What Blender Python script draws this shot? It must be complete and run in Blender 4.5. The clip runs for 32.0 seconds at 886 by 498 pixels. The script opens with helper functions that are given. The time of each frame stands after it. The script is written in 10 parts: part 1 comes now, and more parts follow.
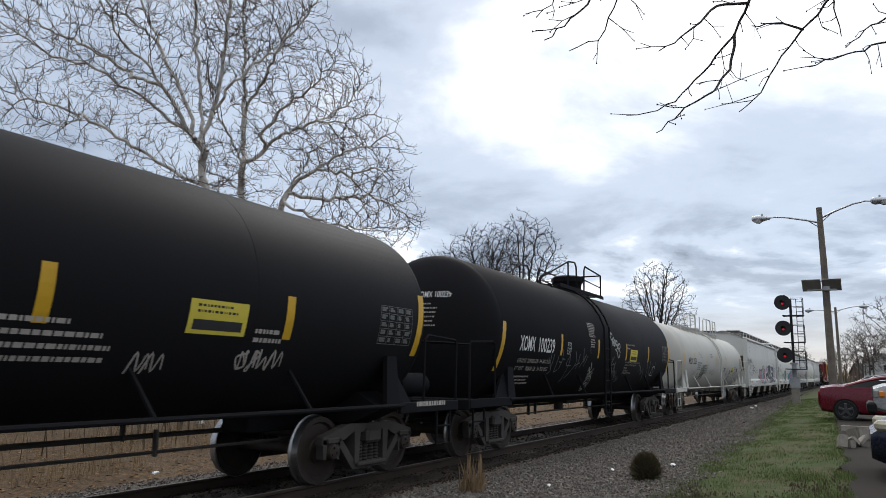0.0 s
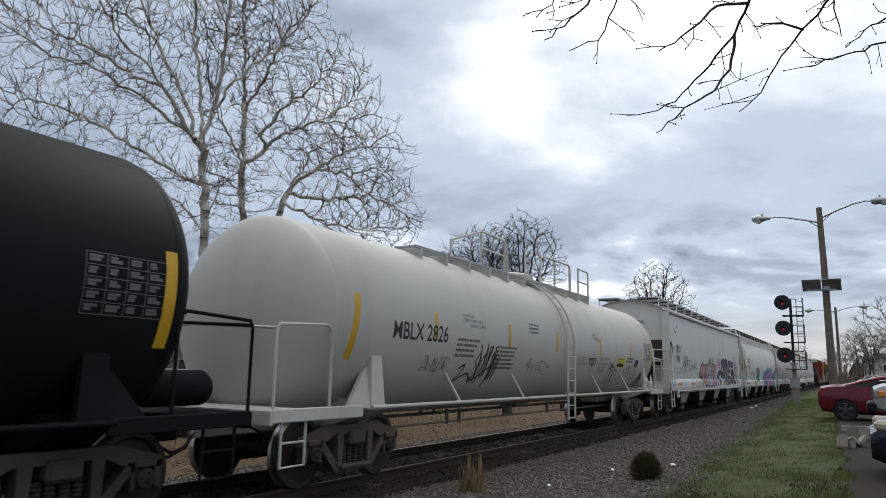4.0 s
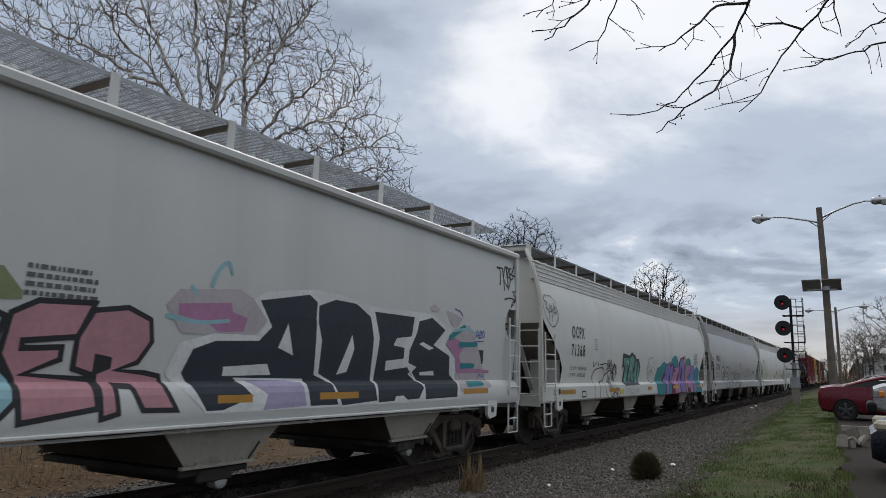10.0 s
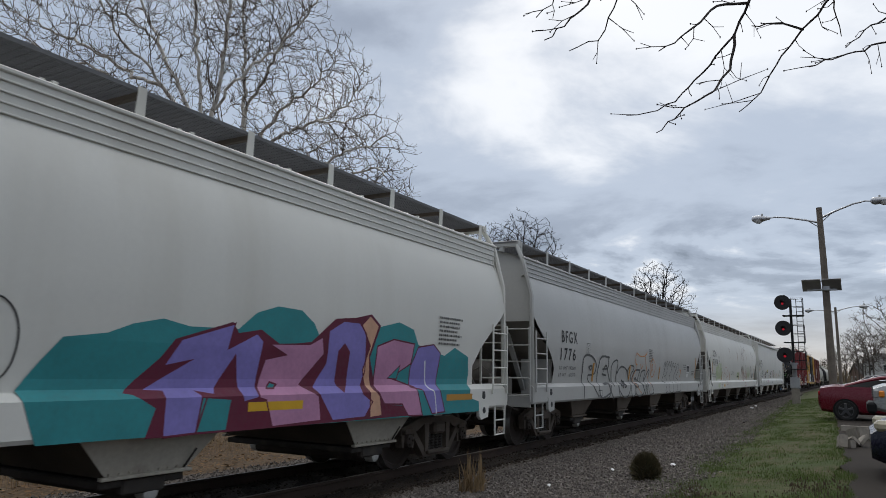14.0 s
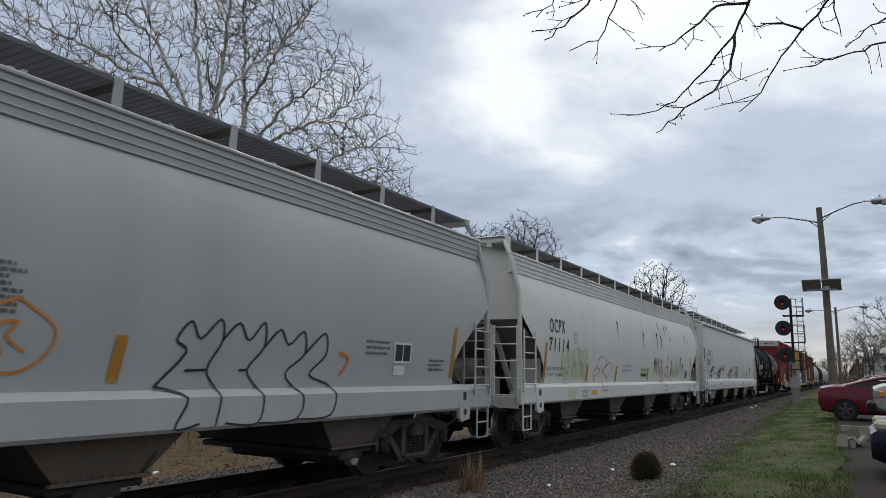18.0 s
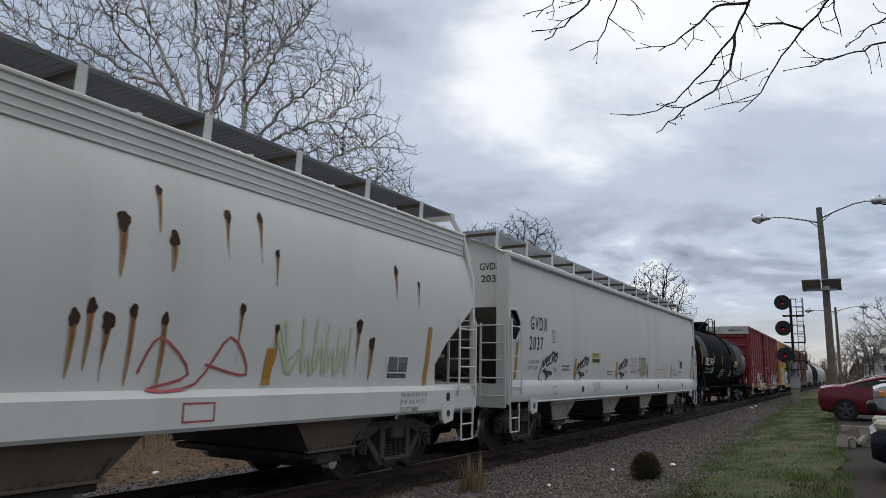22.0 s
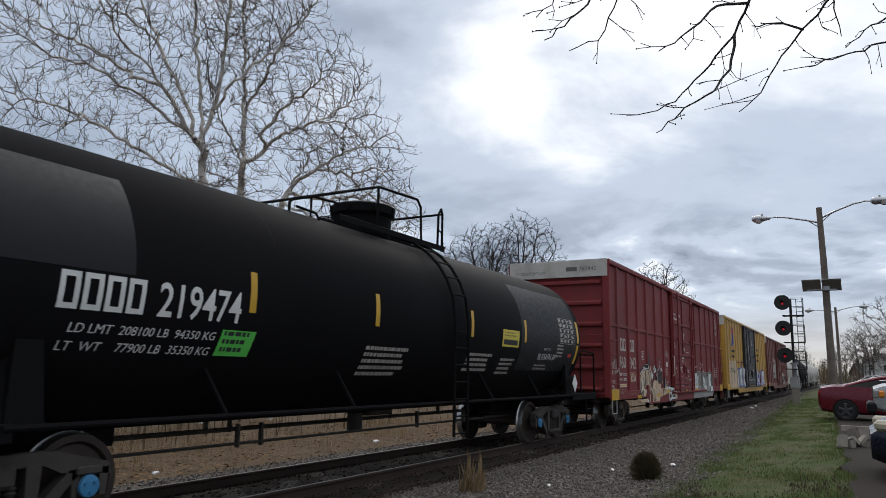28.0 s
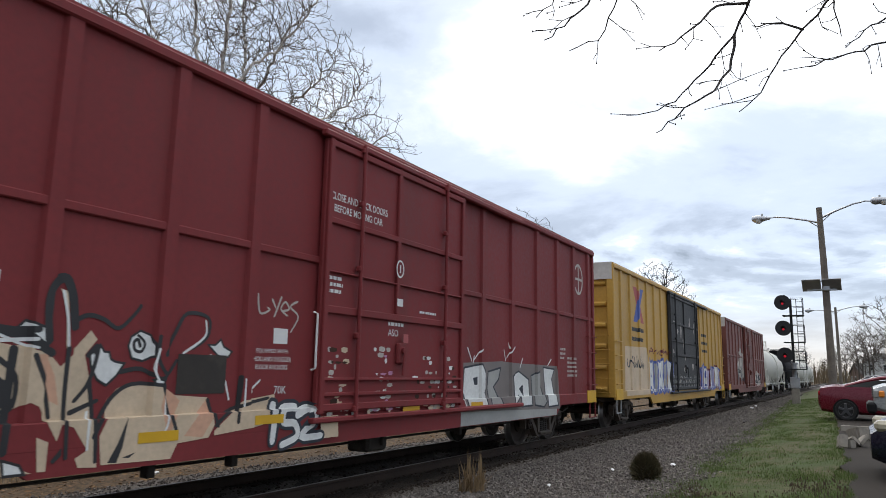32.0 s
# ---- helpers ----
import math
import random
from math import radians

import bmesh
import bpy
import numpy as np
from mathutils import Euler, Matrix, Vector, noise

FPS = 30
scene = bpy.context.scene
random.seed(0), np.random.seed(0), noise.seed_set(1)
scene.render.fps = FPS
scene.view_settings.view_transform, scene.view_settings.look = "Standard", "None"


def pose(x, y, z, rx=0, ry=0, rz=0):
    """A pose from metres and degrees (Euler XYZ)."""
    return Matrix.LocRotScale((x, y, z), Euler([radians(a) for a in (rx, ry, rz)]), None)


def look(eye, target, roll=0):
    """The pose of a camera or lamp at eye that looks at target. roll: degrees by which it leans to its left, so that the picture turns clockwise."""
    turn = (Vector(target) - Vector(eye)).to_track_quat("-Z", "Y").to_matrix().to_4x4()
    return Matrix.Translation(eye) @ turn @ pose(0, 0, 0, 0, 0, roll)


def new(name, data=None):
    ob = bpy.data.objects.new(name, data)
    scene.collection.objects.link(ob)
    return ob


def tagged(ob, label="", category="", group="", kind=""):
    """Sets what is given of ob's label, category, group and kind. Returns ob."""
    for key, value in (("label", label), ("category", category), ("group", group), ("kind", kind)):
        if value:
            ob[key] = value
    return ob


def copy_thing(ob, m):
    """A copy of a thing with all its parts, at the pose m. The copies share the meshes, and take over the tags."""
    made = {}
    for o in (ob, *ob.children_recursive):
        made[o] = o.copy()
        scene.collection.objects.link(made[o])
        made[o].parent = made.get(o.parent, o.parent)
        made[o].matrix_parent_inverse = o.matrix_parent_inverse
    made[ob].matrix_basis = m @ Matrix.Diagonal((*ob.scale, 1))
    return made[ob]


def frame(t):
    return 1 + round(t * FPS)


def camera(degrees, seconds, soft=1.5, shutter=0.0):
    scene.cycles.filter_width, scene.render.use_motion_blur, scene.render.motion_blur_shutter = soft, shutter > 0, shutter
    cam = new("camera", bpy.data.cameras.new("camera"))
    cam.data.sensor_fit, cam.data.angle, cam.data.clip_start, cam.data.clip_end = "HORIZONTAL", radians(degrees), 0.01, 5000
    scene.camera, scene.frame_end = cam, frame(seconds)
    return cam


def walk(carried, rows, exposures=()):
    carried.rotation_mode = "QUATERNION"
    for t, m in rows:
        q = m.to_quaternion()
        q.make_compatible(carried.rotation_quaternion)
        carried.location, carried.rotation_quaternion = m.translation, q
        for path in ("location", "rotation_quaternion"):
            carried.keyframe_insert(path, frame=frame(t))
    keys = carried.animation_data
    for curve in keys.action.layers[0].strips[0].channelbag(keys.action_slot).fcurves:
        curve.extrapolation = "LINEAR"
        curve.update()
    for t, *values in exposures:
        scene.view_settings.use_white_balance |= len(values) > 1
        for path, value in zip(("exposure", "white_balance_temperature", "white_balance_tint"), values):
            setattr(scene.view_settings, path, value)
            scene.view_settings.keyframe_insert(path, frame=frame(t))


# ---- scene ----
EYE = Vector((0, 0, 1.587))
cam = camera(64.19, 32.0, soft=0.5, shutter=0.12)
VIEW = look(EYE, EYE + Vector((8.5236, 4.9480, 1.6929)), 1.11)
walk(cam, [(0, VIEW), (32, VIEW)],
     exposures=[(0, 0.05), (1.2, 0.04), (3.5, -0.08), (6, -0.40), (12, -0.35), (19, -0.28), (21.5, -0.29), (23.4, -0.38), (25, -0.33), (27.6, -0.22), (28.6, -0.06), (30, 0.13), (32, 0.28)])

# ---- sky and light ----
SUN_AZ, SUN_EL = 20.0, 38.0


def make_world():
    w = bpy.data.worlds.new("sky")
    scene.world = w
    w.use_nodes = True
    nt = w.node_tree
    nt.nodes.clear()
    N = nt.nodes.new

    def val(node, i, v):
        node.inputs[i].default_value = v
        return node

    def math_node(op, a, b=None):
        n = N("ShaderNodeMath")
        n.operation = op
        for i, s in enumerate((a, b)):
            if s is None:
                continue
            if isinstance(s, (int, float)):
                n.inputs[i].default_value = s
            else:
                nt.links.new(s, n.inputs[i])
        return n.outputs[0]

    out, bg = N("ShaderNodeOutputWorld"), N("ShaderNodeBackground")
    sky = N("ShaderNodeTexSky")
    sky.sky_type, sky.sun_disc = "NISHITA", False
    sky.sun_elevation, sky.sun_rotation = radians(SUN_EL), radians(90 - SUN_AZ)
    tc, sep = N("ShaderNodeTexCoord"), N("ShaderNodeSeparateXYZ")
    nt.links.new(tc.outputs["Generated"], sep.inputs[0])
    x, y, z = sep.outputs
    up = math_node("ADD", math_node("MAXIMUM", z, 0.0), 0.20)
    comb = N("ShaderNodeCombineXYZ")
    # the cloud sheet, turned so that its streaks run across the view
    c, s = math.cos(radians(28)), math.sin(radians(28))
    along = math_node("ADD", math_node("MULTIPLY", x, c), math_node("MULTIPLY", y, s))
    across = math_node("SUBTRACT", math_node("MULTIPLY", y, c), math_node("MULTIPLY", x, s))
    nt.links.new(math_node("DIVIDE", along, up), comb.inputs[0])
    nt.links.new(math_node("MULTIPLY", math_node("DIVIDE", across, up), 0.85), comb.inputs[1])

    def cloud(scale, detail, rough, shift, dist=0.0):
        m = N("ShaderNodeMapping")
        m.inputs["Location"].default_value = shift
        nt.links.new(comb.outputs[0], m.inputs[0])
        n = N("ShaderNodeTexNoise")
        n.inputs["Scale"].default_value = scale
        n.inputs["Detail"].default_value = detail
        n.inputs["Roughness"].default_value = rough
        n.inputs["Distortion"].default_value = dist
        nt.links.new(m.outputs[0], n.inputs["Vector"])
        return n.outputs["Fac"]

    def ramp(f, stops):
        r = N("ShaderNodeValToRGB")
        r.color_ramp.interpolation = "EASE"
        while len(r.color_ramp.elements) < len(stops):
            r.color_ramp.elements.new(0.5)
        for e, (p, col) in zip(r.color_ramp.elements, stops):
            e.position, e.color = p, (*col, 1)
        nt.links.new(f, r.inputs[0])
        return r.outputs[0]

    big = cloud(0.62, 4, 0.5, (5.2, 3.4, 0), 0.2)
    fine = cloud(1.7, 7, 0.56, (7.3, 2.2, 0), 0.25)
    wisp = cloud(4.5, 5, 0.6, (1.3, 6.1, 0), 0.3)

    def lobe(direction, sharp):
        """Nearness to a direction: one over it, falling off around it."""
        dx, dy, dz = Vector(direction).normalized()
        dot = math_node("ADD", math_node("ADD", math_node("MULTIPLY", x, dx), math_node("MULTIPLY", y, dy)), math_node("MULTIPLY", z, dz))
        return math_node("POWER", math_node("MAXIMUM", dot, 0.0), sharp)

    # brighter cloud round the veiled sun, and a rent in it lower down
    f = math_node("ADD", math_node("ADD", math_node("MULTIPLY", big, 0.44), math_node("MULTIPLY", fine, 0.60)), math_node("MULTIPLY", wisp, 0.13))
    f = math_node("ADD", f, 0.015)
    f = math_node("ADD", f, math_node("MULTIPLY", lobe((0.87, 0.17, 0.47), 40.0), 0.155))
    f = math_node("ADD", f, math_node("MULTIPLY", lobe((0.824, 0.398, 0.402), 420.0), 0.14))
    f = math_node("ADD", f, math_node("MULTIPLY", math_node("MAXIMUM", z, 0.0), 0.16))
    # heavier cloud low over the line
    band = math_node("MAXIMUM", math_node("SUBTRACT", 1.0, math_node("MULTIPLY", math_node("ABSOLUTE", math_node("SUBTRACT", z, 0.145)), 14.0)), 0.0)
    f = math_node("ADD", f, math_node("MULTIPLY", band, math_node("SUBTRACT", math_node("MULTIPLY", math_node("SUBTRACT", fine, 0.5), 1.5), 0.035)))
    # a pale warm gap under the clouds at the horizon
    low = math_node("MINIMUM", math_node("MULTIPLY", math_node("MAXIMUM", math_node("SUBTRACT", 0.095, math_node("ABSOLUTE", z)), 0.0), 9.0), 0.75)
    col = ramp(f, [(0.42, (0.235, 0.292, 0.385)), (0.53, (0.39, 0.463, 0.59)), (0.66, (0.59, 0.682, 0.83)), (0.84, (1.14, 1.18, 1.24))])
    gap = N("ShaderNodeMix")
    gap.data_type = "RGBA"
    nt.links.new(low, gap.inputs["Factor"])
    nt.links.new(col, gap.inputs["A"])
    gap.inputs["B"].default_value = (0.74, 0.71, 0.67, 1)
    col = gap.outputs["Result"]
    lift = N("ShaderNodeVectorMath")
    lift.operation = "SCALE"
    nt.links.new(col, lift.inputs[0])
    lift.inputs["Scale"].default_value = 0.98
    # thinner, whiter cloud overhead
    white = N("ShaderNodeVectorMath")
    white.operation = "SCALE"
    white.inputs[0].default_value = (1.55, 1.50, 1.42)
    nt.links.new(math_node("MULTIPLY", math_node("MAXIMUM", math_node("SUBTRACT", z, 0.47), 0.0), 1.25), white.inputs["Scale"])
    both = N("ShaderNodeVectorMath")
    nt.links.new(lift.outputs[0], both.inputs[0])
    nt.links.new(white.outputs[0], both.inputs[1])
    col = both.outputs[0]
    thin = N("ShaderNodeMix")
    thin.data_type = "RGBA"
    thin.inputs["Factor"].default_value = 0.90
    scl = N("ShaderNodeVectorMath")
    scl.operation = "SCALE"
    scl.inputs["Scale"].default_value = 0.10
    nt.links.new(sky.outputs[0], scl.inputs[0])
    nt.links.new(scl.outputs[0], thin.inputs["A"])
    nt.links.new(col, thin.inputs["B"])
    # the sky grows duller away from the sun
    dull = N("ShaderNodeVectorMath")
    dull.operation = "SCALE"
    nt.links.new(thin.outputs["Result"], dull.inputs[0])
    nt.links.new(math_node("ADD", math_node("MULTIPLY", x, 0.14), 0.94), dull.inputs["Scale"])
    nt.links.new(dull.outputs[0], bg.inputs["Color"])
    bg.inputs["Strength"].default_value = 1.0
    nt.links.new(bg.outputs[0], out.inputs[0])


make_world()
sun = new("sun", bpy.data.lights.new("sun", "SUN"))
sun.data.energy, sun.data.angle, sun.data.color = 0.9, radians(25), (1.0, 0.96, 0.9)
_d = Vector((math.cos(radians(SUN_AZ)) * math.cos(radians(SUN_EL)), math.sin(radians(SUN_AZ)) * math.cos(radians(SUN_EL)), math.sin(radians(SUN_EL))))
sun.matrix_world = look(_d * 60, (0, 0, 0))


# ---- materials ----
def mat(name, color, rough=0.6, metal=0.0, vary=0.12, scale=3.0, grain=40.0, bump=0.15, dirt=None, dirt_amount=0.45,
        streak=False, spec=0.4, bump_dist=0.01, emit=None, per_piece=0.0, coat=0.0, rvar=0.1):
    m = bpy.data.materials.new(name)
    m.use_nodes = True
    nt = m.node_tree
    N, L = nt.nodes.new, nt.links.new
    b = nt.nodes["Principled BSDF"]
    b.inputs["Metallic"].default_value = metal
    b.inputs["Specular IOR Level"].default_value = spec
    b.inputs["Coat Weight"].default_value = coat
    if emit:
        b.inputs["Emission Color"].default_value = (*emit[0], 1)
        b.inputs["Emission Strength"].default_value = emit[1]
    tc = N("ShaderNodeTexCoord")

    def noise_tex(sc, det, stretch=None):
        n = N("ShaderNodeTexNoise")
        n.inputs["Scale"].default_value = sc
        n.inputs["Detail"].default_value = det
        if stretch:
            mp = N("ShaderNodeMapping")
            mp.inputs["Scale"].default_value = stretch
            L(tc.outputs["Object"], mp.inputs[0])
            L(mp.outputs[0], n.inputs["Vector"])
        else:
            L(tc.outputs["Object"], n.inputs["Vector"])
        return n.outputs["Fac"]

    def mix(fac, a, bb, blend="MIX"):
        n = N("ShaderNodeMix")
        n.data_type, n.blend_type = "RGBA", blend
        for key, v in (("Factor", fac), ("A", a), ("B", bb)):
            if isinstance(v, (int, float)):
                n.inputs[key].default_value = v
            elif isinstance(v, tuple):
                n.inputs[key].default_value = (*v, 1)
            else:
                L(v, n.inputs[key])
        return n.outputs["Result"]

    def remap(f, lo, hi, a=0.0, bb=1.0):
        n = N("ShaderNodeMapRange")
        n.inputs["From Min"].default_value, n.inputs["From Max"].default_value = lo, hi
        n.inputs["To Min"].default_value, n.inputs["To Max"].default_value = a, bb
        L(f, n.inputs["Value"])
        return n.outputs["Result"]

    large, small = noise_tex(scale, 5), noise_tex(grain, 3)
    lo = tuple(max(0, c * (1 - vary * 1.6)) for c in color)
    hi = tuple(min(1, c * (1 + vary)) for c in color)
    c = mix(remap(large, 0.3, 0.7), lo, hi)
    c = mix(0.5 if vary > 0.1 else 0.25, c, mix(remap(small, 0.25, 0.75), lo, hi))
    if dirt:
        st = (0.9, 0.9, 0.07) if streak else None
        d = remap(noise_tex(scale * (2.5 if streak else 1.3), 6, st), 0.52, 0.75, 0, dirt_amount)
        c = mix(d, c, dirt)
    if per_piece:
        oi = N("ShaderNodeObjectInfo")
        c = mix(remap(oi.outputs["Random"], 0, 1, 0, per_piece), c, (0.03, 0.025, 0.02))
    L(c, b.inputs["Base Color"])
    L(remap(small, 0.3, 0.7, max(0.03, rough - rvar), min(1, rough + rvar)), b.inputs["Roughness"])
    if bump:
        bp = N("ShaderNodeBump")
        bp.inputs["Strength"].default_value, bp.inputs["Distance"].default_value = bump, bump_dist
        L(small, bp.inputs["Height"])
        L(bp.outputs[0], b.inputs["Normal"])
    return m


M_BLACK = mat("tank_black_paint", (0.0098, 0.0095, 0.0105), 0.68, spec=0.035, vary=0.10, scale=0.4, grain=25, bump=0.0, dirt=(0.016, 0.015, 0.015), dirt_amount=0.3, rvar=0.02)
M_BLACK2 = mat("weathered_black_paint", (0.0125, 0.0122, 0.0138), 0.66, spec=0.06, vary=0.10, scale=0.35, grain=25, bump=0.0, dirt=(0.018, 0.0165, 0.0165), dirt_amount=0.3, rvar=0.02)
M_BLACK_PATCH = mat("fresh_black_patch", (0.015, 0.016, 0.018), 0.55, spec=0.2, vary=0.2, scale=0.9, grain=14, bump=0.03)
M_WHITE_TANK = mat("tank_white_paint", (0.53, 0.52, 0.475), 0.58, spec=0.22, vary=0.05, scale=0.5, grain=16, bump=0.04, dirt=(0.35, 0.32, 0.27), dirt_amount=0.35, streak=True)
M_HOPPER = mat("hopper_pale_grey_paint", (0.615, 0.615, 0.585), 0.45, vary=0.05, scale=0.4, grain=16, bump=0.04, dirt=(0.36, 0.34, 0.29), dirt_amount=0.3, streak=True)
M_HOPPER_W = mat("hopper_off_white_paint", (0.655, 0.65, 0.605), 0.45, vary=0.05, scale=0.4, grain=16, bump=0.04, dirt=(0.38, 0.35, 0.28), dirt_amount=0.3, streak=True)
M_HOPPER_G = mat("hopper_dull_grey_paint", (0.43, 0.43, 0.415), 0.4, vary=0.07, scale=0.4, grain=16, bump=0.04, dirt=(0.28, 0.27, 0.24), dirt_amount=0.35, streak=True)
M_PLATE = mat("grimy_chute_plate", (0.40, 0.37, 0.31), 0.7, vary=0.15, scale=1.2, grain=20, bump=0.06, dirt=(0.14, 0.11, 0.08), dirt_amount=0.6)
M_PLATE_D = mat("rust_brown_chute_plate", (0.13, 0.105, 0.082), 0.75, vary=0.22, scale=1.2, grain=20, bump=0.06, dirt=(0.07, 0.05, 0.036), dirt_amount=0.6)
# brown dirt plus the deep shade under the cars, painted into the base colour
M_CHUTE = mat("soiled_shaded_underside", (0.085, 0.070, 0.056), 0.8, vary=0.25, scale=1.2, grain=20, bump=0.06, dirt=(0.13, 0.10, 0.075), dirt_amount=0.6)
# soiled paint, darkened as well for the shaded slope sheets in the end bays
M_SLOPE = mat("soiled_shaded_grey_paint", (0.20, 0.185, 0.165), 0.6, vary=0.15, scale=1.2, grain=20, bump=0.06, dirt=(0.1, 0.085, 0.07), dirt_amount=0.7)
M_BOARD = mat("dark_board_steel", (0.13, 0.132, 0.137), 0.6, vary=0.2, scale=2, grain=20, bump=0.05)
M_GRATE = mat("galvanised_grating", (0.34, 0.345, 0.35), 0.45, metal=0.5, vary=0.12, scale=3, grain=30, bump=0.05)
M_TRUCK = mat("brown_truck_iron", (0.105, 0.084, 0.067), 0.75, vary=0.3, scale=3, grain=30, bump=0.2, dirt=(0.07, 0.042, 0.026), dirt_amount=0.5)
M_TRUCK_K = mat("black_truck_iron", (0.060, 0.052, 0.046), 0.7, vary=0.3, scale=3, grain=30, bump=0.2, dirt=(0.065, 0.05, 0.04), dirt_amount=0.4)
M_WHEEL = mat("rusty_wheel_steel", (0.048, 0.036, 0.029), 0.65, metal=0.3, vary=0.25, scale=4, grain=30, bump=0.1)
M_TREAD = mat("polished_tread_steel", (0.45, 0.45, 0.45), 0.35, metal=1.0, vary=0.1, bump=0.02)
M_GEAR = mat("grimy_underframe", (0.040, 0.034, 0.029), 0.75, vary=0.3, scale=2, grain=25, bump=0.15, dirt=(0.12, 0.10, 0.08), dirt_amount=0.5)
M_BOX = mat("boxcar_red_paint", (0.205, 0.035, 0.037), 0.6, spec=0.2, vary=0.14, scale=0.5, grain=14, bump=0.05, dirt=(0.10, 0.045, 0.04), dirt_amount=0.5, streak=True)
M_BOX2 = mat("faded_boxcar_red_paint", (0.16, 0.045, 0.035), 0.55, vary=0.16, scale=0.5, grain=14, bump=0.05, dirt=(0.09, 0.05, 0.04), dirt_amount=0.5, streak=True)
M_YELLOW = mat("boxcar_yellow_paint", (0.50, 0.29, 0.055), 0.5, vary=0.12, scale=0.5, grain=14, bump=0.05, dirt=(0.24, 0.15, 0.06), dirt_amount=0.4, streak=True)
M_WHITE = mat("white_stencil_paint", (0.72, 0.72, 0.70), 0.6, vary=0.08, bump=0)
M_BAND = mat("dirty_white_paint", (0.52, 0.50, 0.465), 0.6, vary=0.12, scale=1.5, grain=12, bump=0, dirt=(0.30, 0.25, 0.20), dirt_amount=0.5)
M_PALE = mat("faded_stencil_paint", (0.46, 0.42, 0.38), 0.6, vary=0.15, scale=8, bump=0)
M_INK = mat("black_stencil_paint", (0.03, 0.03, 0.032), 0.6, vary=0.2, bump=0)
M_GREYINK = mat("faded_grey_stencil_paint", (0.13, 0.13, 0.125), 0.6, vary=0.2, bump=0)
M_YSTRIPE = mat("yellow_reflective_tape", (0.62, 0.36, 0.02), 0.4, vary=0.08, bump=0)
M_OSTRIPE = mat("amber_reflective_tape", (0.45, 0.22, 0.03), 0.45, vary=0.12, bump=0)
M_YSIGN = mat("yellow_decal", (0.68, 0.56, 0.07), 0.5, vary=0.06, bump=0)
M_YPALE = mat("faded_yellow_decal", (0.50, 0.47, 0.19), 0.5, vary=0.06, bump=0)
M_GSIGN = mat("green_decal", (0.12, 0.62, 0.10), 0.5, vary=0.06, bump=0)
M_RDECAL = mat("red_decal", (0.55, 0.03, 0.03), 0.5, vary=0.08, bump=0)
M_CAPBLUE = mat("blue_bearing_cap", (0.05, 0.22, 0.42), 0.45, vary=0.1, bump=0)


def spray(name, c):
    return mat("spray_" + name, c, 0.6, vary=0.14, scale=2.2, grain=18, bump=0)


G_PINK, G_CYAN, G_DARK = spray("dusty_pink", (0.52, 0.26, 0.29)), spray("light_blue", (0.30, 0.52, 0.56)), spray("charcoal", (0.032, 0.038, 0.05))
G_OLIVE, G_TEAL, G_VIOLET = spray("olive", (0.23, 0.27, 0.13)), spray("teal", (0.03, 0.24, 0.26)), spray("violet", (0.22, 0.19, 0.50))
G_ROSE, G_MAROON, G_PEACH = spray("rose", (0.46, 0.22, 0.36)), spray("maroon", (0.12, 0.012, 0.035)), spray("peach", (0.62, 0.36, 0.24))
G_WHITE, G_CREAM, G_MINT = spray("white", (0.72, 0.73, 0.71)), spray("cream", (0.60, 0.47, 0.33)), spray("mint", (0.16, 0.38, 0.29))
G_LIME, G_RED, G_ORANGE = spray("lime", (0.54, 0.61, 0.39)), spray("red", (0.42, 0.10, 0.10)), spray("orange", (0.62, 0.25, 0.06))
G_KHAKI, G_BLUE, G_GREY = spray("khaki", (0.27, 0.25, 0.13)), spray("blue", (0.08, 0.12, 0.38)), spray("grey", (0.10, 0.10, 0.10))
G_GREY2 = spray("faded_slate", (0.13, 0.15, 0.155))
G_SILVER = spray("silver", (0.36, 0.36, 0.34))
M_RUST = mat("rust_stain", (0.40, 0.23, 0.10), 0.8, vary=0.3, scale=9, bump=0)
M_RUSTMID = mat("orange_rust_run", (0.27, 0.115, 0.035), 0.85, vary=0.3, scale=9, bump=0)
M_RUSTDARK = mat("dark_rust_scab", (0.05, 0.022, 0.012), 0.85, vary=0.3, scale=12, bump=0.1)
M_RAIL = mat("rail_rust", (0.045, 0.028, 0.02), 0.75, metal=0.2, vary=0.25, scale=2, grain=30, bump=0.1)
M_RAILHEAD = mat("worn_rail_head", (0.20, 0.175, 0.155), 0.5, metal=0.5, vary=0.2, scale=0.7, grain=20, bump=0.02)
M_TIE = mat("creosoted_wood", (0.038, 0.029, 0.023), 0.85, vary=0.3, scale=2, grain=20, bump=0.4, per_piece=0.5)
M_BARK_W = mat("pale_sycamore_bark", (0.62, 0.59, 0.54), 0.85, vary=0.4, scale=1.1, grain=7, bump=0.3, dirt=(0.13, 0.105, 0.08), dirt_amount=0.85)
M_BARK = mat("grey_brown_bark", (0.095, 0.08, 0.066), 0.9, vary=0.3, scale=1.5, grain=10, bump=0.3)
M_BARK_D = mat("dark_twig_bark", (0.040, 0.032, 0.027), 0.9, vary=0.3, scale=3, grain=20, bump=0.3)


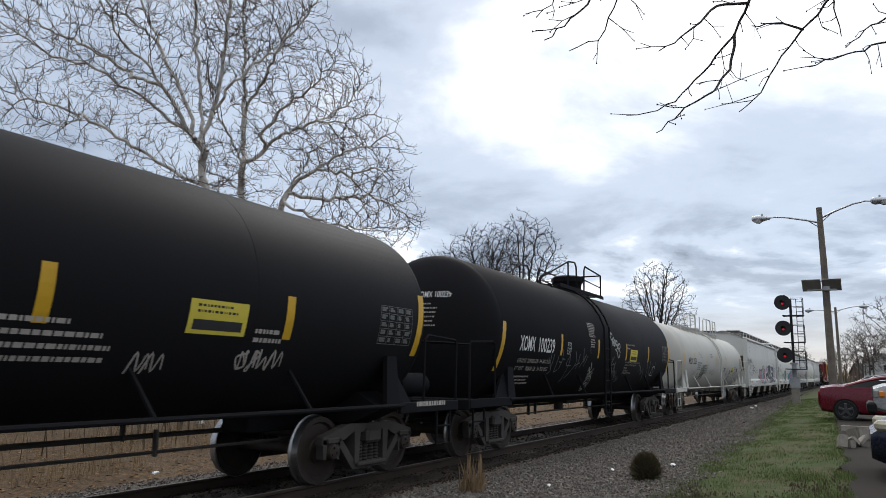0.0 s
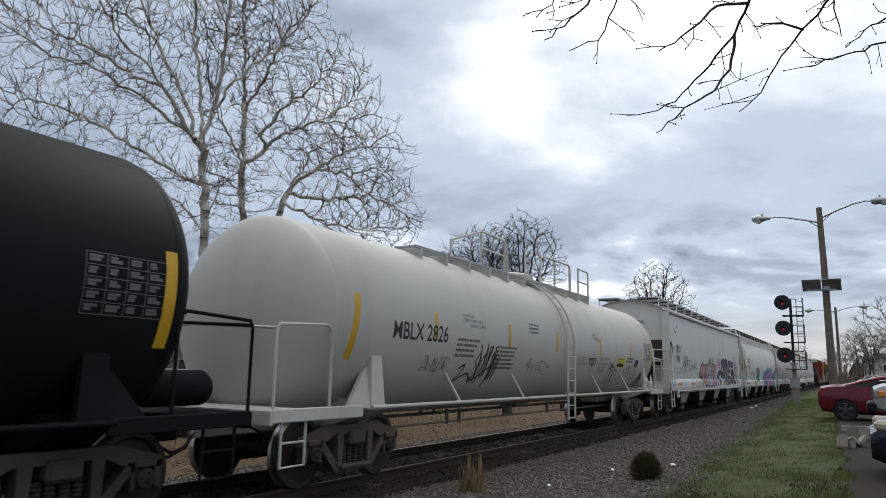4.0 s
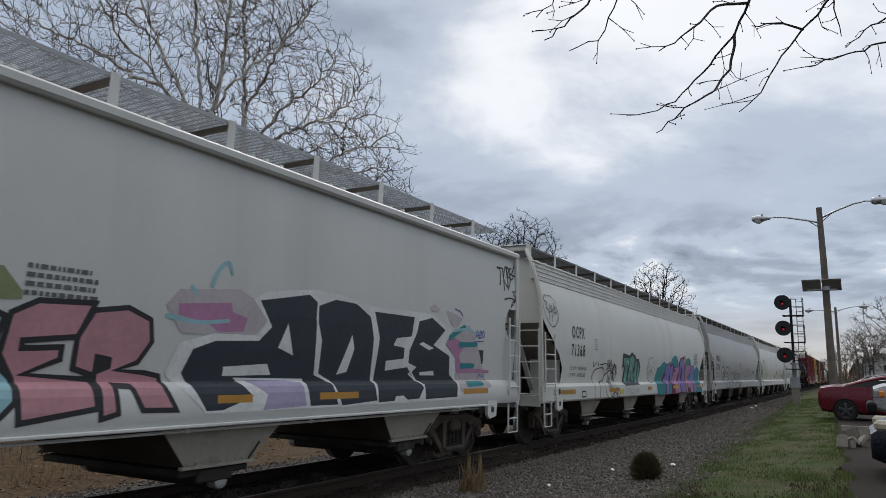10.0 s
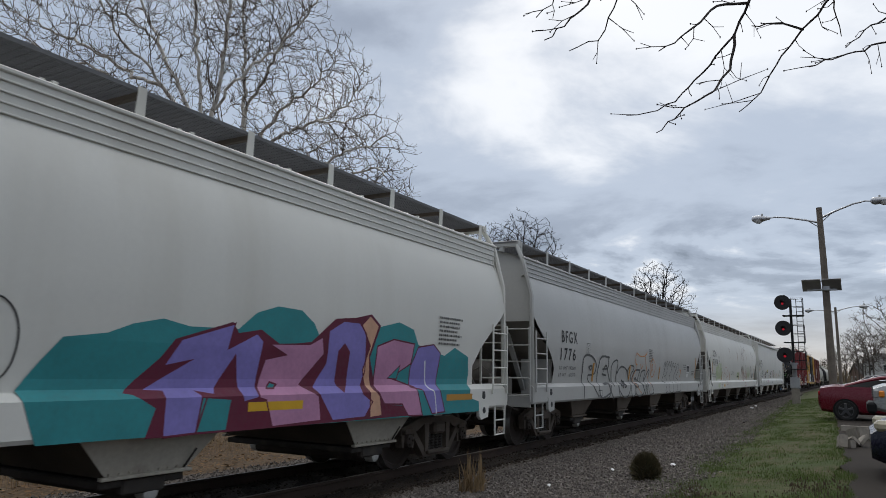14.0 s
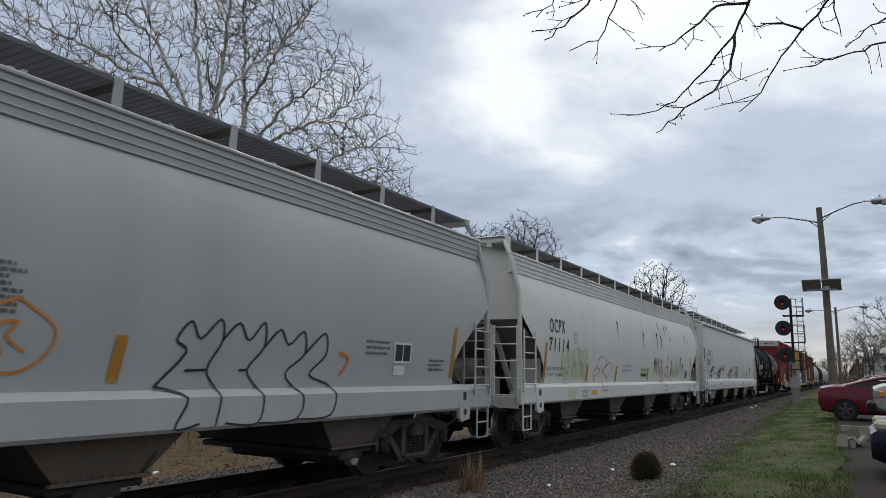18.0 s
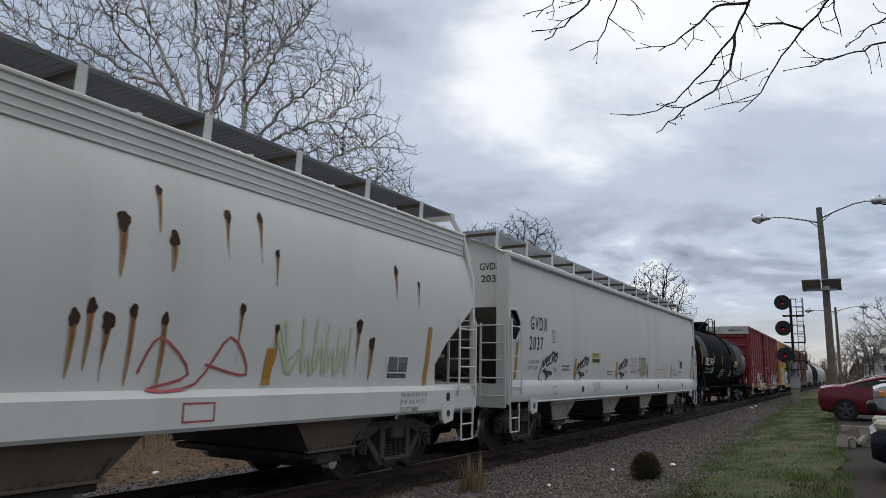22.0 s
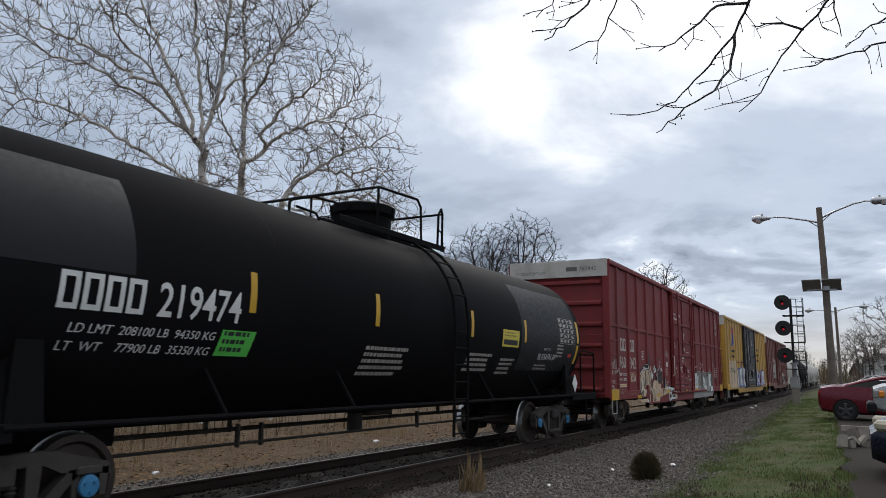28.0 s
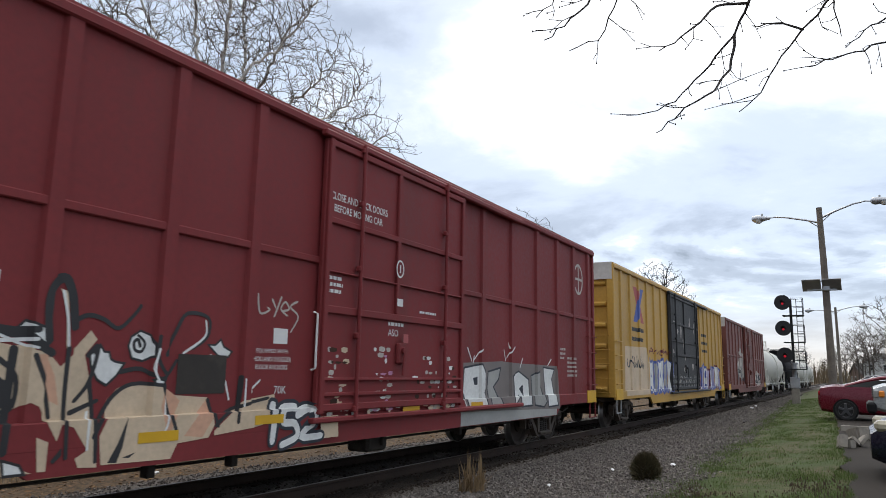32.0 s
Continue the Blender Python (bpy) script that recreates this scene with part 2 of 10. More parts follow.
# ---- mesh building ----
class Shape:
    """Collects vertices and faces of one part."""

    def __init__(self):
        self.v, self.f = [], []

    def add(self, verts, faces):
        n = len(self.v)
        self.v.extend([tuple(p) for p in verts])
        self.f.extend([tuple(i + n for i in q) for q in faces])
        return self

    def box(self, c, s, bev=0.0, m=None):
        hx, hy, hz = s[0] / 2, s[1] / 2, s[2] / 2
        b = min(bev, hx * 0.9, hy * 0.9, hz * 0.9)
        if b <= 0:
            vs = [(x, y, z) for x in (-hx, hx) for y in (-hy, hy) for z in (-hz, hz)]
            fs = [(0, 1, 3, 2), (4, 6, 7, 5), (0, 4, 5, 1), (2, 3, 7, 6), (0, 2, 6, 4), (1, 5, 7, 3)]
        else:
            vs, ix = [], {}
            for sx in (-1, 1):
                for sy in (-1, 1):
                    for sz in (-1, 1):
                        for a in range(3):
                            p = [sx * (hx - b), sy * (hy - b), sz * (hz - b)]
                            p[a] += (sx, sy, sz)[a] * b
                            ix[sx, sy, sz, a] = len(vs)
                            vs.append(tuple(p))
            fs = []
            for a in range(3):
                o = [k for k in range(3) if k != a]
                for sg in (-1, 1):
                    q = []
                    for s1, s2 in ((-1, -1), (1, -1), (1, 1), (-1, 1)):
                        k = [0, 0, 0]
                        k[a], k[o[0]], k[o[1]] = sg, s1, s2
                        q.append(ix[(*k, a)])
                    fs.append(tuple(q))
            for a in range(3):
                o = [k for k in range(3) if k != a]
                for s1 in (-1, 1):
                    for s2 in (-1, 1):
                        k0, k1 = [0, 0, 0], [0, 0, 0]
                        k0[a], k1[a] = -1, 1
                        k0[o[0]] = k1[o[0]] = s1
                        k0[o[1]] = k1[o[1]] = s2
                        fs.append((ix[(*k0, o[0])], ix[(*k1, o[0])], ix[(*k1, o[1])], ix[(*k0, o[1])]))
            for sx in (-1, 1):
                for sy in (-1, 1):
                    for sz in (-1, 1):
                        fs.append((ix[sx, sy, sz, 0], ix[sx, sy, sz, 1], ix[sx, sy, sz, 2]))
        c = Vector(c)
        out = [c + ((m @ Vector(p)) if m else Vector(p)) for p in vs]
        return self.add(out, fs)

    def cyl(self, p0, p1, r, n=10, r2=None, caps=True):
        p0, p1 = Vector(p0), Vector(p1)
        d = (p1 - p0).normalized()
        a = d.orthogonal().normalized()
        b = d.cross(a)
        r2 = r if r2 is None else r2
        vs = []
        for p, rr in ((p0, r), (p1, r2)):
            for i in range(n):
                t = 2 * math.pi * i / n
                vs.append(p + (a * math.cos(t) + b * math.sin(t)) * rr)
        fs = [(i, (i + 1) % n, n + (i + 1) % n, n + i) for i in range(n)]
        if caps:
            fs += [tuple(range(n - 1, -1, -1)), tuple(range(n, 2 * n))]
        return self.add(vs, fs)

    def tube(self, pts, r, n=6, r2=None):
        """A round bar along a line of points, tapering from r to r2."""
        pts = [Vector(p) for p in pts]
        k = len(pts)
        r2 = r if r2 is None else r2
        vs, fs = [], []
        ref = None
        for i, p in enumerate(pts):
            d = (pts[min(i + 1, k - 1)] - pts[max(i - 1, 0)]).normalized()
            if ref is None:
                ref = d.orthogonal().normalized()
            a = (ref - d * ref.dot(d))
            a = a.normalized() if a.length > 1e-5 else d.orthogonal().normalized()
            ref = a
            b = d.cross(a)
            rr = r + (r2 - r) * i / max(1, k - 1)
            for j in range(n):
                t = 2 * math.pi * j / n
                vs.append(p + (a * math.cos(t) + b * math.sin(t)) * rr)
        for i in range(k - 1):
            for j in range(n):
                fs.append((i * n + j, i * n + (j + 1) % n, (i + 1) * n + (j + 1) % n, (i + 1) * n + j))
        fs += [tuple(range(n - 1, -1, -1)), tuple(range((k - 1) * n, k * n))]
        return self.add(vs, fs)

    def prism(self, poly, off):
        """A polygon of 3D points pushed along the vector off."""
        n = len(poly)
        off = Vector(off)
        vs = [Vector(p) for p in poly] + [Vector(p) + off for p in poly]
        fs = [(i, (i + 1) % n, n + (i + 1) % n, n + i) for i in range(n)]
        return self.add(vs, fs + [tuple(range(n - 1, -1, -1)), tuple(range(n, 2 * n))])

    def lathe(self, prof, c, axis="x", n=24):
        """(distance along the axis, radius) rows turned round the axis through c."""
        vs, fs = [], []
        c = Vector(c)
        for a, r in prof:
            for i in range(n):
                t = 2 * math.pi * i / n
                p = (a, r * math.cos(t), r * math.sin(t)) if axis == "x" else ((r * math.cos(t), a, r * math.sin(t)) if axis == "y" else (r * math.cos(t), r * math.sin(t), a))
                vs.append(c + Vector(p))
        for k in range(len(prof) - 1):
            for i in range(n):
                fs.append((k * n + i, k * n + (i + 1) % n, (k + 1) * n + (i + 1) % n, (k + 1) * n + i))
        fs += [tuple(range(n)), tuple(range((len(prof) - 1) * n, len(prof) * n))]
        return self.add(vs, fs)

    def sheet(self, rows):
        """A grid of points, row by row, as a surface."""
        n = len(rows[0])
        vs = [p for r in rows for p in r]
        fs = [(k * n + i, k * n + i + 1, (k + 1) * n + i + 1, (k + 1) * n + i) for k in range(len(rows) - 1) for i in range(n - 1)]
        return self.add(vs, fs)

    def mesh(self, name, material, smooth=True):
        me = bpy.data.meshes.new(name)
        me.from_pydata([tuple(p) for p in self.v], [], self.f)
        me.materials.append(material)
        if smooth:
            me.polygons.foreach_set("use_smooth", [True] * len(me.polygons))
            me.set_sharp_from_angle(angle=radians(35))
        me.update()
        return me


def fix_normals(me):
    bm = bmesh.new()
    bm.from_mesh(me)
    bmesh.ops.recalc_face_normals(bm, faces=bm.faces)
    bm.to_mesh(me)
    bm.free()


def part(name, shape, material, parent, label="", loc=None, smooth=True):
    me = shape if isinstance(shape, bpy.types.Mesh) else shape.mesh(name, material, smooth)
    if not isinstance(shape, bpy.types.Mesh) and len(me.polygons) < 60000:
        fix_normals(me)
    ob = new(name, me)
    ob.parent = parent
    if loc is not None:
        ob.location = loc
    if label:
        ob["label"] = label
    return ob


def thing(name, label, category, loc=(0, 0, 0), group="", kind=""):
    ob = new(name)
    ob.location = loc
    ob.empty_display_size = 0.3
    return tagged(ob, label, category, group, kind)


def solid(name, shape, material, label, category="", loc=(0, 0, 0), kind="", group="", smooth=True):
    me = shape.mesh(name, material, smooth)
    if len(me.polygons) < 60000:
        fix_normals(me)
    ob = new(name, me)
    ob.location = loc
    return tagged(ob, label, category, group, kind)
# ---- railway vehicles ----
TY = 7.38            # centre line of the track
WHEEL_R = 0.457
CARS, WHEELSETS = [], []


def run(t):
    """How far the train has rolled, zero at 16 s."""
    u = t - 16.0
    return 5.21665 * u - 0.0146922 * u * u / 2


def wheelset_mesh():
    s = Shape()
    prof = [(-1.0, 0.07), (-0.84, 0.08), (-0.82, 0.17), (-0.80, 0.18), (-0.79, 0.36), (-0.83, 0.39), (-0.83, 0.455), (-0.825, 0.457), (-0.74, 0.460), (-0.715, 0.470), (-0.705, 0.485),
            (-0.69, 0.485), (-0.685, 0.47), (-0.69, 0.38), (-0.72, 0.34), (-0.70, 0.16), (-0.68, 0.10), (-0.5, 0.085)]
    full = prof + [(-a, r) for a, r in reversed(prof)]
    s.lathe(full, (0, 0, 0), "y", 36)
    nf = len(s.f)
    for sg in (-1, 1):
        s.lathe([(sg * 0.95, 0.115), (sg * 1.06, 0.115), (sg * 1.075, 0.105), (sg * 1.10, 0.10), (sg * 1.105, 0.085)], (0, 0, 0), "y", 16)
        for k in range(3):
            a = k * 2.094
            s.cyl((0.055 * math.cos(a), sg * 1.10, 0.055 * math.sin(a)), (0.055 * math.cos(a), sg * 1.125, 0.055 * math.sin(a)), 0.018, 6)
    me = s.mesh("wheelset", M_WHEEL)
    me.materials.append(M_TREAD)
    me.materials.append(M_CAPBLUE)
    fix_normals(me)
    for p in me.polygons[:nf]:
        c = p.center
        if math.hypot(c.x, c.z) > 0.452 and len(p.vertices) == 4:
            p.material_index = 1
    return me


def cap_mesh(me):
    m2 = me.copy()
    for p in m2.polygons:
        if abs(p.center.y) > 1.08:
            p.material_index = 2
    return m2


def side_frame_mesh(material):
    s = Shape()
    w = 0.13

    def slab(pts, y=-w / 2, t=w):
        s.prism([(x, y, z) for x, z in pts], (0, t, 0))

    slab([(-1.12, 0.55), (-1.10, 0.66), (-0.55, 0.80), (0.55, 0.80), (1.10, 0.66), (1.12, 0.55), (0.62, 0.60), (0.45, 0.68), (-0.45, 0.68), (-0.62, 0.60)])
    slab([(-0.82, 0.60), (-0.70, 0.62), (-0.36, 0.27), (0.36, 0.27), (0.70, 0.62), (0.82, 0.60), (0.42, 0.17), (-0.42, 0.17)])
    for sg in (-1, 1):
        slab([(sg * 0.30, 0.25), (sg * 0.40, 0.25), (sg * 0.42, 0.70), (sg * 0.28, 0.70)], -w / 2 - 0.02, w + 0.04)
        slab([(sg * 0.74, 0.34), (sg * 0.78, 0.34), (sg * 0.80, 0.62), (sg * 0.72, 0.62)])
        slab([(sg * 1.02, 0.36), (sg * 1.08, 0.36), (sg * 1.10, 0.62), (sg * 1.00, 0.62)])
        s.box((sg * 0.89, 0, 0.60), (0.26, w + 0.05, 0.08), 0.015)
    s.box((0, 0, 0.235), (0.70, w + 0.12, 0.06), 0.015)
    me = s.mesh("side_frame", material)
    fix_normals(me)
    return me


def spring_mesh():
    s = Shape()
    prof = []
    for k in range(13):
        prof.append((0.265 + 0.27 * k / 12, 0.060 if k % 2 else 0.046))
    s.lathe(prof, (0, 0, 0), "z", 10)
    return s.mesh("spring", M_GEAR)


def bolster_mesh(material):
    s = Shape()
    s.box((0, 0, 0.62), (0.36, 2.30, 0.20), 0.04)
    s.lathe([(0.70, 0.22), (0.80, 0.20)], (0, 0, 0), "z", 16)
    for x in (-0.42, 0.42):
        s.box((x, 0, 0.42), (0.10, 1.7, 0.12), 0.02)
        for y in (-0.74, 0.74):
            s.box((x + (0.06 if x > 0 else -0.06), y, 0.45), (0.09, 0.12, 0.30), 0.02)
    me = s.mesh("truck", material)
    fix_normals(me)
    return me


WHEELSET = wheelset_mesh()
WHEELSET_BLUE = cap_mesh(WHEELSET)
FRAMES = {m.name: (side_frame_mesh(m), bolster_mesh(m)) for m in (M_TRUCK, M_TRUCK_K)}
SPRINGS = spring_mesh()


def truck(car, x, material, turning=True, blue=False):
    frame_me, bolster = FRAMES[material.name]
    tr = part("truck", bolster, None, car, "cast steel four-wheel truck with coil springs", (x, 0, 0))
    for y in (-1.0, 1.0):
        part("side_frame", frame_me, None, tr, "", (0, y, 0))
        for sx in (-0.20, -0.07, 0.07, 0.20):
            part("spring", SPRINGS, None, tr, "", (sx, y, 0))
    for dx in (-0.89, 0.89):
        w = part("wheelset", WHEELSET_BLUE if blue else WHEELSET, None, tr, "steel wheels with a bright worn tread on an axle", (dx, 0, WHEEL_R))
        if turning:
            WHEELSETS.append((w, dx))
    return tr


def coupler_mesh():
    s = Shape()
    s.box((0.25, 0, 0.84), (0.62, 0.16, 0.20), 0.02)
    s.prism([(-0.06, -0.17, 0.72), (-0.22, -0.20, 0.72), (-0.36, -0.12, 0.72), (-0.36, -0.04, 0.72), (-0.20, -0.05, 0.72), (-0.14, 0.05, 0.72), (-0.30, 0.12, 0.72), (-0.30, 0.19, 0.72), (-0.06, 0.17, 0.72)], (0, 0, 0.26))
    s.tube([(0.1, -0.22, 0.84), (-0.1, -0.26, 0.62), (-0.28, -0.18, 0.50), (-0.46, -0.1, 0.55)], 0.022, 6)
    s.tube([(0.18, -0.1, 0.98), (0.18, -0.5, 0.95), (0.18, -0.95, 0.90), (0.18, -1.25, 0.80)], 0.014, 5)
    me = s.mesh("coupler", M_GEAR)
    fix_normals(me)
    return me


COUPLER = coupler_mesh()


def couplers(car, half):
    for sg in (-1, 1):
        o = part("coupler", COUPLER, None, car, "", (sg * (half - 0.02), 0, 0))
        o.rotation_euler[2] = 0 if sg < 0 else math.pi


def new_car(name, label, s0, s1):
    """A vehicle whose body reaches from s0 to s1 along the train."""
    car = thing(name, label, "railway car", (0, TY, 0), "cars of the freight train")
    CARS.append((car, (s0 + s1) / 2))
    return car


def ladder(s, x0, x1, y, z0, z1, n, r=0.014, rail=0.022, standoff=0.0):
    """Rungs between two upright flat bars."""
    for x in (x0, x1):
        s.box((x, y, (z0 + z1) / 2), (rail * 2, rail * 1.2, z1 - z0), 0.006)
    for k in range(n):
        z = z0 + (z1 - z0) * (k + 0.5) / n
        s.cyl((x0, y - standoff, z), (x1, y - standoff, z), r, 6)


def grating(s, x0, x1, y0, y1, z, along=0.055, cross=0.11, tall=0.012):
    """A walkway of flat bars, seen through from below."""
    n = max(2, int(round((y1 - y0) / along)))
    for k in range(n + 1):
        y = y0 + (y1 - y0) * k / n
        w = 0.045 if k in (0, n) else tall
        s.box(((x0 + x1) / 2, y, z), (x1 - x0, 0.006, w))
    m = max(2, int(round((x1 - x0) / cross)))
    for k in range(m + 1):
        x = x0 + (x1 - x0) * k / m
        s.box((x, (y0 + y1) / 2, z + 0.003), (0.010, y1 - y0, tall * 0.8))


# ---- lettering and paint on the car sides ----
class Surf:
    """A car's side: a function of place along it and height, and the lines along which paint must bend."""

    def __init__(self, f, cut_z=(), cut_u=()):
        self.f, self.cut_z, self.cut_u = f, cut_z, cut_u

    def __call__(self, u, z, off):
        return self.f(u, z, off)


def profile_side(prof):
    zs, ys = [p[0] for p in prof], [p[1] for p in prof]
    return Surf(lambda u, z, off: Vector((u, -(float(np.interp(z, zs, ys)) + off), z)), zs[1:-1])


def tank_side(cz, r):
    def f(u, z, off):
        d = max(-0.98, min(0.98, (z - cz) / r))
        k = math.sqrt(1 - d * d)
        return Vector((u, -k * (r + 0.006 + off), cz + d * (r + 0.006 + off)))
    return Surf(f, [cz + 0.12 * k for k in range(-11, 12)])


def box_side(Y, ribs, door):
    us, ys = [-99], [Y]
    marks = sorted([(x, 0.10, 0.07, 0.05) for x in ribs])
    for x, a, b, h in marks:
        us += [x - a, x - b, x + b, x + a]
        ys += [Y, Y + h, Y + h, Y]
    us.append(99)
    ys.append(Y)

    def f(u, z, off):
        y = float(np.interp(u, us, ys))
        if door[0] - 0.02 < u < door[1] + 0.02:
            y = Y + 0.10
        if z < 1.105:
            y = max(y, Y + 0.06)
        return Vector((u, -(y + off), z))
    return Surf(f, [1.10, 1.11], us[1:-1])


def lay(name, pts, faces, surf, off, material, parent, label=""):
    """Lays flat shapes given in (u, z) on a side, bent where the side bends."""
    bm = bmesh.new()
    vs = [bm.verts.new((p[0], p[1], 0)) for p in pts]
    for q in faces:
        try:
            bm.faces.new([vs[i] for i in q])
        except ValueError:
            pass
    bmesh.ops.triangulate(bm, faces=[q for q in bm.faces if len(q.verts) > 4])
    lo, hi = np.min(pts, axis=0), np.max(pts, axis=0)
    for axis, cuts in ((1, surf.cut_z), (0, surf.cut_u)):
        no = (0, 1, 0) if axis else (1, 0, 0)
        for c in cuts:
            if lo[axis] + 1e-4 < c < hi[axis] - 1e-4:
                bmesh.ops.bisect_plane(bm, geom=bm.verts[:] + bm.edges[:] + bm.faces[:], plane_co=(c * no[0], c * no[1], 0), plane_no=no)
    off = (0.0015 if off < 0.003 else 0.003) + max(0.0, off - 0.004) * (0.35 if off < 0.03 else 1.0)
    for v in bm.verts:
        v.co = surf(v.co.x, v.co.y, off)
    me = bpy.data.meshes.new(name)
    bm.to_mesh(me)
    bm.free()
    me.materials.append(material)
    ob = new(name, me)
    ob.parent = parent
    if label:
        ob["label"] = label
    return ob


def paint(name, polys, surf, off, material, parent, label=""):
    pts, faces = [], []
    for poly in polys:
        n = len(pts)
        pts += [tuple(p) for p in poly]
        faces.append(tuple(range(n, n + len(poly))))
    return lay(name, pts, faces, surf, off, material, parent, label)


FONT = {}


def glyphs(text, bold=0.0, gap=1.0):
    """The filled outlines of a line of text: points and faces."""
    key = (text, bold, gap)
    if key not in FONT:
        cu = bpy.data.curves.new("letters", "FONT")
        cu.body, cu.fill_mode, cu.resolution_u, cu.offset, cu.space_character = text, "FRONT", 3, bold, gap
        ob = bpy.data.objects.new("letters", cu)
        me = bpy.data.meshes.new_from_object(ob)
        pts = np.array([v.co[:2] for v in me.vertices])
        faces = [tuple(p.vertices) for p in me.polygons]
        bpy.data.objects.remove(ob)
        bpy.data.meshes.remove(me)
        bpy.data.curves.remove(cu)
        FONT[key] = (pts, faces)
    return FONT[key]


def letters(text, u, z, w, h, surf, off, material, parent, name="lettering", label="", bold=0.0, slant=0.0, wave=0.0, drop=0.0, gap=1.0):
    """Text between u and u + w, z and z + h. slant leans it, wave makes it uneven, drop lowers its end."""
    pts, faces = glyphs(text, bold, gap)
    base, _ = glyphs(text, 0.0, gap)
    lo, hi = base.min(0), base.max(0)
    q = (pts - lo) / (hi - lo)
    out = []
    for a, b in q:
        out.append((u + a * w + slant * b * h, z + b * h * (1 + wave * math.sin(a * 9.0)) + wave * 0.5 * h * math.sin(a * 14 + 1) - drop * a))
    return lay(name, out, faces, surf, off, material, parent, label)


def rect(u, z, w, h, slant=0.0):
    return [(u, z), (u + w, z), (u + w + slant * h, z + h), (u + slant * h, z + h)]


def tall(u, z, w, h, n=6, slant=0.0):
    """A tall strip cut into short pieces, to follow a curved side."""
    return [rect(u + slant * h * k / n, z + h * k / n, w, h / n, slant) for k in range(n)]


def bars(u, z, w, rows, h, gap, seed, surf, off, material, parent, name="small_stencil", label="rows of small stencilled writing"):
    rng = random.Random(seed)
    polys = []
    for k in range(rows):
        x, end = u, u + w * rng.uniform(0.72, 1.0)
        while x < end:
            d = rng.uniform(0.025, 0.10) * max(0.5, h / 0.05)
            polys.append(rect(x, z - k * gap, min(d, max(0.02, end - x)), h))
            x += d + 0.018
    return tagged(paint(name, polys, surf, off, material, parent, label), kind="stuff")


def stroke(pts, w, w2=None):
    """A brushed line through points, as quads."""
    w2 = w if w2 is None else w2
    P = [Vector((*p, 0)) for p in pts]
    # smooth it
    Q = []
    for i in range(len(P) - 1):
        p0, p1, p2, p3 = P[max(i - 1, 0)], P[i], P[i + 1], P[min(i + 2, len(P) - 1)]
        for k in range(4):
            t = k / 4
            Q.append(0.5 * ((2 * p1) + (p2 - p0) * t + (2 * p0 - 5 * p1 + 4 * p2 - p3) * t * t + (3 * p1 - p0 - 3 * p2 + p3) * t ** 3))
    Q.append(P[-1])
    out, prev = [], None
    for i, p in enumerate(Q):
        d = Q[min(i + 1, len(Q) - 1)] - Q[max(i - 1, 0)]
        n = Vector((-d.y, d.x, 0))
        n = n.normalized() if n.length > 1e-6 else Vector((0, 1, 0))
        ww = (w + (w2 - w) * i / len(Q)) / 2
        cur = ((p + n * ww)[:2], (p - n * ww)[:2])
        if prev:
            out.append([prev[0], cur[0], cur[1], prev[1]])
        prev = cur
    return out


def blob(u, z, ru, rz, seed, n=22, rough=0.12):
    rng = random.Random(seed)
    ph = [rng.uniform(0, 6.28) for _ in range(3)]
    out = []
    for k in range(n):
        a = 2 * math.pi * k / n
        r = 1 + rough * (math.sin(3 * a + ph[0]) + 0.7 * math.sin(5 * a + ph[1]) + 0.5 * math.sin(8 * a + ph[2]))
        out.append((u + ru * r * math.cos(a), z + rz * r * math.sin(a)))
    return out


def scribble(u, z, w, h, n, seed, width=0.03):
    """A hand-sprayed tag: joined loops and strokes."""
    rng = random.Random(seed)
    polys = []
    for k in range(n):
        x = u + w * k / n
        d = w / n
        kind = rng.random()
        if kind < 0.4:
            pts = [(x, z + h * rng.uniform(0.7, 1)), (x + d * 0.2, z + h * 0.1), (x + d * 0.6, z + h * rng.uniform(0.4, 0.7)), (x + d * 0.9, z + h * 0.05), (x + d * 1.1, z + h * rng.uniform(0.7, 1.1))]
        elif kind < 0.75:
            pts = [(x + d * (0.5 + 0.55 * math.cos(a)), z + h * (0.45 + 0.42 * math.sin(a))) for a in [rng.uniform(0, 6) + q * 0.9 for q in range(8)]]
        else:
            pts = [(x, z), (x + d * 0.3, z + h * 0.95), (x + d * 0.7, z + h * 0.1), (x + d, z + h * 0.9), (x + d * 1.3, z + h * 0.2)]
        polys += stroke(pts, width, width * 0.6)
    return polys


def graffiti(polys, surf, off, material, car, label=""):
    return paint("graffiti", polys, surf, off, material, car, label)


ROUND_PAINT = profile_side([(0.90, 1.572), (1.27, 1.572), (1.335, 1.510), (1.36, 1.488), (1.45, 1.486), (1.8, 1.531), (2.3, 1.566), (2.8, 1.556), (3.2, 1.496), (3.5, 1.396), (3.7, 1.32)])
FLAT_PAINT = profile_side([(0.95, 1.56), (1.06, 1.574), (1.18, 1.577), (1.30, 1.567), (1.37, 1.547), (1.40, 1.517), (1.425, 1.470), (1.45, 1.470), (1.80, 1.506), (2.20, 1.532), (2.70, 1.546), (3.20, 1.536), (3.60, 1.507), (3.86, 1.478)])


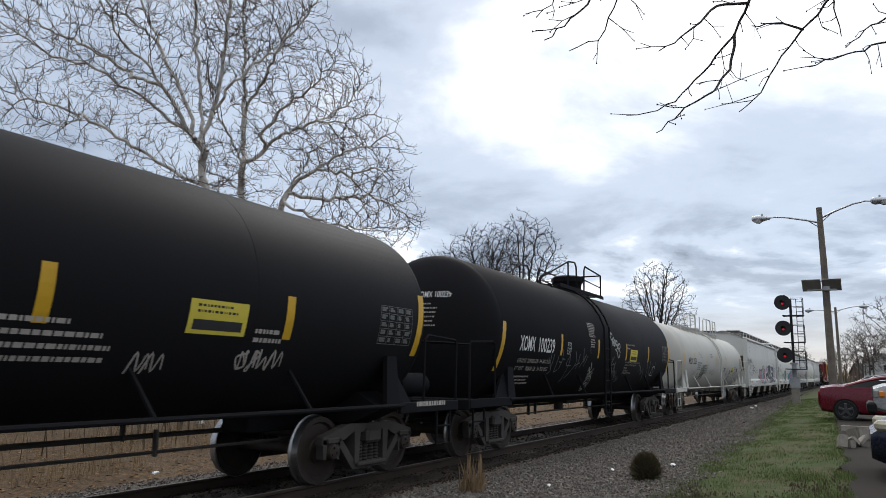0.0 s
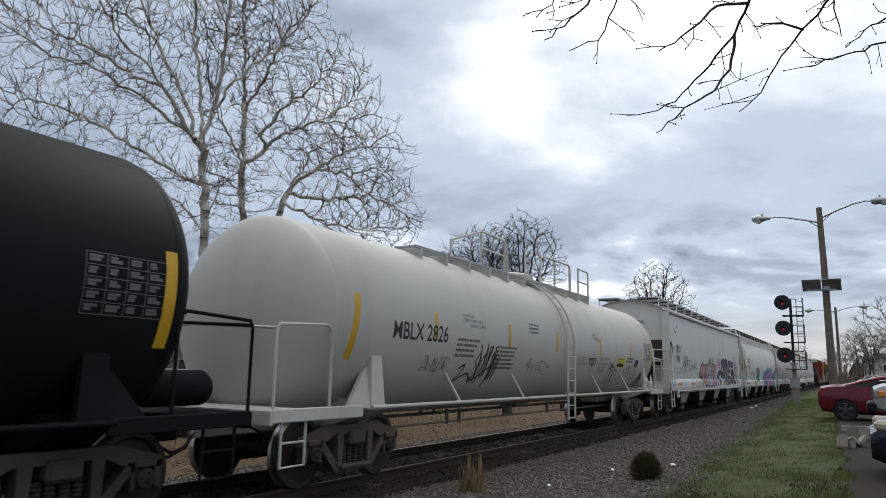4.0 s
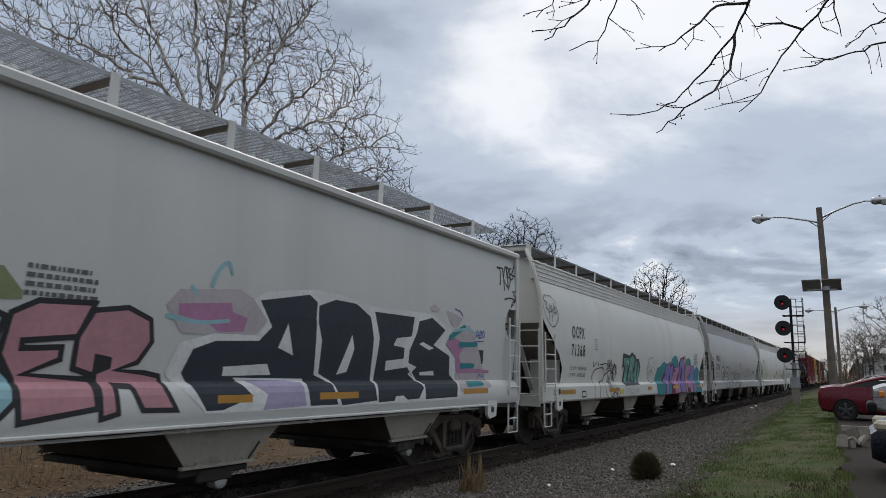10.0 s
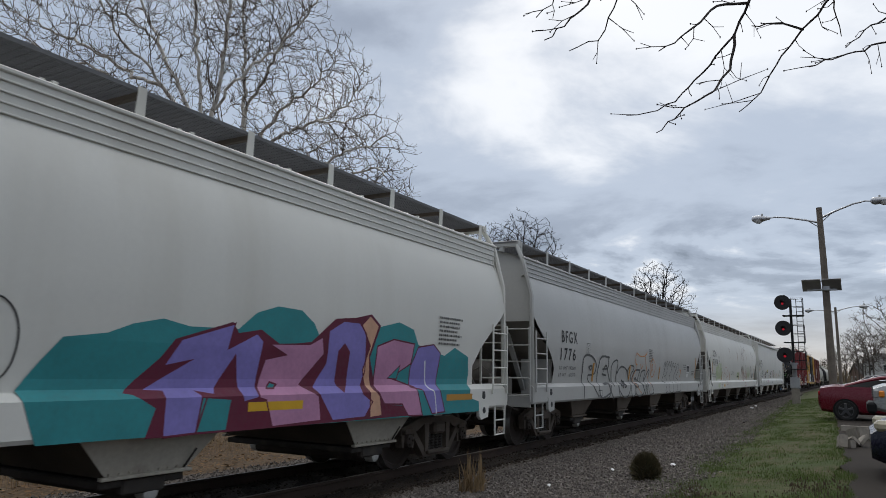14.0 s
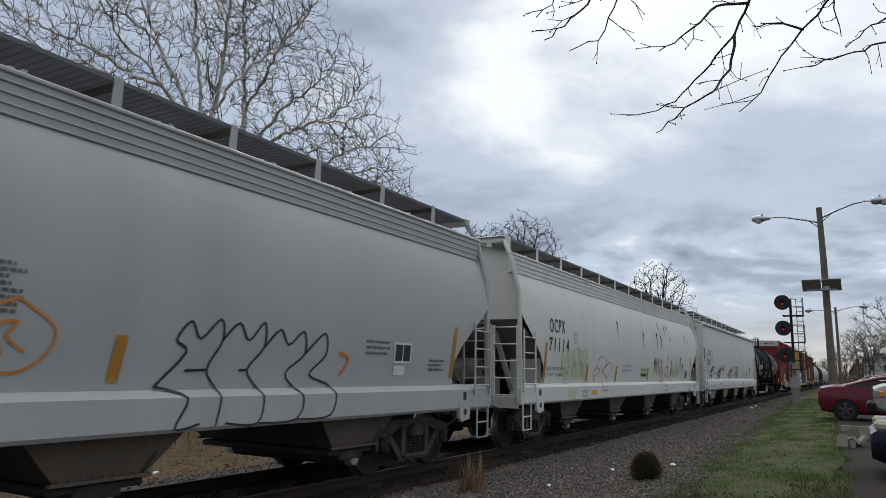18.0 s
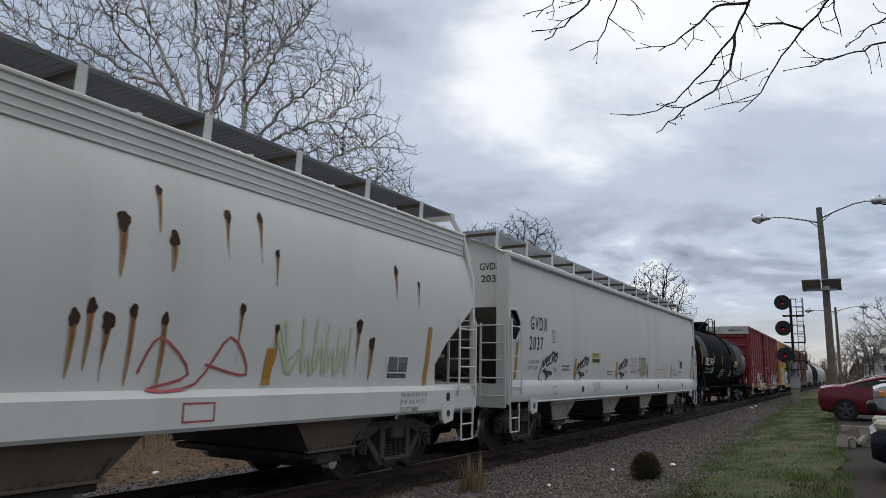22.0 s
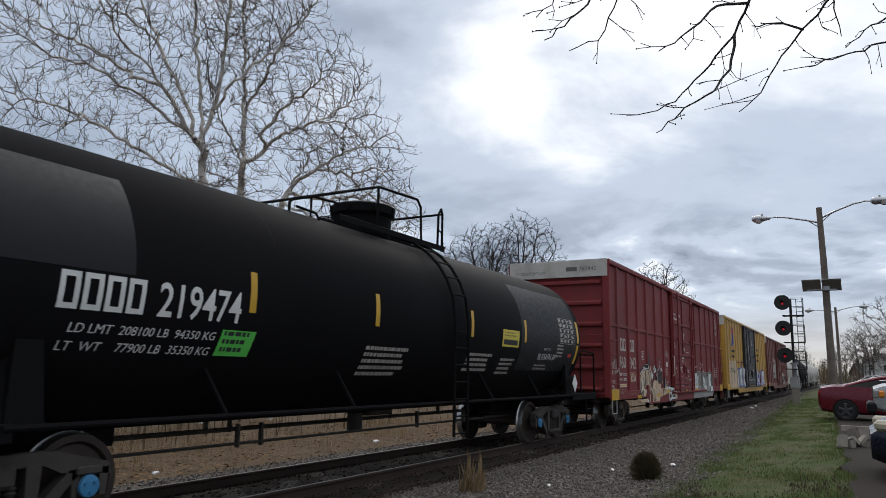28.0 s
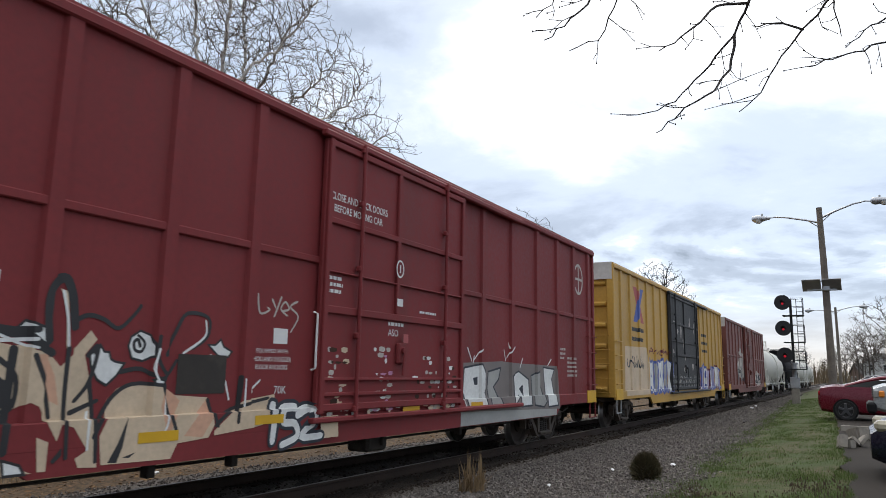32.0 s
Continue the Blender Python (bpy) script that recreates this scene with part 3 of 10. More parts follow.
# ---- tank cars ----
def tank_car(name, label, s0, s1, body, material, gear, cz=2.36, r=1.5, dome=0.0, platform="small", pipe_z=1.06, turning=True, blue=False, pale=False, truck_mat=None, truck_in=1.0, rail=(-2.5, -0.6, 0.75, 1.0, 1.7), lad=0.0, dome_r=0.6):
    """s0, s1: the straight shell's ends."""
    car = new_car(name, label, s0, s1)
    half = (s1 - s0) / 2
    sh = Shape()
    prof = []
    for k in range(9):
        a = math.pi / 2 * k / 8
        prof.append((-half - 0.62 * math.cos(a), max(0.02, r * math.sin(a))))
    prof += [(-half + 0.02, r), (-half + 0.03, r + 0.006), (half - 0.03, r + 0.006)]
    prof += [(-a, b) for a, b in reversed(prof[:10])]
    sh.lathe(prof, (0, 0, cz), "x", 64)
    part("shell", sh, material, car, body)
    seams = Shape()
    for k in range(1, 4):
        x = -half + 2 * half * k / 4
        seams.lathe([(x - 0.012, r + 0.004), (x - 0.006, r + 0.0070), (x + 0.006, r + 0.0070), (x + 0.012, r + 0.004)], (0, 0, cz), "x", 64)
    tagged(part("weld_seams", seams, material, car), kind="stuff")
    base = cz - r
    for sg in (-1, 1):
        # stub sill, bolster and saddle
        s = Shape()
        xe, xt = sg * (half + 1.25), sg * (half - truck_in)
        s.box(((xe + sg * (half - 2.4)) / 2, 0, 0.88), (abs(xe - sg * (half - 2.4)), 0.50, 0.36), 0.02)
        s.prism([(xt - 0.28, -1.42, 1.02), (xt - 0.28, -0.95, base + 0.35), (xt - 0.28, 0.95, base + 0.35), (xt - 0.28, 1.42, 1.02), (xt - 0.28, 0.9, 0.80), (xt - 0.28, -0.9, 0.80)], (0.56, 0, 0))
        part("stub_sill", s, gear, car)
        for y in (-1, 1):
            w = Shape()
            w.prism([(xt - 0.17, y * 1.46, 1.02), (xt - 0.12, y * 1.40, 1.78), (xt + 0.12, y * 1.40, 1.78), (xt + 0.17, y * 1.46, 1.02)], (0, -y * 0.08, 0))
            w.prism([(xt + sg * 0.17, y * 1.44, 1.04), (xt + sg * 0.62, y * 1.38, 1.06), (xt + sg * 0.12, y * 1.32, 1.65)], (0, -y * 0.06, 0))
            part("saddle_web", w, gear, car)
        # end platform with its railing
        p = Shape()
        p.box((sg * (half + 0.80), 0, 1.05), (0.80, 3.0, 0.06), 0.015)
        p.box((sg * (half + 1.18), 0, 1.00), (0.05, 3.0, 0.18), 0.01)
        p.box((sg * (half + 0.3), -1.48, 1.02), (1.75, 0.06, 0.16), 0.01)
        p.box((sg * (half + 0.3), 1.48, 1.02), (1.75, 0.06, 0.16), 0.01)
        part("end_platform", p, gear, car)
        g = Shape()
        x0, x1 = sg * (half + 1.15), sg * (half + 0.12)
        for y in (-1.47, 1.47):
            g.tube([(x0, y, 1.05), (x0, y, 2.02), (x0 - sg * 0.04, y, 2.10), (x1 + sg * 0.1, y, 2.14), (x1, y, 2.06), (x1, y, 1.05)], 0.022, 6)
        g.tube([(x0, -1.47, 2.05), (x0, 0, 2.12), (x0, 1.47, 2.05)], 0.02, 6)
        part("end_railing", g, gear, car)
        for y in (-1.46, 1.46):
            st = Shape()
            st.tube([(sg * (half + 0.55), y, 1.0), (sg * (half + 0.55), y, 0.42), (sg * (half + 0.98), y, 0.42), (sg * (half + 0.98), y, 1.0)], 0.02, 6)
            st.cyl((sg * (half + 0.55), y, 0.70), (sg * (half + 0.98), y, 0.70), 0.016, 6)
            part("sill_step", st, gear, car)
        truck(car, xt, truck_mat or M_TRUCK_K, turning, blue)
        q = Shape()
        q.lathe([(-0.45, 0.02), (-0.42, 0.17), (-0.36, 0.20), (0.36, 0.20), (0.42, 0.17), (0.45, 0.02)], (sg * (half + 0.62), -0.85 if sg > 0 else 0.85, 1.34), "x", 18)
        part("air_reservoir", q, gear, car)
    couplers(car, half + 1.25)
    # side pipe rails on struts
    xin = half - truck_in + 0.2
    for y in (-1, 1):
        s = Shape()
        s.tube([(-xin, y * 1.5, pipe_z), (xin, y * 1.5, pipe_z)], 0.030, 8)
        part("side_rail", s, gear, car, "pipe hand rail along the tank")
        for x in (-half * 0.62, -half * 0.30, half * 0.30, half * 0.62):
            b = Shape()
            zz = 1.55
            yy = math.sqrt(max(0.0, r * r - (zz - cz) ** 2))
            b.tube([(x, y * (yy - 0.02), zz + 0.02), (x + 0.14, y * 1.49, pipe_z)], 0.028, 6)
            part("rail_strut", b, M_WHITE_TANK if pale else gear, car)
    # brake rigging under the tank
    s = Shape()
    s.tube([(-xin, 0.25, 0.72), (xin, 0.25, 0.72)], 0.035, 6)
    s.tube([(-xin, -0.35, 0.60), (xin, -0.35, 0.60)], 0.022, 6)
    for x in (-half * 0.42, -half * 0.36, half * 0.2, half * 0.45):
        s.box((x, -0.35, 0.70), (0.045, 0.07, 0.30), 0.01)
        s.box((x, 0.25, 0.78), (0.045, 0.07, 0.20), 0.01)
    s.box((0.4, 0, base - 0.02), (0.7, 0.5, 0.10), 0.03)
    s.cyl((0.0, 0, base - 0.02), (0.0, 0, 0.55), 0.13, 12)
    part("brake_rigging", s, M_SLOPE if pale else M_GEAR, car)
    # top fittings
    top = cz + r
    pm = gear
    if platform == "long":
        w = Shape()
        grating(w, -5.6, 3.9, -0.78, -0.36, top - 0.02)
        w.box((-0.85, -0.80, top - 0.03), (9.5, 0.03, 0.06), 0.006)
        part("walkway", w, M_GRATE, car, "grating walkway along the top of the tank")
        for x in np.arange(-5.4, 3.9, 0.92):
            w = Shape()
            w.box((x, -0.62, top - 0.14), (0.07, 0.40, 0.22), 0.01)
            part("walkway_bracket", w, pm, car)
        rails = []
        for x in (-3.0, -1.85, -0.7, 1.2, 2.3, 3.0, 3.85):
            rails.append(([(x, -0.78, top - 0.1), (x, -0.78, top + 0.68)], 0.024))
        rails.append(([(-4.3, -0.78, top + 0.3), (-3.0, -0.78, top + 0.7), (-1.9, -0.78, top + 0.70), (-1.75, -0.78, top + 0.62), (-1.7, -0.78, top)], 0.024))
        rails.append(([(0.2, -0.78, top), (0.25, -0.78, top + 0.6), (0.4, -0.78, top + 0.68), (2.2, -0.78, top + 0.70), (2.35, -0.78, top + 0.6), (2.35, -0.78, top)], 0.024))
        rails.append(([(2.95, -0.78, top + 0.70), (3.85, -0.78, top + 0.70)], 0.024))
        rails.append(([(-3.0, -0.78, top + 0.35), (-1.7, -0.78, top + 0.35)], 0.02))
        rails.append(([(2.95, -0.78, top + 0.35), (3.85, -0.78, top + 0.35)], 0.02))
        rails.append(([(-4.3, -0.78, top + 0.3), (-4.3, -0.78, top - 0.08), (-3.0, -0.78, top - 0.08)], 0.022))
        for pts, rr in rails:
            h = Shape()
            h.tube(pts, rr, 6)
            part("railing_bar", h, pm, car)
    else:
        w = Shape()
        x0, x1 = rail[0], rail[-1]
        grating(w, x0 + 0.9, x1 - 0.05, -0.75, -0.32, top + 0.0)
        w.box(((x0 + x1) / 2 + 0.4, -0.76, top - 0.03), (x1 - x0 - 1.0, 0.02, 0.10), 0.004)
        part("walkway", w, pm, car, "grating walkway beside the manway")
        zr = top + 0.74
        for y in (-0.72, 0.72):
            h = Shape()
            h.tube([(x0, y * 0.8, top - 0.25), (x0, y * 0.8, top + 0.02), (x0 + 0.06, y * 0.82, top + 0.08), (rail[1], y, zr - 0.05), (rail[2] - 0.12, y, zr), (rail[2], y, zr - 0.12), (rail[2] + 0.04, y, top)], 0.024, 6)
            h.tube([(rail[1], y, top - 0.02), (rail[1], y, zr - 0.05)], 0.022, 6)
            h.tube([(x0 + 0.1, y * 0.85, top - 0.02), (x0 + 0.5, y * 0.9, top - 0.05), (x0 + 0.55, y * 0.92, top - 0.15)], 0.020, 6)
            part("platform_railing", h, pm, car)
            h = Shape()
            h.tube([(rail[3], y, top), (rail[3] + 0.02, y, zr - 0.12), (rail[3] + 0.12, y, zr), (x1, y * 0.9, zr - 0.06), (x1, y * 0.9, top - 0.05)], 0.024, 6)
            h.tube([(rail[3], y, zr - 0.40), (x1, y * 0.9, zr - 0.44)], 0.018, 6)
            part("platform_railing", h, pm, car)
        h = Shape()
        h.tube([(x1, -0.65, zr - 0.06), (x1, 0.65, zr - 0.06)], 0.022, 6)
        part("platform_railing", h, pm, car)
    td = top - 0.34 if platform == "long" else top
    d = Shape()
    d.lathe([(td - 0.10, dome_r * 0.86), (td + 0.30, dome_r * 0.90), (td + 0.36, dome_r), (td + 0.50, dome_r), (td + 0.54, dome_r * 0.85), (td + 0.56, dome_r * 0.3)], (dome, 0, 0), "z", 24)
    for k in range(8):
        a = k * math.pi / 4 + 0.2
        d.box((dome + dome_r * math.cos(a), dome_r * math.sin(a), td + 0.43), (0.06, 0.06, 0.12), 0.01)
    part("manway_dome", d, material, car, "bolted manway cover")
    v = Shape()
    v.lathe([(td - 0.1, 0.28), (td + 0.16, 0.28), (td + 0.2, 0.2), (td + 0.24, 0.1)], (dome + 1.1, 0, 0), "z", 16)
    part("valve_cover", v, material, car)
    # side ladder up to the walkway
    lx = lad
    for x in (lx - 0.23, lx + 0.23):
        pts = [(x, -1.60, 0.52), (x, -1.60, 2.4)]
        for k in range(1, 7):
            a = radians(4 + 70 * k / 6)
            pts.append((x, -(r + 0.10) * math.cos(a), cz + (r + 0.10) * math.sin(a)))
        l = Shape()
        l.tube(pts, 0.026, 6)
        part("ladder_rail", l, gear, car)
    for k in range(12):
        if k < 7:
            p = (-1.60, 0.56 + 0.28 * k)
        else:
            a = radians(6 + 12 * (k - 6))
            p = (-(r + 0.10) * math.cos(a), cz + (r + 0.10) * math.sin(a))
        l = Shape()
        l.cyl((lx - 0.23, p[0], p[1]), (lx + 0.23, p[0], p[1]), 0.015, 6)
        part("ladder_rung", l, gear, car)
    return car, tank_side(cz, r), half


# ---- covered hoppers ----
BELLY_Z, BELLY_Y = (1.30, 1.45, 1.80, 2.20, 2.70, 3.20, 3.60, 3.86), (1.448, 1.466, 1.503, 1.529, 1.543, 1.533, 1.504, 1.475)
ROUND = [(1.30, 1.47), (1.45, 1.48), (1.8, 1.525), (2.3, 1.56), (2.8, 1.55), (3.2, 1.49), (3.5, 1.39), (3.66, 1.31), (4.2, 1.31)]


def belly(z):
    """Half width of the flat-sided hopper, which swells a little at mid height."""
    return float(np.interp(z, BELLY_Z, BELLY_Y))


def hopper(name, label, s0, s1, paint_mat, rounded, truck_mat=None, dark_boards=False, turning=True, body_label="", plate_mat=None):
    plate_mat = plate_mat or M_PLATE
    car = new_car(name, label, s0, s1)
    half = (s1 - s0) / 2
    s = Shape()
    if rounded:
        zs = [1.30, 1.36, 1.5, 1.68, 1.85, 2.0, 2.13, 2.26, 2.42, 2.6, 2.75, 2.95, 3.15, 3.35, 3.5, 3.62, 3.68]
        cut_z, cut_x = [1.30, 1.36, 1.68, 2.0, 2.26, 2.42, 2.72], [1.12, 1.2, 1.26, 0.99, 0.66, 0.43, 0.0]
        for sg in (-1, 1):
            rows = []
            for z in zs:
                y = float(np.interp(z, [p[0] for p in ROUND], [p[1] for p in ROUND]))
                c = float(np.interp(z, cut_z, cut_x)) if z < 2.72 else 0.0
                rows.append([(x, sg * y, z) for x in np.linspace(-half + 0.08 + c, half - 0.08 - c, 15)])
            s = Shape()
            s.sheet(rows)
            part("side_wall", s, paint_mat, car, body_label)
            s = Shape()
            s.prism([(-half + 0.05, sg * 1.26, 3.62), (-half + 0.05, sg * 1.335, 3.64), (-half + 0.05, sg * 1.325, 4.02), (-half + 0.05, sg * 1.24, 4.05)], (2 * half - 0.1, 0, 0))
            part("eave_band", s, paint_mat, car, "stepped steel band below the roof")
            for z in (3.645, 3.735, 3.83, 3.93):
                s = Shape()
                s.box((0, sg * 1.332, z), (2 * half - 0.1, 0.030, 0.020), 0.006)
                part("eave_ridge", s, paint_mat, car)
            s = Shape()
            s.box((0, sg * 1.325, 4.025), (2 * half - 0.06, 0.05, 0.05), 0.012)
            part("eave_rail", s, paint_mat, car)
        eave_y, eave_z, crown = 1.30, 4.02, 4.30
    else:
        for sg in (-1, 1):
            x0 = half - 0.62
            s = Shape()
            rows = [[(x, sg * belly(z), z) for x in np.linspace(-x0, x0, 12)] for z in np.linspace(1.30, 3.86, 17)]
            s.sheet(rows)
            for e in (-1, 1):
                xa, xb, xc = e * x0, e * (half - 0.14), e * half
                for za, zb in ((1.30, 2.22), (2.80, 3.86)):
                    s.sheet([[(xa, sg * belly(z), z), (xb, sg * belly(z), z)] for z in np.linspace(za, zb, 8)])
                # chamfers of the octagonal opening
                s.prism([(xa, sg * 1.52, 2.22), (xa + e * 0.16, sg * 1.52, 2.22), (xa, sg * 1.52, 2.40)], (0, sg * 0.02, 0))
                s.prism([(xa, sg * 1.52, 2.80), (xa + e * 0.16, sg * 1.52, 2.80), (xa, sg * 1.52, 2.62)], (0, sg * 0.02, 0))
            part("side_wall", s, paint_mat, car, body_label)
            s = Shape()
            s.box((0, sg * 1.515, 3.905), (2 * half, 0.115, 0.125), 0.028)
            s.box((0, sg * 1.46, 3.945), (2 * half, 0.12, 0.05), 0.015)
            part("eave_rail", s, paint_mat, car, "rounded steel rail along the roof edge")
        eave_y, eave_z, crown = 1.46, 3.94, 4.34
    # roof
    rf = Shape()
    ny = 12
    rows = []
    for k in range(ny + 1):
        y = -eave_y + 2 * eave_y * k / ny
        z = eave_z + (crown - eave_z) * (1 - (y / eave_y) ** 2)
        rows.append([(x, y, z) for x in np.linspace(-half + 0.05, half - 0.05, 12)])
    rf.sheet(rows)
    for x in np.arange(-half + 0.9, half - 0.5, 1.55):
        for k in range(ny):
            y = -eave_y + 2 * eave_y * (k + 0.5) / ny
            z = eave_z + (crown - eave_z) * (1 - (y / eave_y) ** 2)
            rf.box((x, y, z + 0.012), (0.05, 2 * eave_y / ny, 0.03))
    part("roof", rf, paint_mat, car)
    ht = Shape()
    ht.prism([(-half + 0.9, -0.30, crown - 0.06), (-half + 0.9, -0.26, crown + 0.10), (-half + 0.9, -0.10, crown + 0.15), (-half + 0.9, 0.10, crown + 0.15), (-half + 0.9, 0.26, crown + 0.10), (-half + 0.9, 0.30, crown - 0.06)], (2 * half - 1.8, 0, 0))
    part("hatch_cover", ht, M_SLOPE, car, "long trough hatch cover")
    # running boards on brackets
    bz = crown + 0.10
    for sg in (-1, 1):
        g = Shape()
        y0, y1 = (0.36, 1.12) if sg > 0 else (-1.12, -0.36)
        grating(g, -half + 0.12, half - 0.12, y0, y1, bz, 0.045 if dark_boards else 0.05, 0.10, 0.034 if dark_boards else 0.014)
        part("running_board", g, M_BOARD if dark_boards else M_GRATE, car, "steel grating walkway along the roof edge")
        for x in np.arange(-half + 0.35, half - 0.1, 1.55):
            b = Shape()
            ye, yi = sg * (eave_y - 0.12), sg * 0.55
            zr = eave_z + (crown - eave_z) * (1 - (1.12 / eave_y) ** 2)
            b.prism([(x - 0.06, sg * 1.125, zr - 0.04), (x + 0.06, sg * 1.125, zr - 0.04), (x + 0.05, sg * 1.14, bz + 0.03), (x - 0.05, sg * 1.14, bz + 0.03)], (0, sg * 0.012, 0))
            br = part("board_bracket", b, paint_mat, car)
            # arm in a dark colour that paints in the shadow below the board
            b = Shape()
            b.box((x, sg * 0.74, bz - 0.045), (0.06, 0.78, 0.06))
            part("bracket_arm", b, M_CHUTE, br)
    # side sills
    for sg in (-1, 1):
        q = Shape()
        if rounded:
            q.prism([(-half, sg * 1.44, 1.36), (-half, sg * 1.50, 1.33), (-half, sg * 1.57, 1.27), (-half, sg * 1.57, 0.97), (-half, sg * 1.54, 0.93), (-half, sg * 1.44, 0.93)], (2 * half, 0, 0))
        else:
            q.prism([(-half, sg * 1.44, 1.425), (-half, sg * 1.47, 1.425), (-half, sg * 1.517, 1.40), (-half, sg * 1.547, 1.37), (-half, sg * 1.567, 1.30), (-half, sg * 1.577, 1.18), (-half, sg * 1.574, 1.06), (-half, sg * 1.55, 1.00), (-half, sg * 1.44, 1.00)], (2 * half, 0, 0))
            q.box((0, sg * 1.55, 0.985), (2 * half - 2.4, 0.07, 0.035), 0.008)
        part("side_sill", q, paint_mat, car, smooth=not rounded)
        for e in (-1, 1):
            j = Shape()
            jx = e * (half - (1.25 if not rounded else 1.0))
            j.prism([(jx - 0.20, sg * 1.58, 1.06), (jx + 0.20, sg * 1.58, 1.06), (jx + 0.16, sg * 1.58, 0.78), (jx - 0.10, sg * 1.58, 0.74), (jx - 0.18, sg * 1.58, 0.80)], (0, -sg * 0.06, 0))
            pad = part("jacking_pad", j, paint_mat, car)
            hl = Shape()
            hl.cyl((jx, sg * 1.575, 0.90), (jx, sg * 1.586, 0.90), 0.055, 14)
            part("jacking_hole", hl, M_INK, pad)
            hl = Shape()
            if rounded:
                hl.cyl((jx, sg * 1.565, 1.15), (jx, sg * 1.578, 1.15), 0.055, 14)
                hl.box((jx, sg * 1.572, 1.19), (0.10, 0.012, 0.08), 0.003)
                part("lifting_hole", hl, M_INK, car)
    # ends
    for e in (-1, 1):
        w = Shape()
        xe = e * (half - 0.16)
        zk = 2.86 if not rounded else 2.66
        top = [(xe, y, eave_z + (crown - eave_z) * (1 - (y / eave_y) ** 2)) for y in np.linspace(eave_y, -eave_y, 9)]
        yk = 1.50
        w.prism([(xe, -yk, zk)] + [(xe, yk, zk)] + top, (-e * 0.03, 0, 0))
        part("end_sheet", w, paint_mat, car)
        # the end bay's shade is part of this sheet's colour
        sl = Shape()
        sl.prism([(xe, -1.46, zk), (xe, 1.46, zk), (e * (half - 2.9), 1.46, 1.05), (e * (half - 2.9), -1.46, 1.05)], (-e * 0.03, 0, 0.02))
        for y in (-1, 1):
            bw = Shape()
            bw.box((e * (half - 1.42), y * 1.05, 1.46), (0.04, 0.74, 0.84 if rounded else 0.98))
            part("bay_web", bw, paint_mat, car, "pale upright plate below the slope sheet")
        part("slope_sheet", sl, M_SLOPE, car, "soiled slope sheet of the end bay, its shade painted into the colour")
        for y in (-1, 1):
            po = Shape()
            if rounded:
                po.tube([(e * (half - 0.07), y * 1.53, 0.95), (e * (half - 0.07), y * 1.50, 3.2), (e * (half - 0.07), y * 1.36, 3.75), (e * (half - 0.07), y * 1.30, 3.98), (e * (half - 0.16), y * 1.13, 4.30), (e * (half - 0.25), y * 1.12, bz)], 0.048, 6)
            else:
                po.box((e * (half - 0.07), y * 1.53, 2.42), (0.14, 0.06, 2.92), 0.012)
                po.box((e * (half - 0.012), y * 1.42, 2.42), (0.022, 0.24, 2.92), 0.006)
            part("end_post", po, paint_mat, car)
            if not rounded:
                continue
            po = Shape()
            po.box((e * (half - 0.42), y * 0.72, 2.0), (0.09, 0.10, 1.9), 0.015)
            po.prism([(e * (half - 0.35), y * 0.72 - 0.05, 2.75), (e * (half - 0.35), y * 0.72 + 0.05, 2.75), (e * (half - 1.5), y * 0.72 + 0.05, 1.15), (e * (half - 1.5), y * 0.72 - 0.05, 1.15)], (e * 0.10, 0, 0.02))
            part("end_brace", po, paint_mat, car)
        if rounded:
            bm_ = Shape()
            bm_.box((e * (half - 0.20), 0, bz - 0.03), (0.12, 2.34, 0.13), 0.012)
            for y in (-0.74, 0.74):
                bm_.box((e * (half - 0.20), y, (crown + bz) / 2 - 0.10), (0.08, 0.10, bz - crown + 0.30), 0.01)
            part("roof_end_beam", bm_, paint_mat, car, "cross beam under the ends of the walkways")
        ps = Shape()
        ps.box((e * (half - 0.45), 0, 1.04), (0.86, 2.9, 0.06), 0.012)
        ps.box((e * (half - 0.03), 0, 0.98 if rounded else 1.12), (0.05, 3.0, 0.24 if rounded else 0.46), 0.01)
        part("end_platform", ps, paint_mat, car)
        cs = Shape()
        cs.box((e * (half - 0.7), 0, 0.84), (2.2, 0.5, 0.34), 0.02)
        part("stub_sill", cs, M_GEAR, car)
        tk = Shape()
        tk.lathe([(-0.55, 0.02), (-0.5, 0.2), (-0.42, 0.24), (0.42, 0.24), (0.5, 0.2), (0.55, 0.02)], (e * (half - 0.8), 0.25, 1.62), "y", 18)
        tk.box((e * (half - 0.55), -0.55, 1.28), (0.35, 0.45, 0.4), 0.04)
        tk.tube([(e * (half - 0.5), -0.5, 1.45), (e * (half - 0.35), -0.2, 1.7), (e * (half - 0.5), 0.3, 1.5), (e * (half - 0.6), 0.9, 1.2)], 0.018, 6)
        tk.tube([(e * (half - 0.4), 0.0, 1.3), (e * (half - 0.3), 0.3, 1.9), (e * (half - 0.45), 0.8, 1.35)], 0.016, 6)
        part("air_brake_gear", tk, M_SLOPE if rounded else M_GEAR, car)
        la = Shape()
        y = -1.60
        if rounded:
            ladder(la, e * (half - 0.09), e * (half - 0.68), y, 1.18, 2.45, 4)
        else:
            ladder(la, e * (half - 0.09), e * (half - 0.56), y, 1.15, 2.62, 5)
        part("side_ladder", la, paint_mat, car)
        la = Shape()
        ladder(la, e * (half - 0.09), e * (half - 0.56), 1.60, 1.15, 3.85, 8)
        part("side_ladder", la, paint_mat, car)
        le = Shape()
        for yy in (-1.50, -0.98):
            le.box((e * (half + 0.03), yy, 1.75), (0.03, 0.045, 1.55), 0.006)
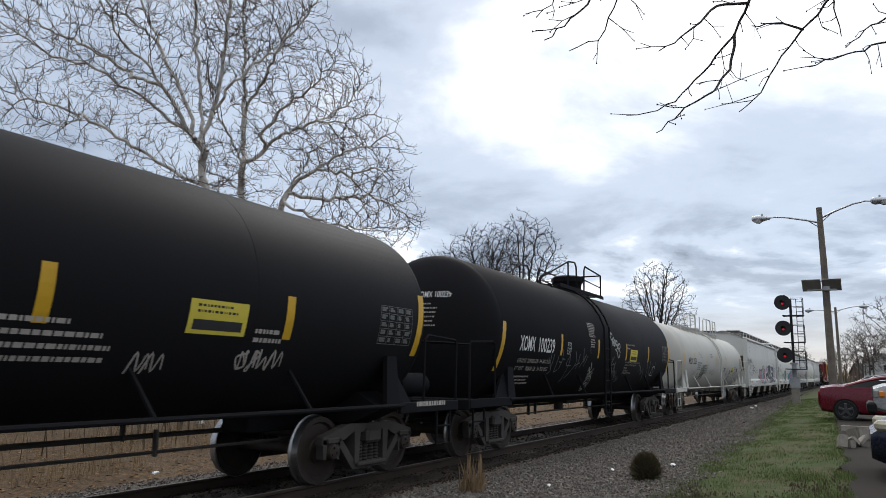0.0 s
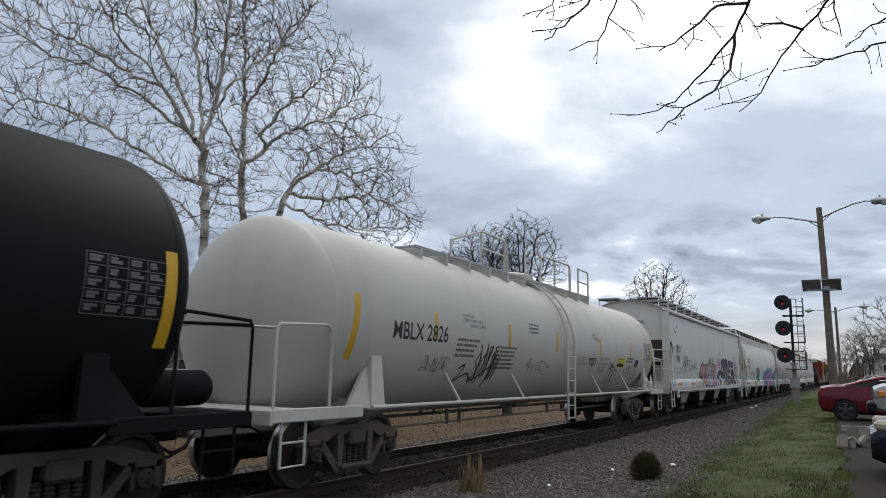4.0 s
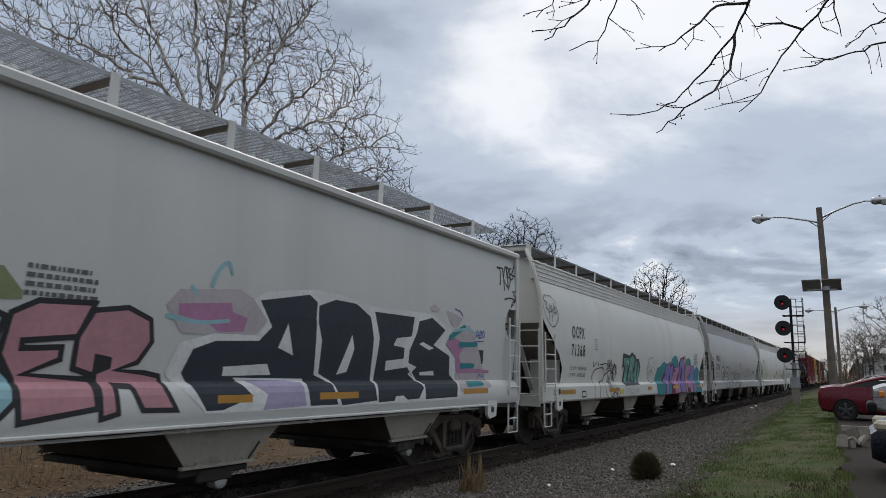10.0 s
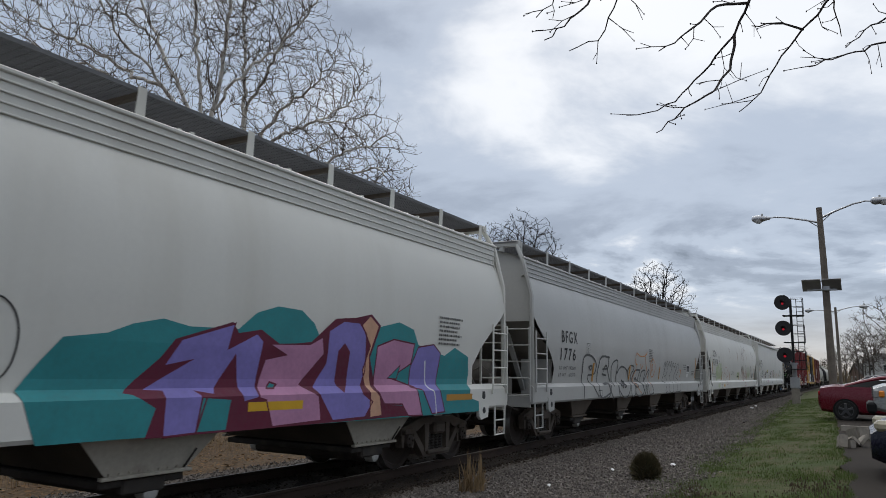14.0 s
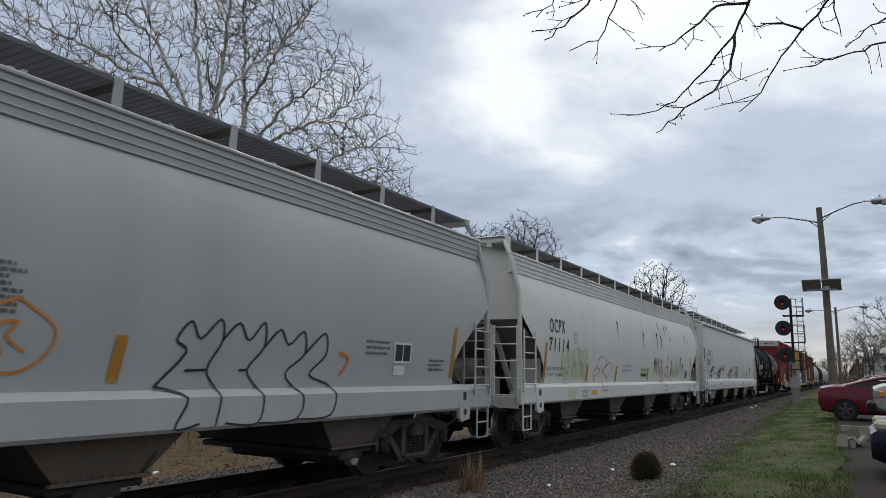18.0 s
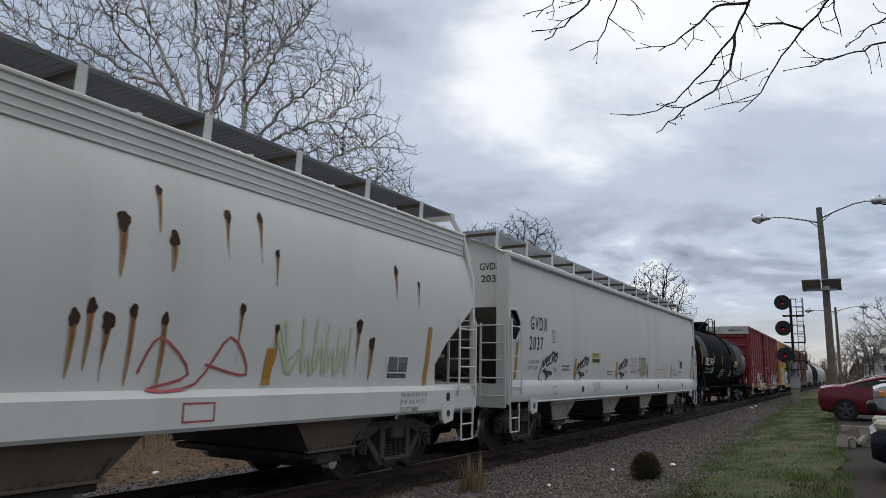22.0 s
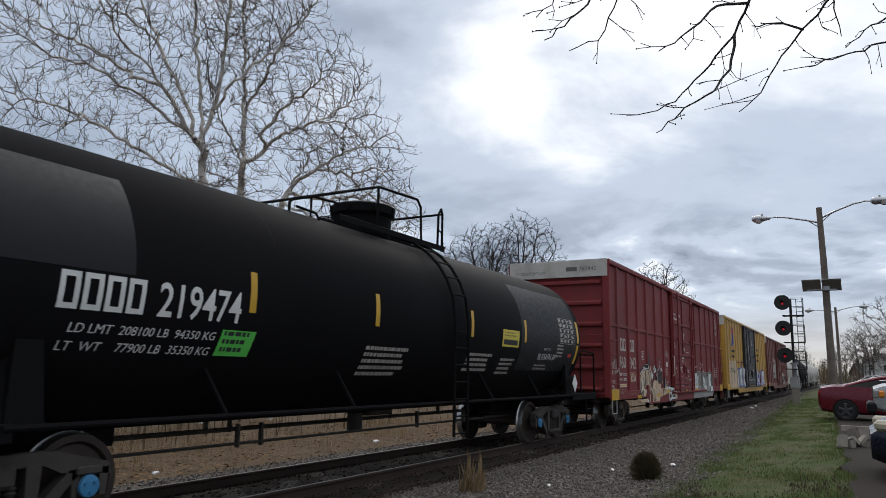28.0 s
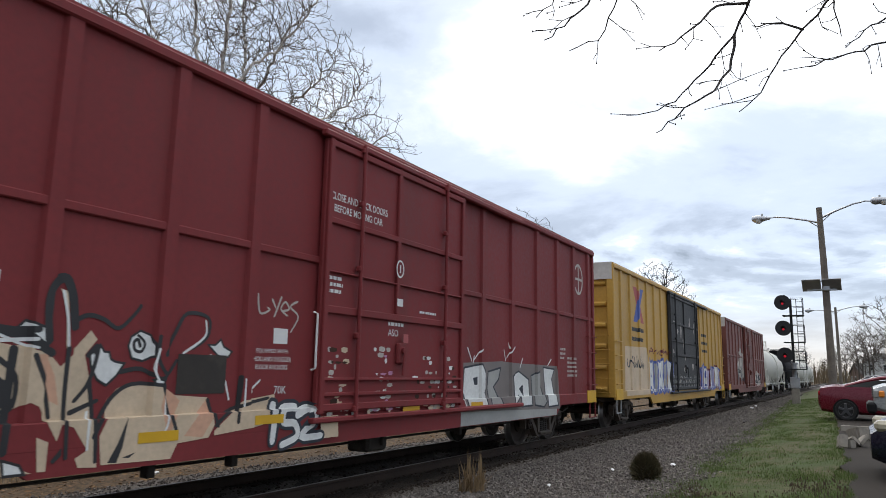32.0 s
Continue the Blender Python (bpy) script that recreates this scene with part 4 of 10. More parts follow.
        for k in range(5):
            le.cyl((e * (half + 0.05), -1.50, 1.12 + 0.34 * k), (e * (half + 0.05), -0.98, 1.12 + 0.34 * k), 0.014, 6)
        le.tube([(e * (half + 0.03), -0.98, 2.48), (e * (half + 0.05), 0, 2.42), (e * (half + 0.03), 0.98, 2.48)], 0.016, 6)
        part("end_ladder", le, paint_mat, car)
        for yy in (-1.56, 1.56):
            st = Shape()
            st.tube([(e * (half - 0.10), yy, 0.98), (e * (half - 0.12), yy, 0.44), (e * (half - 0.52), yy, 0.44), (e * (half - 0.52), yy, 0.98)], 0.02, 6)
            st.cyl((e * (half - 0.10), yy, 0.70), (e * (half - 0.52), yy, 0.70), 0.015, 6)
            part("sill_step", st, paint_mat, car)
        if e < 0:
            bw = Shape()
            for k in range(16):
                a0, a1 = 2 * math.pi * k / 16, 2 * math.pi * (k + 1) / 16
                bw.cyl((-half - 0.06, 0.45 + 0.28 * math.cos(a0), 1.95 + 0.28 * math.sin(a0)), (-half - 0.06, 0.45 + 0.28 * math.cos(a1), 1.95 + 0.28 * math.sin(a1)), 0.016, 6)
            for k in range(5):
                a0 = 2 * math.pi * k / 5
                bw.cyl((-half - 0.03, 0.45, 1.95), (-half - 0.06, 0.45 + 0.28 * math.cos(a0), 1.95 + 0.28 * math.sin(a0)), 0.012, 5)
            bw.box((-half + 0.1, 0.45, 1.9), (0.22, 0.3, 0.45), 0.03)
            part("hand_brake", bw, G_SILVER, car, "spoked hand brake wheel")
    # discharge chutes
    # floor and chutes take a colour with the underbody shade painted in
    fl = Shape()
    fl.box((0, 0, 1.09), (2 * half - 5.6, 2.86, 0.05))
    part("floor_sheet", fl, M_CHUTE, car, "soiled floor sheet above the chutes, coloured dark for the shade there")
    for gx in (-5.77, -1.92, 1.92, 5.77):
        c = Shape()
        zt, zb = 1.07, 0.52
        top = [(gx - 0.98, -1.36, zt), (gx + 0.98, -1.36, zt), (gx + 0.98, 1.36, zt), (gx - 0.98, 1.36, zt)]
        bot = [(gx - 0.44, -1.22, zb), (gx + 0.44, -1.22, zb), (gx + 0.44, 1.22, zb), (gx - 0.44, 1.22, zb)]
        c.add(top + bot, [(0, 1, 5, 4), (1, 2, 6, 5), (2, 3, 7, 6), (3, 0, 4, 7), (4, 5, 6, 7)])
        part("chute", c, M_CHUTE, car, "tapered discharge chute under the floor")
        for sg in (-1, 1):
            pl = Shape()
            pl.prism([(gx - 0.97, sg * 1.375, 1.06), (gx + 0.97, sg * 1.375, 1.06), (gx + 0.46, sg * 1.245, 0.53), (gx - 0.46, sg * 1.245, 0.53)], (0, sg * 0.012, 0.0))
            pl.box((gx, sg * 1.26, 0.525), (1.04, 0.07, 0.035), 0.006)
            cpl = part("chute_plate", pl, plate_mat, car, "soiled riveted side plate of the chute")
            rv = Shape()
            for k in range(9):
                rv.box((gx - 0.44 + 0.11 * k, sg * 1.285, 0.565), (0.022, 0.02, 0.02))
            tagged(part("riveting", rv, plate_mat, cpl), kind="stuff")
        hd = Shape()
        hd.tube([(gx + 0.42, -1.28, 0.55), (gx + 0.50, -1.36, 0.74)], 0.012, 5)
        part("gate_lever", hd, M_GEAR, car)
        gt = Shape()
        gt.box((gx, 0, 0.46), (0.98, 2.42, 0.08), 0.015)
        gt.box((gx, -1.18, 0.42), (0.5, 0.10, 0.16), 0.02)
        gt.cyl((gx + 0.1, -1.08, 0.34), (gx + 0.1, 1.08, 0.34), 0.10, 14)
        part("outlet_gate", gt, M_GEAR, car)
        cp = Shape()
        cp.lathe([(-1.22, 0.05), (-1.21, 0.085), (-1.17, 0.095), (-1.08, 0.095)], (gx + 0.1, 0, 0.34), "y", 16)
        part("outlet_cap", cp, G_SILVER, car, "pale round outlet cap")
        cp = Shape()
        cp.lathe([(1.22, 0.05), (1.21, 0.085), (1.17, 0.095), (1.08, 0.095)], (gx + 0.1, 0, 0.34), "y", 16)
        part("outlet_cap", cp, G_SILVER, car, "pale round outlet cap")
    if not rounded:
        for sg in (-1, 1):
            pp = Shape()
            pp.tube([(-half + 2.6, sg * 1.47, 0.93), (half - 1.6, sg * 1.47, 0.93)], 0.017, 6)
            part("air_pipe", pp, paint_mat, car, "thin pale pipe under the sill")
            for x in np.arange(-half + 3.0, half - 1.6, 1.9):
                pp = Shape()
                pp.box((x, sg * 1.475, 0.955), (0.05, 0.03, 0.09), 0.005)
                part("pipe_clip", pp, paint_mat, car)
    for x in (-half + 1.78, half - 1.78):
        truck(car, x, truck_mat or M_TRUCK, turning)
    couplers(car, half + 0.25)
    return car, (ROUND_PAINT if rounded else FLAT_PAINT), half


# ---- boxcars ----
def boxcar(name, label, s0, s1, paint_mat, door_mat, ribs, door, belt, turning=True, top=4.74, end_band=True, door_rods=True, truck_mat=None):
    car = new_car(name, label, s0, s1)
    half = (s1 - s0) / 2
    zb, Y = 0.92, 1.49
    b = Shape()
    b.box((0, 0, (zb + top) / 2), (2 * half - 0.12, 2 * Y, top - zb), 0.01)
    part("body", b, paint_mat, car)
    r = Shape()
    r.prism([(-half, -Y - 0.06, top - 0.01), (-half, -Y - 0.05, top + 0.05), (-half, 0, top + 0.07), (-half, Y + 0.05, top + 0.05), (-half, Y + 0.06, top - 0.01)], (2 * half, 0, 0))
    for x in np.arange(-half + 0.6, half, 1.2):
        for sg in (-1, 1):
            r.prism([(x - 0.05, sg * 0.05, top + 0.075), (x + 0.05, sg * 0.05, top + 0.075), (x + 0.05, sg * (Y - 0.12), top + 0.052), (x - 0.05, sg * (Y - 0.12), top + 0.052)], (0, 0, 0.03))
    part("roof", r, paint_mat, car)
    for sg in (-1, 1):
        for x in ribs:
            q = Shape()
            q.prism([(x - 0.10, sg * Y, zb + 0.02), (x + 0.10, sg * Y, zb + 0.02), (x + 0.07, sg * (Y + 0.05), zb + 0.02), (x - 0.07, sg * (Y + 0.05), zb + 0.02)], (0, 0, top - zb - 0.05))
            part("side_post", q, paint_mat, car)
        q = Shape()
        q.box((0, sg * (Y + 0.03), top - 0.04), (2 * half, 0.09, 0.12), 0.02)
        part("top_rail", q, paint_mat, car)
        q = Shape()
        q.box((0, sg * (Y + 0.025), zb + 0.06), (2 * half, 0.07, 0.24), 0.012)
        q.prism([(-half * 0.60, sg * (Y + 0.058), zb), (half * 0.74, sg * (Y + 0.058), zb), (half * 0.70, sg * (Y + 0.058), zb - 0.27), (-half * 0.56, sg * (Y + 0.058), zb - 0.27)], (0, -sg * 0.06, 0))
        part("side_sill", q, paint_mat, car)
        if belt:
            q = Shape()
            xs = sorted(list(ribs) + [-half, half])
            for a, c in zip(xs, xs[1:]):
                if a >= door[0] - 0.3 and c <= door[1] + 0.3:
                    continue
                q.box(((a + c) / 2, sg * (Y + 0.014), belt), (c - a - 0.125, 0.052, 0.09), 0.012)
            part("belt_rail", q, paint_mat, car)
        # corner posts
        for e in (-1, 1):
            q = Shape()
            q.box((e * (half - 0.03), sg * (Y - 0.05), (zb + top) / 2), (0.12, 0.20, top - zb), 0.02)
            part("corner_post", q, paint_mat, car)
        # sliding plug door
        d = Shape()
        dx0, dx1 = door
        dz0, dz1 = zb + 0.10, top - 0.16
        d.box(((dx0 + dx1) / 2, sg * (Y + 0.06), (dz0 + dz1) / 2), (dx1 - dx0, 0.08, dz1 - dz0), 0.015)
        dr = part("door", d, door_mat, car, "sliding plug door with locking rods")
        for z, t in ((dz0 + 0.08, 0.09), (dz0 + 0.24, 0.05), (dz0 + 0.43, 0.04), (2.33, 0.10), (2.82, 0.025), (3.49, 0.08), (dz1 - 0.06, 0.09)):
            q = Shape()
            q.box(((dx0 + dx1) / 2, sg * (Y + 0.12), z), (dx1 - dx0 - 0.1, 0.05, t), 0.01)
            part("door_rail", q, door_mat, dr)
        for x, a, c in ((dx0 + 0.06, dz0, dz1), ((dx0 + dx1) / 2 - 0.18, 2.38, dz1), (dx1 - 0.06, dz0, dz1)):
            q = Shape()
            q.box((x, sg * (Y + 0.118), (a + c) / 2), (0.09, 0.055, c - a), 0.012)
            part("door_stile", q, door_mat, dr)
        if door_rods:
            for x in (dx0 + 0.72, dx1 - 0.70):
                q = Shape()
                q.cyl((x, sg * (Y + 0.17), dz0 - 0.05), (x, sg * (Y + 0.17), dz1 + 0.08), 0.028, 8)
                for z in (dz0 + 0.05, dz0 + 1.0, dz0 + 1.9, dz0 + 2.8, dz1):
                    q.box((x, sg * (Y + 0.15), z), (0.10, 0.08, 0.08), 0.015)
                part("locking_rod", q, door_mat, dr)
            q = Shape()
            q.box(((dx0 + dx1) / 2 - 0.06, sg * (Y + 0.13), 1.82), (0.22, 0.07, 0.30), 0.02)
            q.cyl(((dx0 + dx1) / 2 - 0.06, sg * (Y + 0.14), 1.86), ((dx0 + dx1) / 2 - 0.06, sg * (Y + 0.21), 1.86), 0.05, 12)
            q.tube([((dx0 + dx1) / 2 - 0.06, sg * (Y + 0.20), 1.86), ((dx0 + dx1) / 2 - 0.10, sg * (Y + 0.20), 1.50)], 0.02, 6)
            part("door_handle", q, door_mat, dr, "lever of the door lock")
        q = Shape()
        q.box(((dx0 + dx1) / 2 + 1.2, sg * (Y + 0.10), top - 0.11), (dx1 - dx0 + 2.6, 0.10, 0.09), 0.015)
        part("door_track", q, door_mat, car)
        q = Shape()
        q.box(((dx0 + dx1) / 2 + 1.2, sg * (Y + 0.10), zb + 0.03), (dx1 - dx0 + 2.6, 0.12, 0.07), 0.015)
        part("door_track", q, door_mat, car)
        for e in (-1, 1):
            q = Shape()
            y = sg * (Y + 0.10)
            for k in range(4):
                z = zb + 0.38 + 0.40 * k
                q.tube([(e * (half - 0.02), sg * (Y + 0.02), z), (e * (half - 0.02), y, z), (e * (half - 0.62), y, z), (e * (half - 0.62), sg * (Y + 0.02), z)], 0.014, 5)
            part("side_ladder", q, paint_mat, car)
            q = Shape()
            q.tube([(e * (half - 0.05), y - sg * 0.05, zb), (e * (half - 0.05), y - sg * 0.05, 0.50), (e * (half - 0.48), y - sg * 0.05, 0.50), (e * (half - 0.48), y - sg * 0.05, zb)], 0.02, 6)
            part("sill_step", q, M_GRATE if e < 0 else paint_mat, car)
            q = Shape()
            q.box((e * (half - 0.34), sg * (Y + 0.064), zb + 0.09), (0.68, 0.012, 0.30), 0.003)
            part("end_marking", q, M_YSTRIPE, car, "yellow painted sill end")
    for e in (-1, 1):
        w = Shape()
        nz = 150
        rows = []
        for k in range(nz + 1):
            z = zb + 0.05 + (top - zb - 0.05) * k / nz
            ph = ((z - zb - 0.10) % 0.60) / 0.60
            d = 0.075 * float(np.interp(ph, [0.0, 0.10, 0.15, 0.27, 0.34, 1.0], [0.0, 0.0, 1.0, 1.0, 0.0, 0.0]))
            if z > top - 0.48:
                d = 0.02
            rows.append([(e * (half - 0.052 + (d if abs(y) < 1.3 else 0.0)), y, z) for y in (-1.44, -1.31, -1.28, 0, 1.28, 1.31, 1.44)])
        w.sheet(rows)
        part("corrugated_end", w, paint_mat, car)
        if end_band:
            w = Shape()
            w.box((e * (half + 0.022), 0, top - 0.185), (0.03, 3.0, 0.50), 0.005)
            part("end_band", w, M_BAND, car, "dirty white painted band at the top of the end")
        w = Shape()
        w.box((e * (half + 0.12), 0, 1.16), (0.30, 2.4, 0.04), 0.01)
        w.tube([(e * (half + 0.10), -1.3, 2.0), (e * (half + 0.12), 1.3, 2.0)], 0.016, 6)
        for k in range(5):
            w.cyl((e * (half + 0.10), -1.42, 1.05 + 0.4 * k), (e * (half + 0.10), -0.95, 1.05 + 0.4 * k), 0.014, 5)
        part("end_ladder", w, paint_mat, car)
        w = Shape()
        w.box((e * (half + 0.09), 0.25, 1.75), (0.2, 0.5, 0.45), 0.04)
        w.box((e * (half + 0.09), 0.25, 1.40), (0.08, 0.3, 0.4), 0.02)
        part("brake_box", w, M_TRUCK, car, "dark hand brake housing")
    u = Shape()
    u.box((0, 0, 0.82), (2 * half + 0.3, 0.55, 0.28), 0.02)
    for x in np.arange(-half + 0.5, half, 1.3):
        u.box((x, 0, 0.86), (0.12, 2.8, 0.14), 0.01)
    for x in (-half * 0.4, -half * 0.28, 0.4, half * 0.3):
        u.box((x, -1.1, 0.64), (0.10, 0.12, 0.36), 0.01)
    u.box((0.3, -0.9, 0.55), (0.5, 0.4, 0.35), 0.04)
    u.tube([(-half * 0.6, -0.9, 0.52), (half * 0.6, -0.9, 0.52)], 0.02, 6)
    part("underframe", u, M_GEAR, car)
    for x in (-6.98, 6.98):
        truck(car, x * half / 9.33, truck_mat or M_TRUCK, turning)
    couplers(car, half + 0.3)
    return car, box_side(Y, ribs, door), half
# ---- ground, track and bed ----
def gz(x, y):
    """Height of the ground: field, track bed, bank, car park."""
    if y > 9.3:
        return -0.42 + 0.0 * x
    if y > 5.8:
        return -0.42
    return min(0.35, -0.20 + 0.10 * (5.8 - y))


def edge_gravel(x):
    return min(5.3, 1.95 + 0.042 * (x - 10.7)) + 0.25 * noise.noise(Vector((x * 0.6, 3.0, 0)))


def edge_lot(x):
    return 0.15 + 0.03 * (min(x, 40) - 9) + 0.12 * noise.noise(Vector((x * 0.9, 9.0, 0)))


def ground_mat(name, cols, scales, rough=0.95, bump=0.5, dist=0.03):
    m = bpy.data.materials.new(name)
    m.use_nodes = True
    nt = m.node_tree
    N, L = nt.nodes.new, nt.links.new
    b = nt.nodes["Principled BSDF"]
    b.inputs["Roughness"].default_value = rough
    b.inputs["Specular IOR Level"].default_value = 0.15
    tc = N("ShaderNodeTexCoord")
    col, last = None, None
    for i, (c, s) in enumerate(zip(cols[1:], scales)):
        n = N("ShaderNodeTexNoise")
        n.inputs["Scale"].default_value, n.inputs["Detail"].default_value = s, 6
        L(tc.outputs["Object"], n.inputs["Vector"])
        r = N("ShaderNodeMapRange")
        r.inputs["From Min"].default_value, r.inputs["From Max"].default_value = 0.42, 0.60
        L(n.outputs["Fac"], r.inputs["Value"])
        mx = N("ShaderNodeMix")
        mx.data_type = "RGBA"
        L(r.outputs[0], mx.inputs["Factor"])
        if col is None:
            mx.inputs["A"].default_value = (*cols[0], 1)
        else:
            L(col, mx.inputs["A"])
        mx.inputs["B"].default_value = (*c, 1)
        col, last = mx.outputs["Result"], n.outputs["Fac"]
    L(col, b.inputs["Base Color"])
    bp = N("ShaderNodeBump")
    bp.inputs["Strength"].default_value, bp.inputs["Distance"].default_value = bump, dist
    L(last, bp.inputs["Height"])
    L(bp.outputs[0], b.inputs["Normal"])
    return m


M_FIELD = ground_mat("dry_field", [(0.12, 0.084, 0.052), (0.16, 0.12, 0.076), (0.07, 0.05, 0.03), (0.145, 0.088, 0.048), (0.05, 0.035, 0.022)], [0.35, 1.7, 9.0, 15.0])
M_GRASS = ground_mat("short_spring_grass", [(0.046, 0.066, 0.020), (0.055, 0.078, 0.025), (0.092, 0.074, 0.042), (0.040, 0.052, 0.016)], [0.6, 1.6, 14.0])
M_GRAVEL = ground_mat("fouled_gravel", [(0.068, 0.056, 0.047), (0.085, 0.072, 0.062), (0.048, 0.037, 0.028), (0.12, 0.105, 0.092)], [0.4, 3.0, 28.0], 0.95, 0.8, 0.04)
M_LOT = ground_mat("worn_asphalt", [(0.020, 0.016, 0.013), (0.026, 0.021, 0.017), (0.015, 0.012, 0.010), (0.034, 0.028, 0.023)], [0.6, 4.0, 45.0], 0.95, 0.5, 0.015)

g = Shape()
xs = sorted(set([-2500, -900, -300, -120, -60, -30] + list(range(-20, 100, 4)) + [100, 130, 170, 230, 320, 500, 900, 2500]))
ys = [-2500, -900, -300, -120, -50, -20, -8, -4, -1, 0.3, 1.5, 3, 4.5, 5.8, 6.5, 8.5, 9.3, 10.2, 11.5, 13, 16, 20, 26, 35, 50, 80, 150, 300, 900, 2500]
g.sheet([[(x, y, gz(x, y) - 0.05 + (0.05 * noise.noise(Vector((x * 0.3, y * 0.3, 0))) if y > 11 else 0)) for y in ys] for x in xs])
solid("ground", g, M_FIELD, "dry straw-coloured field and verge", "ground", kind="structure")



def bed_z(y):
    return float(np.interp(y, [1.5, 5.3, 5.75, 6.0, 8.75, 9.0, 9.6, 10.6, 12], [0.225, -0.155, -0.195, -0.155, -0.155, -0.20, -0.34, -0.40, -0.44]))


s = Shape()
rows = []
for x in list(np.arange(-24, 60, 0.5)) + list(np.arange(60, 420, 6.0)):
    e = edge_gravel(x)
    row = []
    for y in np.concatenate([np.linspace(e, 5.6, 10), np.linspace(5.9, 8.9, 8), np.linspace(9.1, 10.7 + 0.3 * noise.noise(Vector((x * 0.5, 0, 5))), 6)]):
        row.append((float(x), float(y), bed_z(y) + 0.018 * noise.noise(Vector((x * 3.1, y * 3.1, 1)))))
    rows.append(row)
s.sheet(rows)
solid("track_bed", s, M_GRAVEL, "grey crushed-stone track bed", "track bed", kind="structure")
# the oily strip under the trains, its colour darkened further for their shadow
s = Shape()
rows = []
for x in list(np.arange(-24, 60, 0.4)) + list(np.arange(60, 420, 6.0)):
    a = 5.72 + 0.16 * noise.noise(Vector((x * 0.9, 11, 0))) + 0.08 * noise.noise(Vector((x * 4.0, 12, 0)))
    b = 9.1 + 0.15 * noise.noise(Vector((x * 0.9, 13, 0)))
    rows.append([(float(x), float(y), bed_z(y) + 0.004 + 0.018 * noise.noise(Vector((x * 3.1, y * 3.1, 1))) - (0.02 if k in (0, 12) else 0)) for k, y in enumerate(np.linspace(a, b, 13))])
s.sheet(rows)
solid("oil_strip", s, ground_mat("shaded_oily_gravel", [(0.022, 0.017, 0.013), (0.034, 0.026, 0.020), (0.014, 0.011, 0.009), (0.045, 0.035, 0.028)], [0.5, 3.0, 28.0], 0.9, 0.8, 0.04), "oil-stained ballast strip under the rails, train's shadow painted into its colour", "track bed", kind="structure")

s = Shape()
rows = []
for x in list(np.arange(-20, 4, 0.5)) + list(np.arange(4, 26, 0.12)) + list(np.arange(26, 70, 0.5)) + list(np.arange(70, 330, 8.0)):
    a, b = edge_lot(x) + 0.12 * noise.noise(Vector((x * 4.1, 5, 0))), edge_gravel(x) + 0.05 + 0.30 * noise.noise(Vector((x * 2.3, 8, 0))) + 0.16 * noise.noise(Vector((x * 7.0, 1, 0)))
    rows.append([(float(x), float(y), gz(x, y) + 0.012 + 0.02 * noise.noise(Vector((x * 1.4, y * 1.4, 2))) - (0.03 if k in (0, 8) else 0)) for k, y in enumerate(np.linspace(a, b, 9))])
s.sheet(rows)
solid("grass_verge", s, M_GRASS, "short green grass strip between gravel and car park", "grass", kind="structure")

s = Shape()
rows = []
for x in list(np.arange(-20, 40, 0.6)) + list(np.arange(40, 300, 10.0)):
    rows.append([(float(x), float(y), 0.357 + 0.01 * noise.noise(Vector((x * 0.8, y * 0.8, 4)))) for y in (-40, -16, -6, -3, -1.5, -0.5, edge_lot(x) - 0.02)])
s.sheet(rows)
solid("pavement", s, M_LOT, "worn dark asphalt of a car park", "pavement", kind="structure")


def scatter_mesh(name, material, pos, size, base_v, base_f, seed, label, category, tilt=6.3, squash=(0.7, 1.0)):
    """Many copies of one small form, each turned and sized by chance, joined as one sheet of stuff."""
    rng = np.random.default_rng(seed)
    n = len(pos)
    bv, bf = np.array(base_v, float), np.array(base_f)
    a = rng.uniform(0, 6.283, n)
    c, sn = np.cos(a), np.sin(a)
    sq = rng.uniform(squash[0], squash[1], (n, 3))
    v = bv[None] * sq[:, None, :] * size[:, None, None]
    if tilt:
        b = rng.uniform(-tilt, tilt, n)
        cb, sb = np.cos(b)[:, None], np.sin(b)[:, None]
        y, z = v[:, :, 1].copy(), v[:, :, 2].copy()
        v[:, :, 1], v[:, :, 2] = y * cb - z * sb, y * sb + z * cb
    x, y = v[:, :, 0].copy(), v[:, :, 1].copy()
    v[:, :, 0], v[:, :, 1] = x * c[:, None] - y * sn[:, None], x * sn[:, None] + y * c[:, None]
    v += pos[:, None, :]
    f = (bf[None] + (np.arange(n) * len(bv))[:, None, None]).reshape(-1, bf.shape[1])
    me = bpy.data.meshes.new(name)
    me.from_pydata(v.reshape(-1, 3).tolist(), [], f.tolist())
    me.materials.append(material)
    return tagged(new(name, me), label, category, kind="stuff")


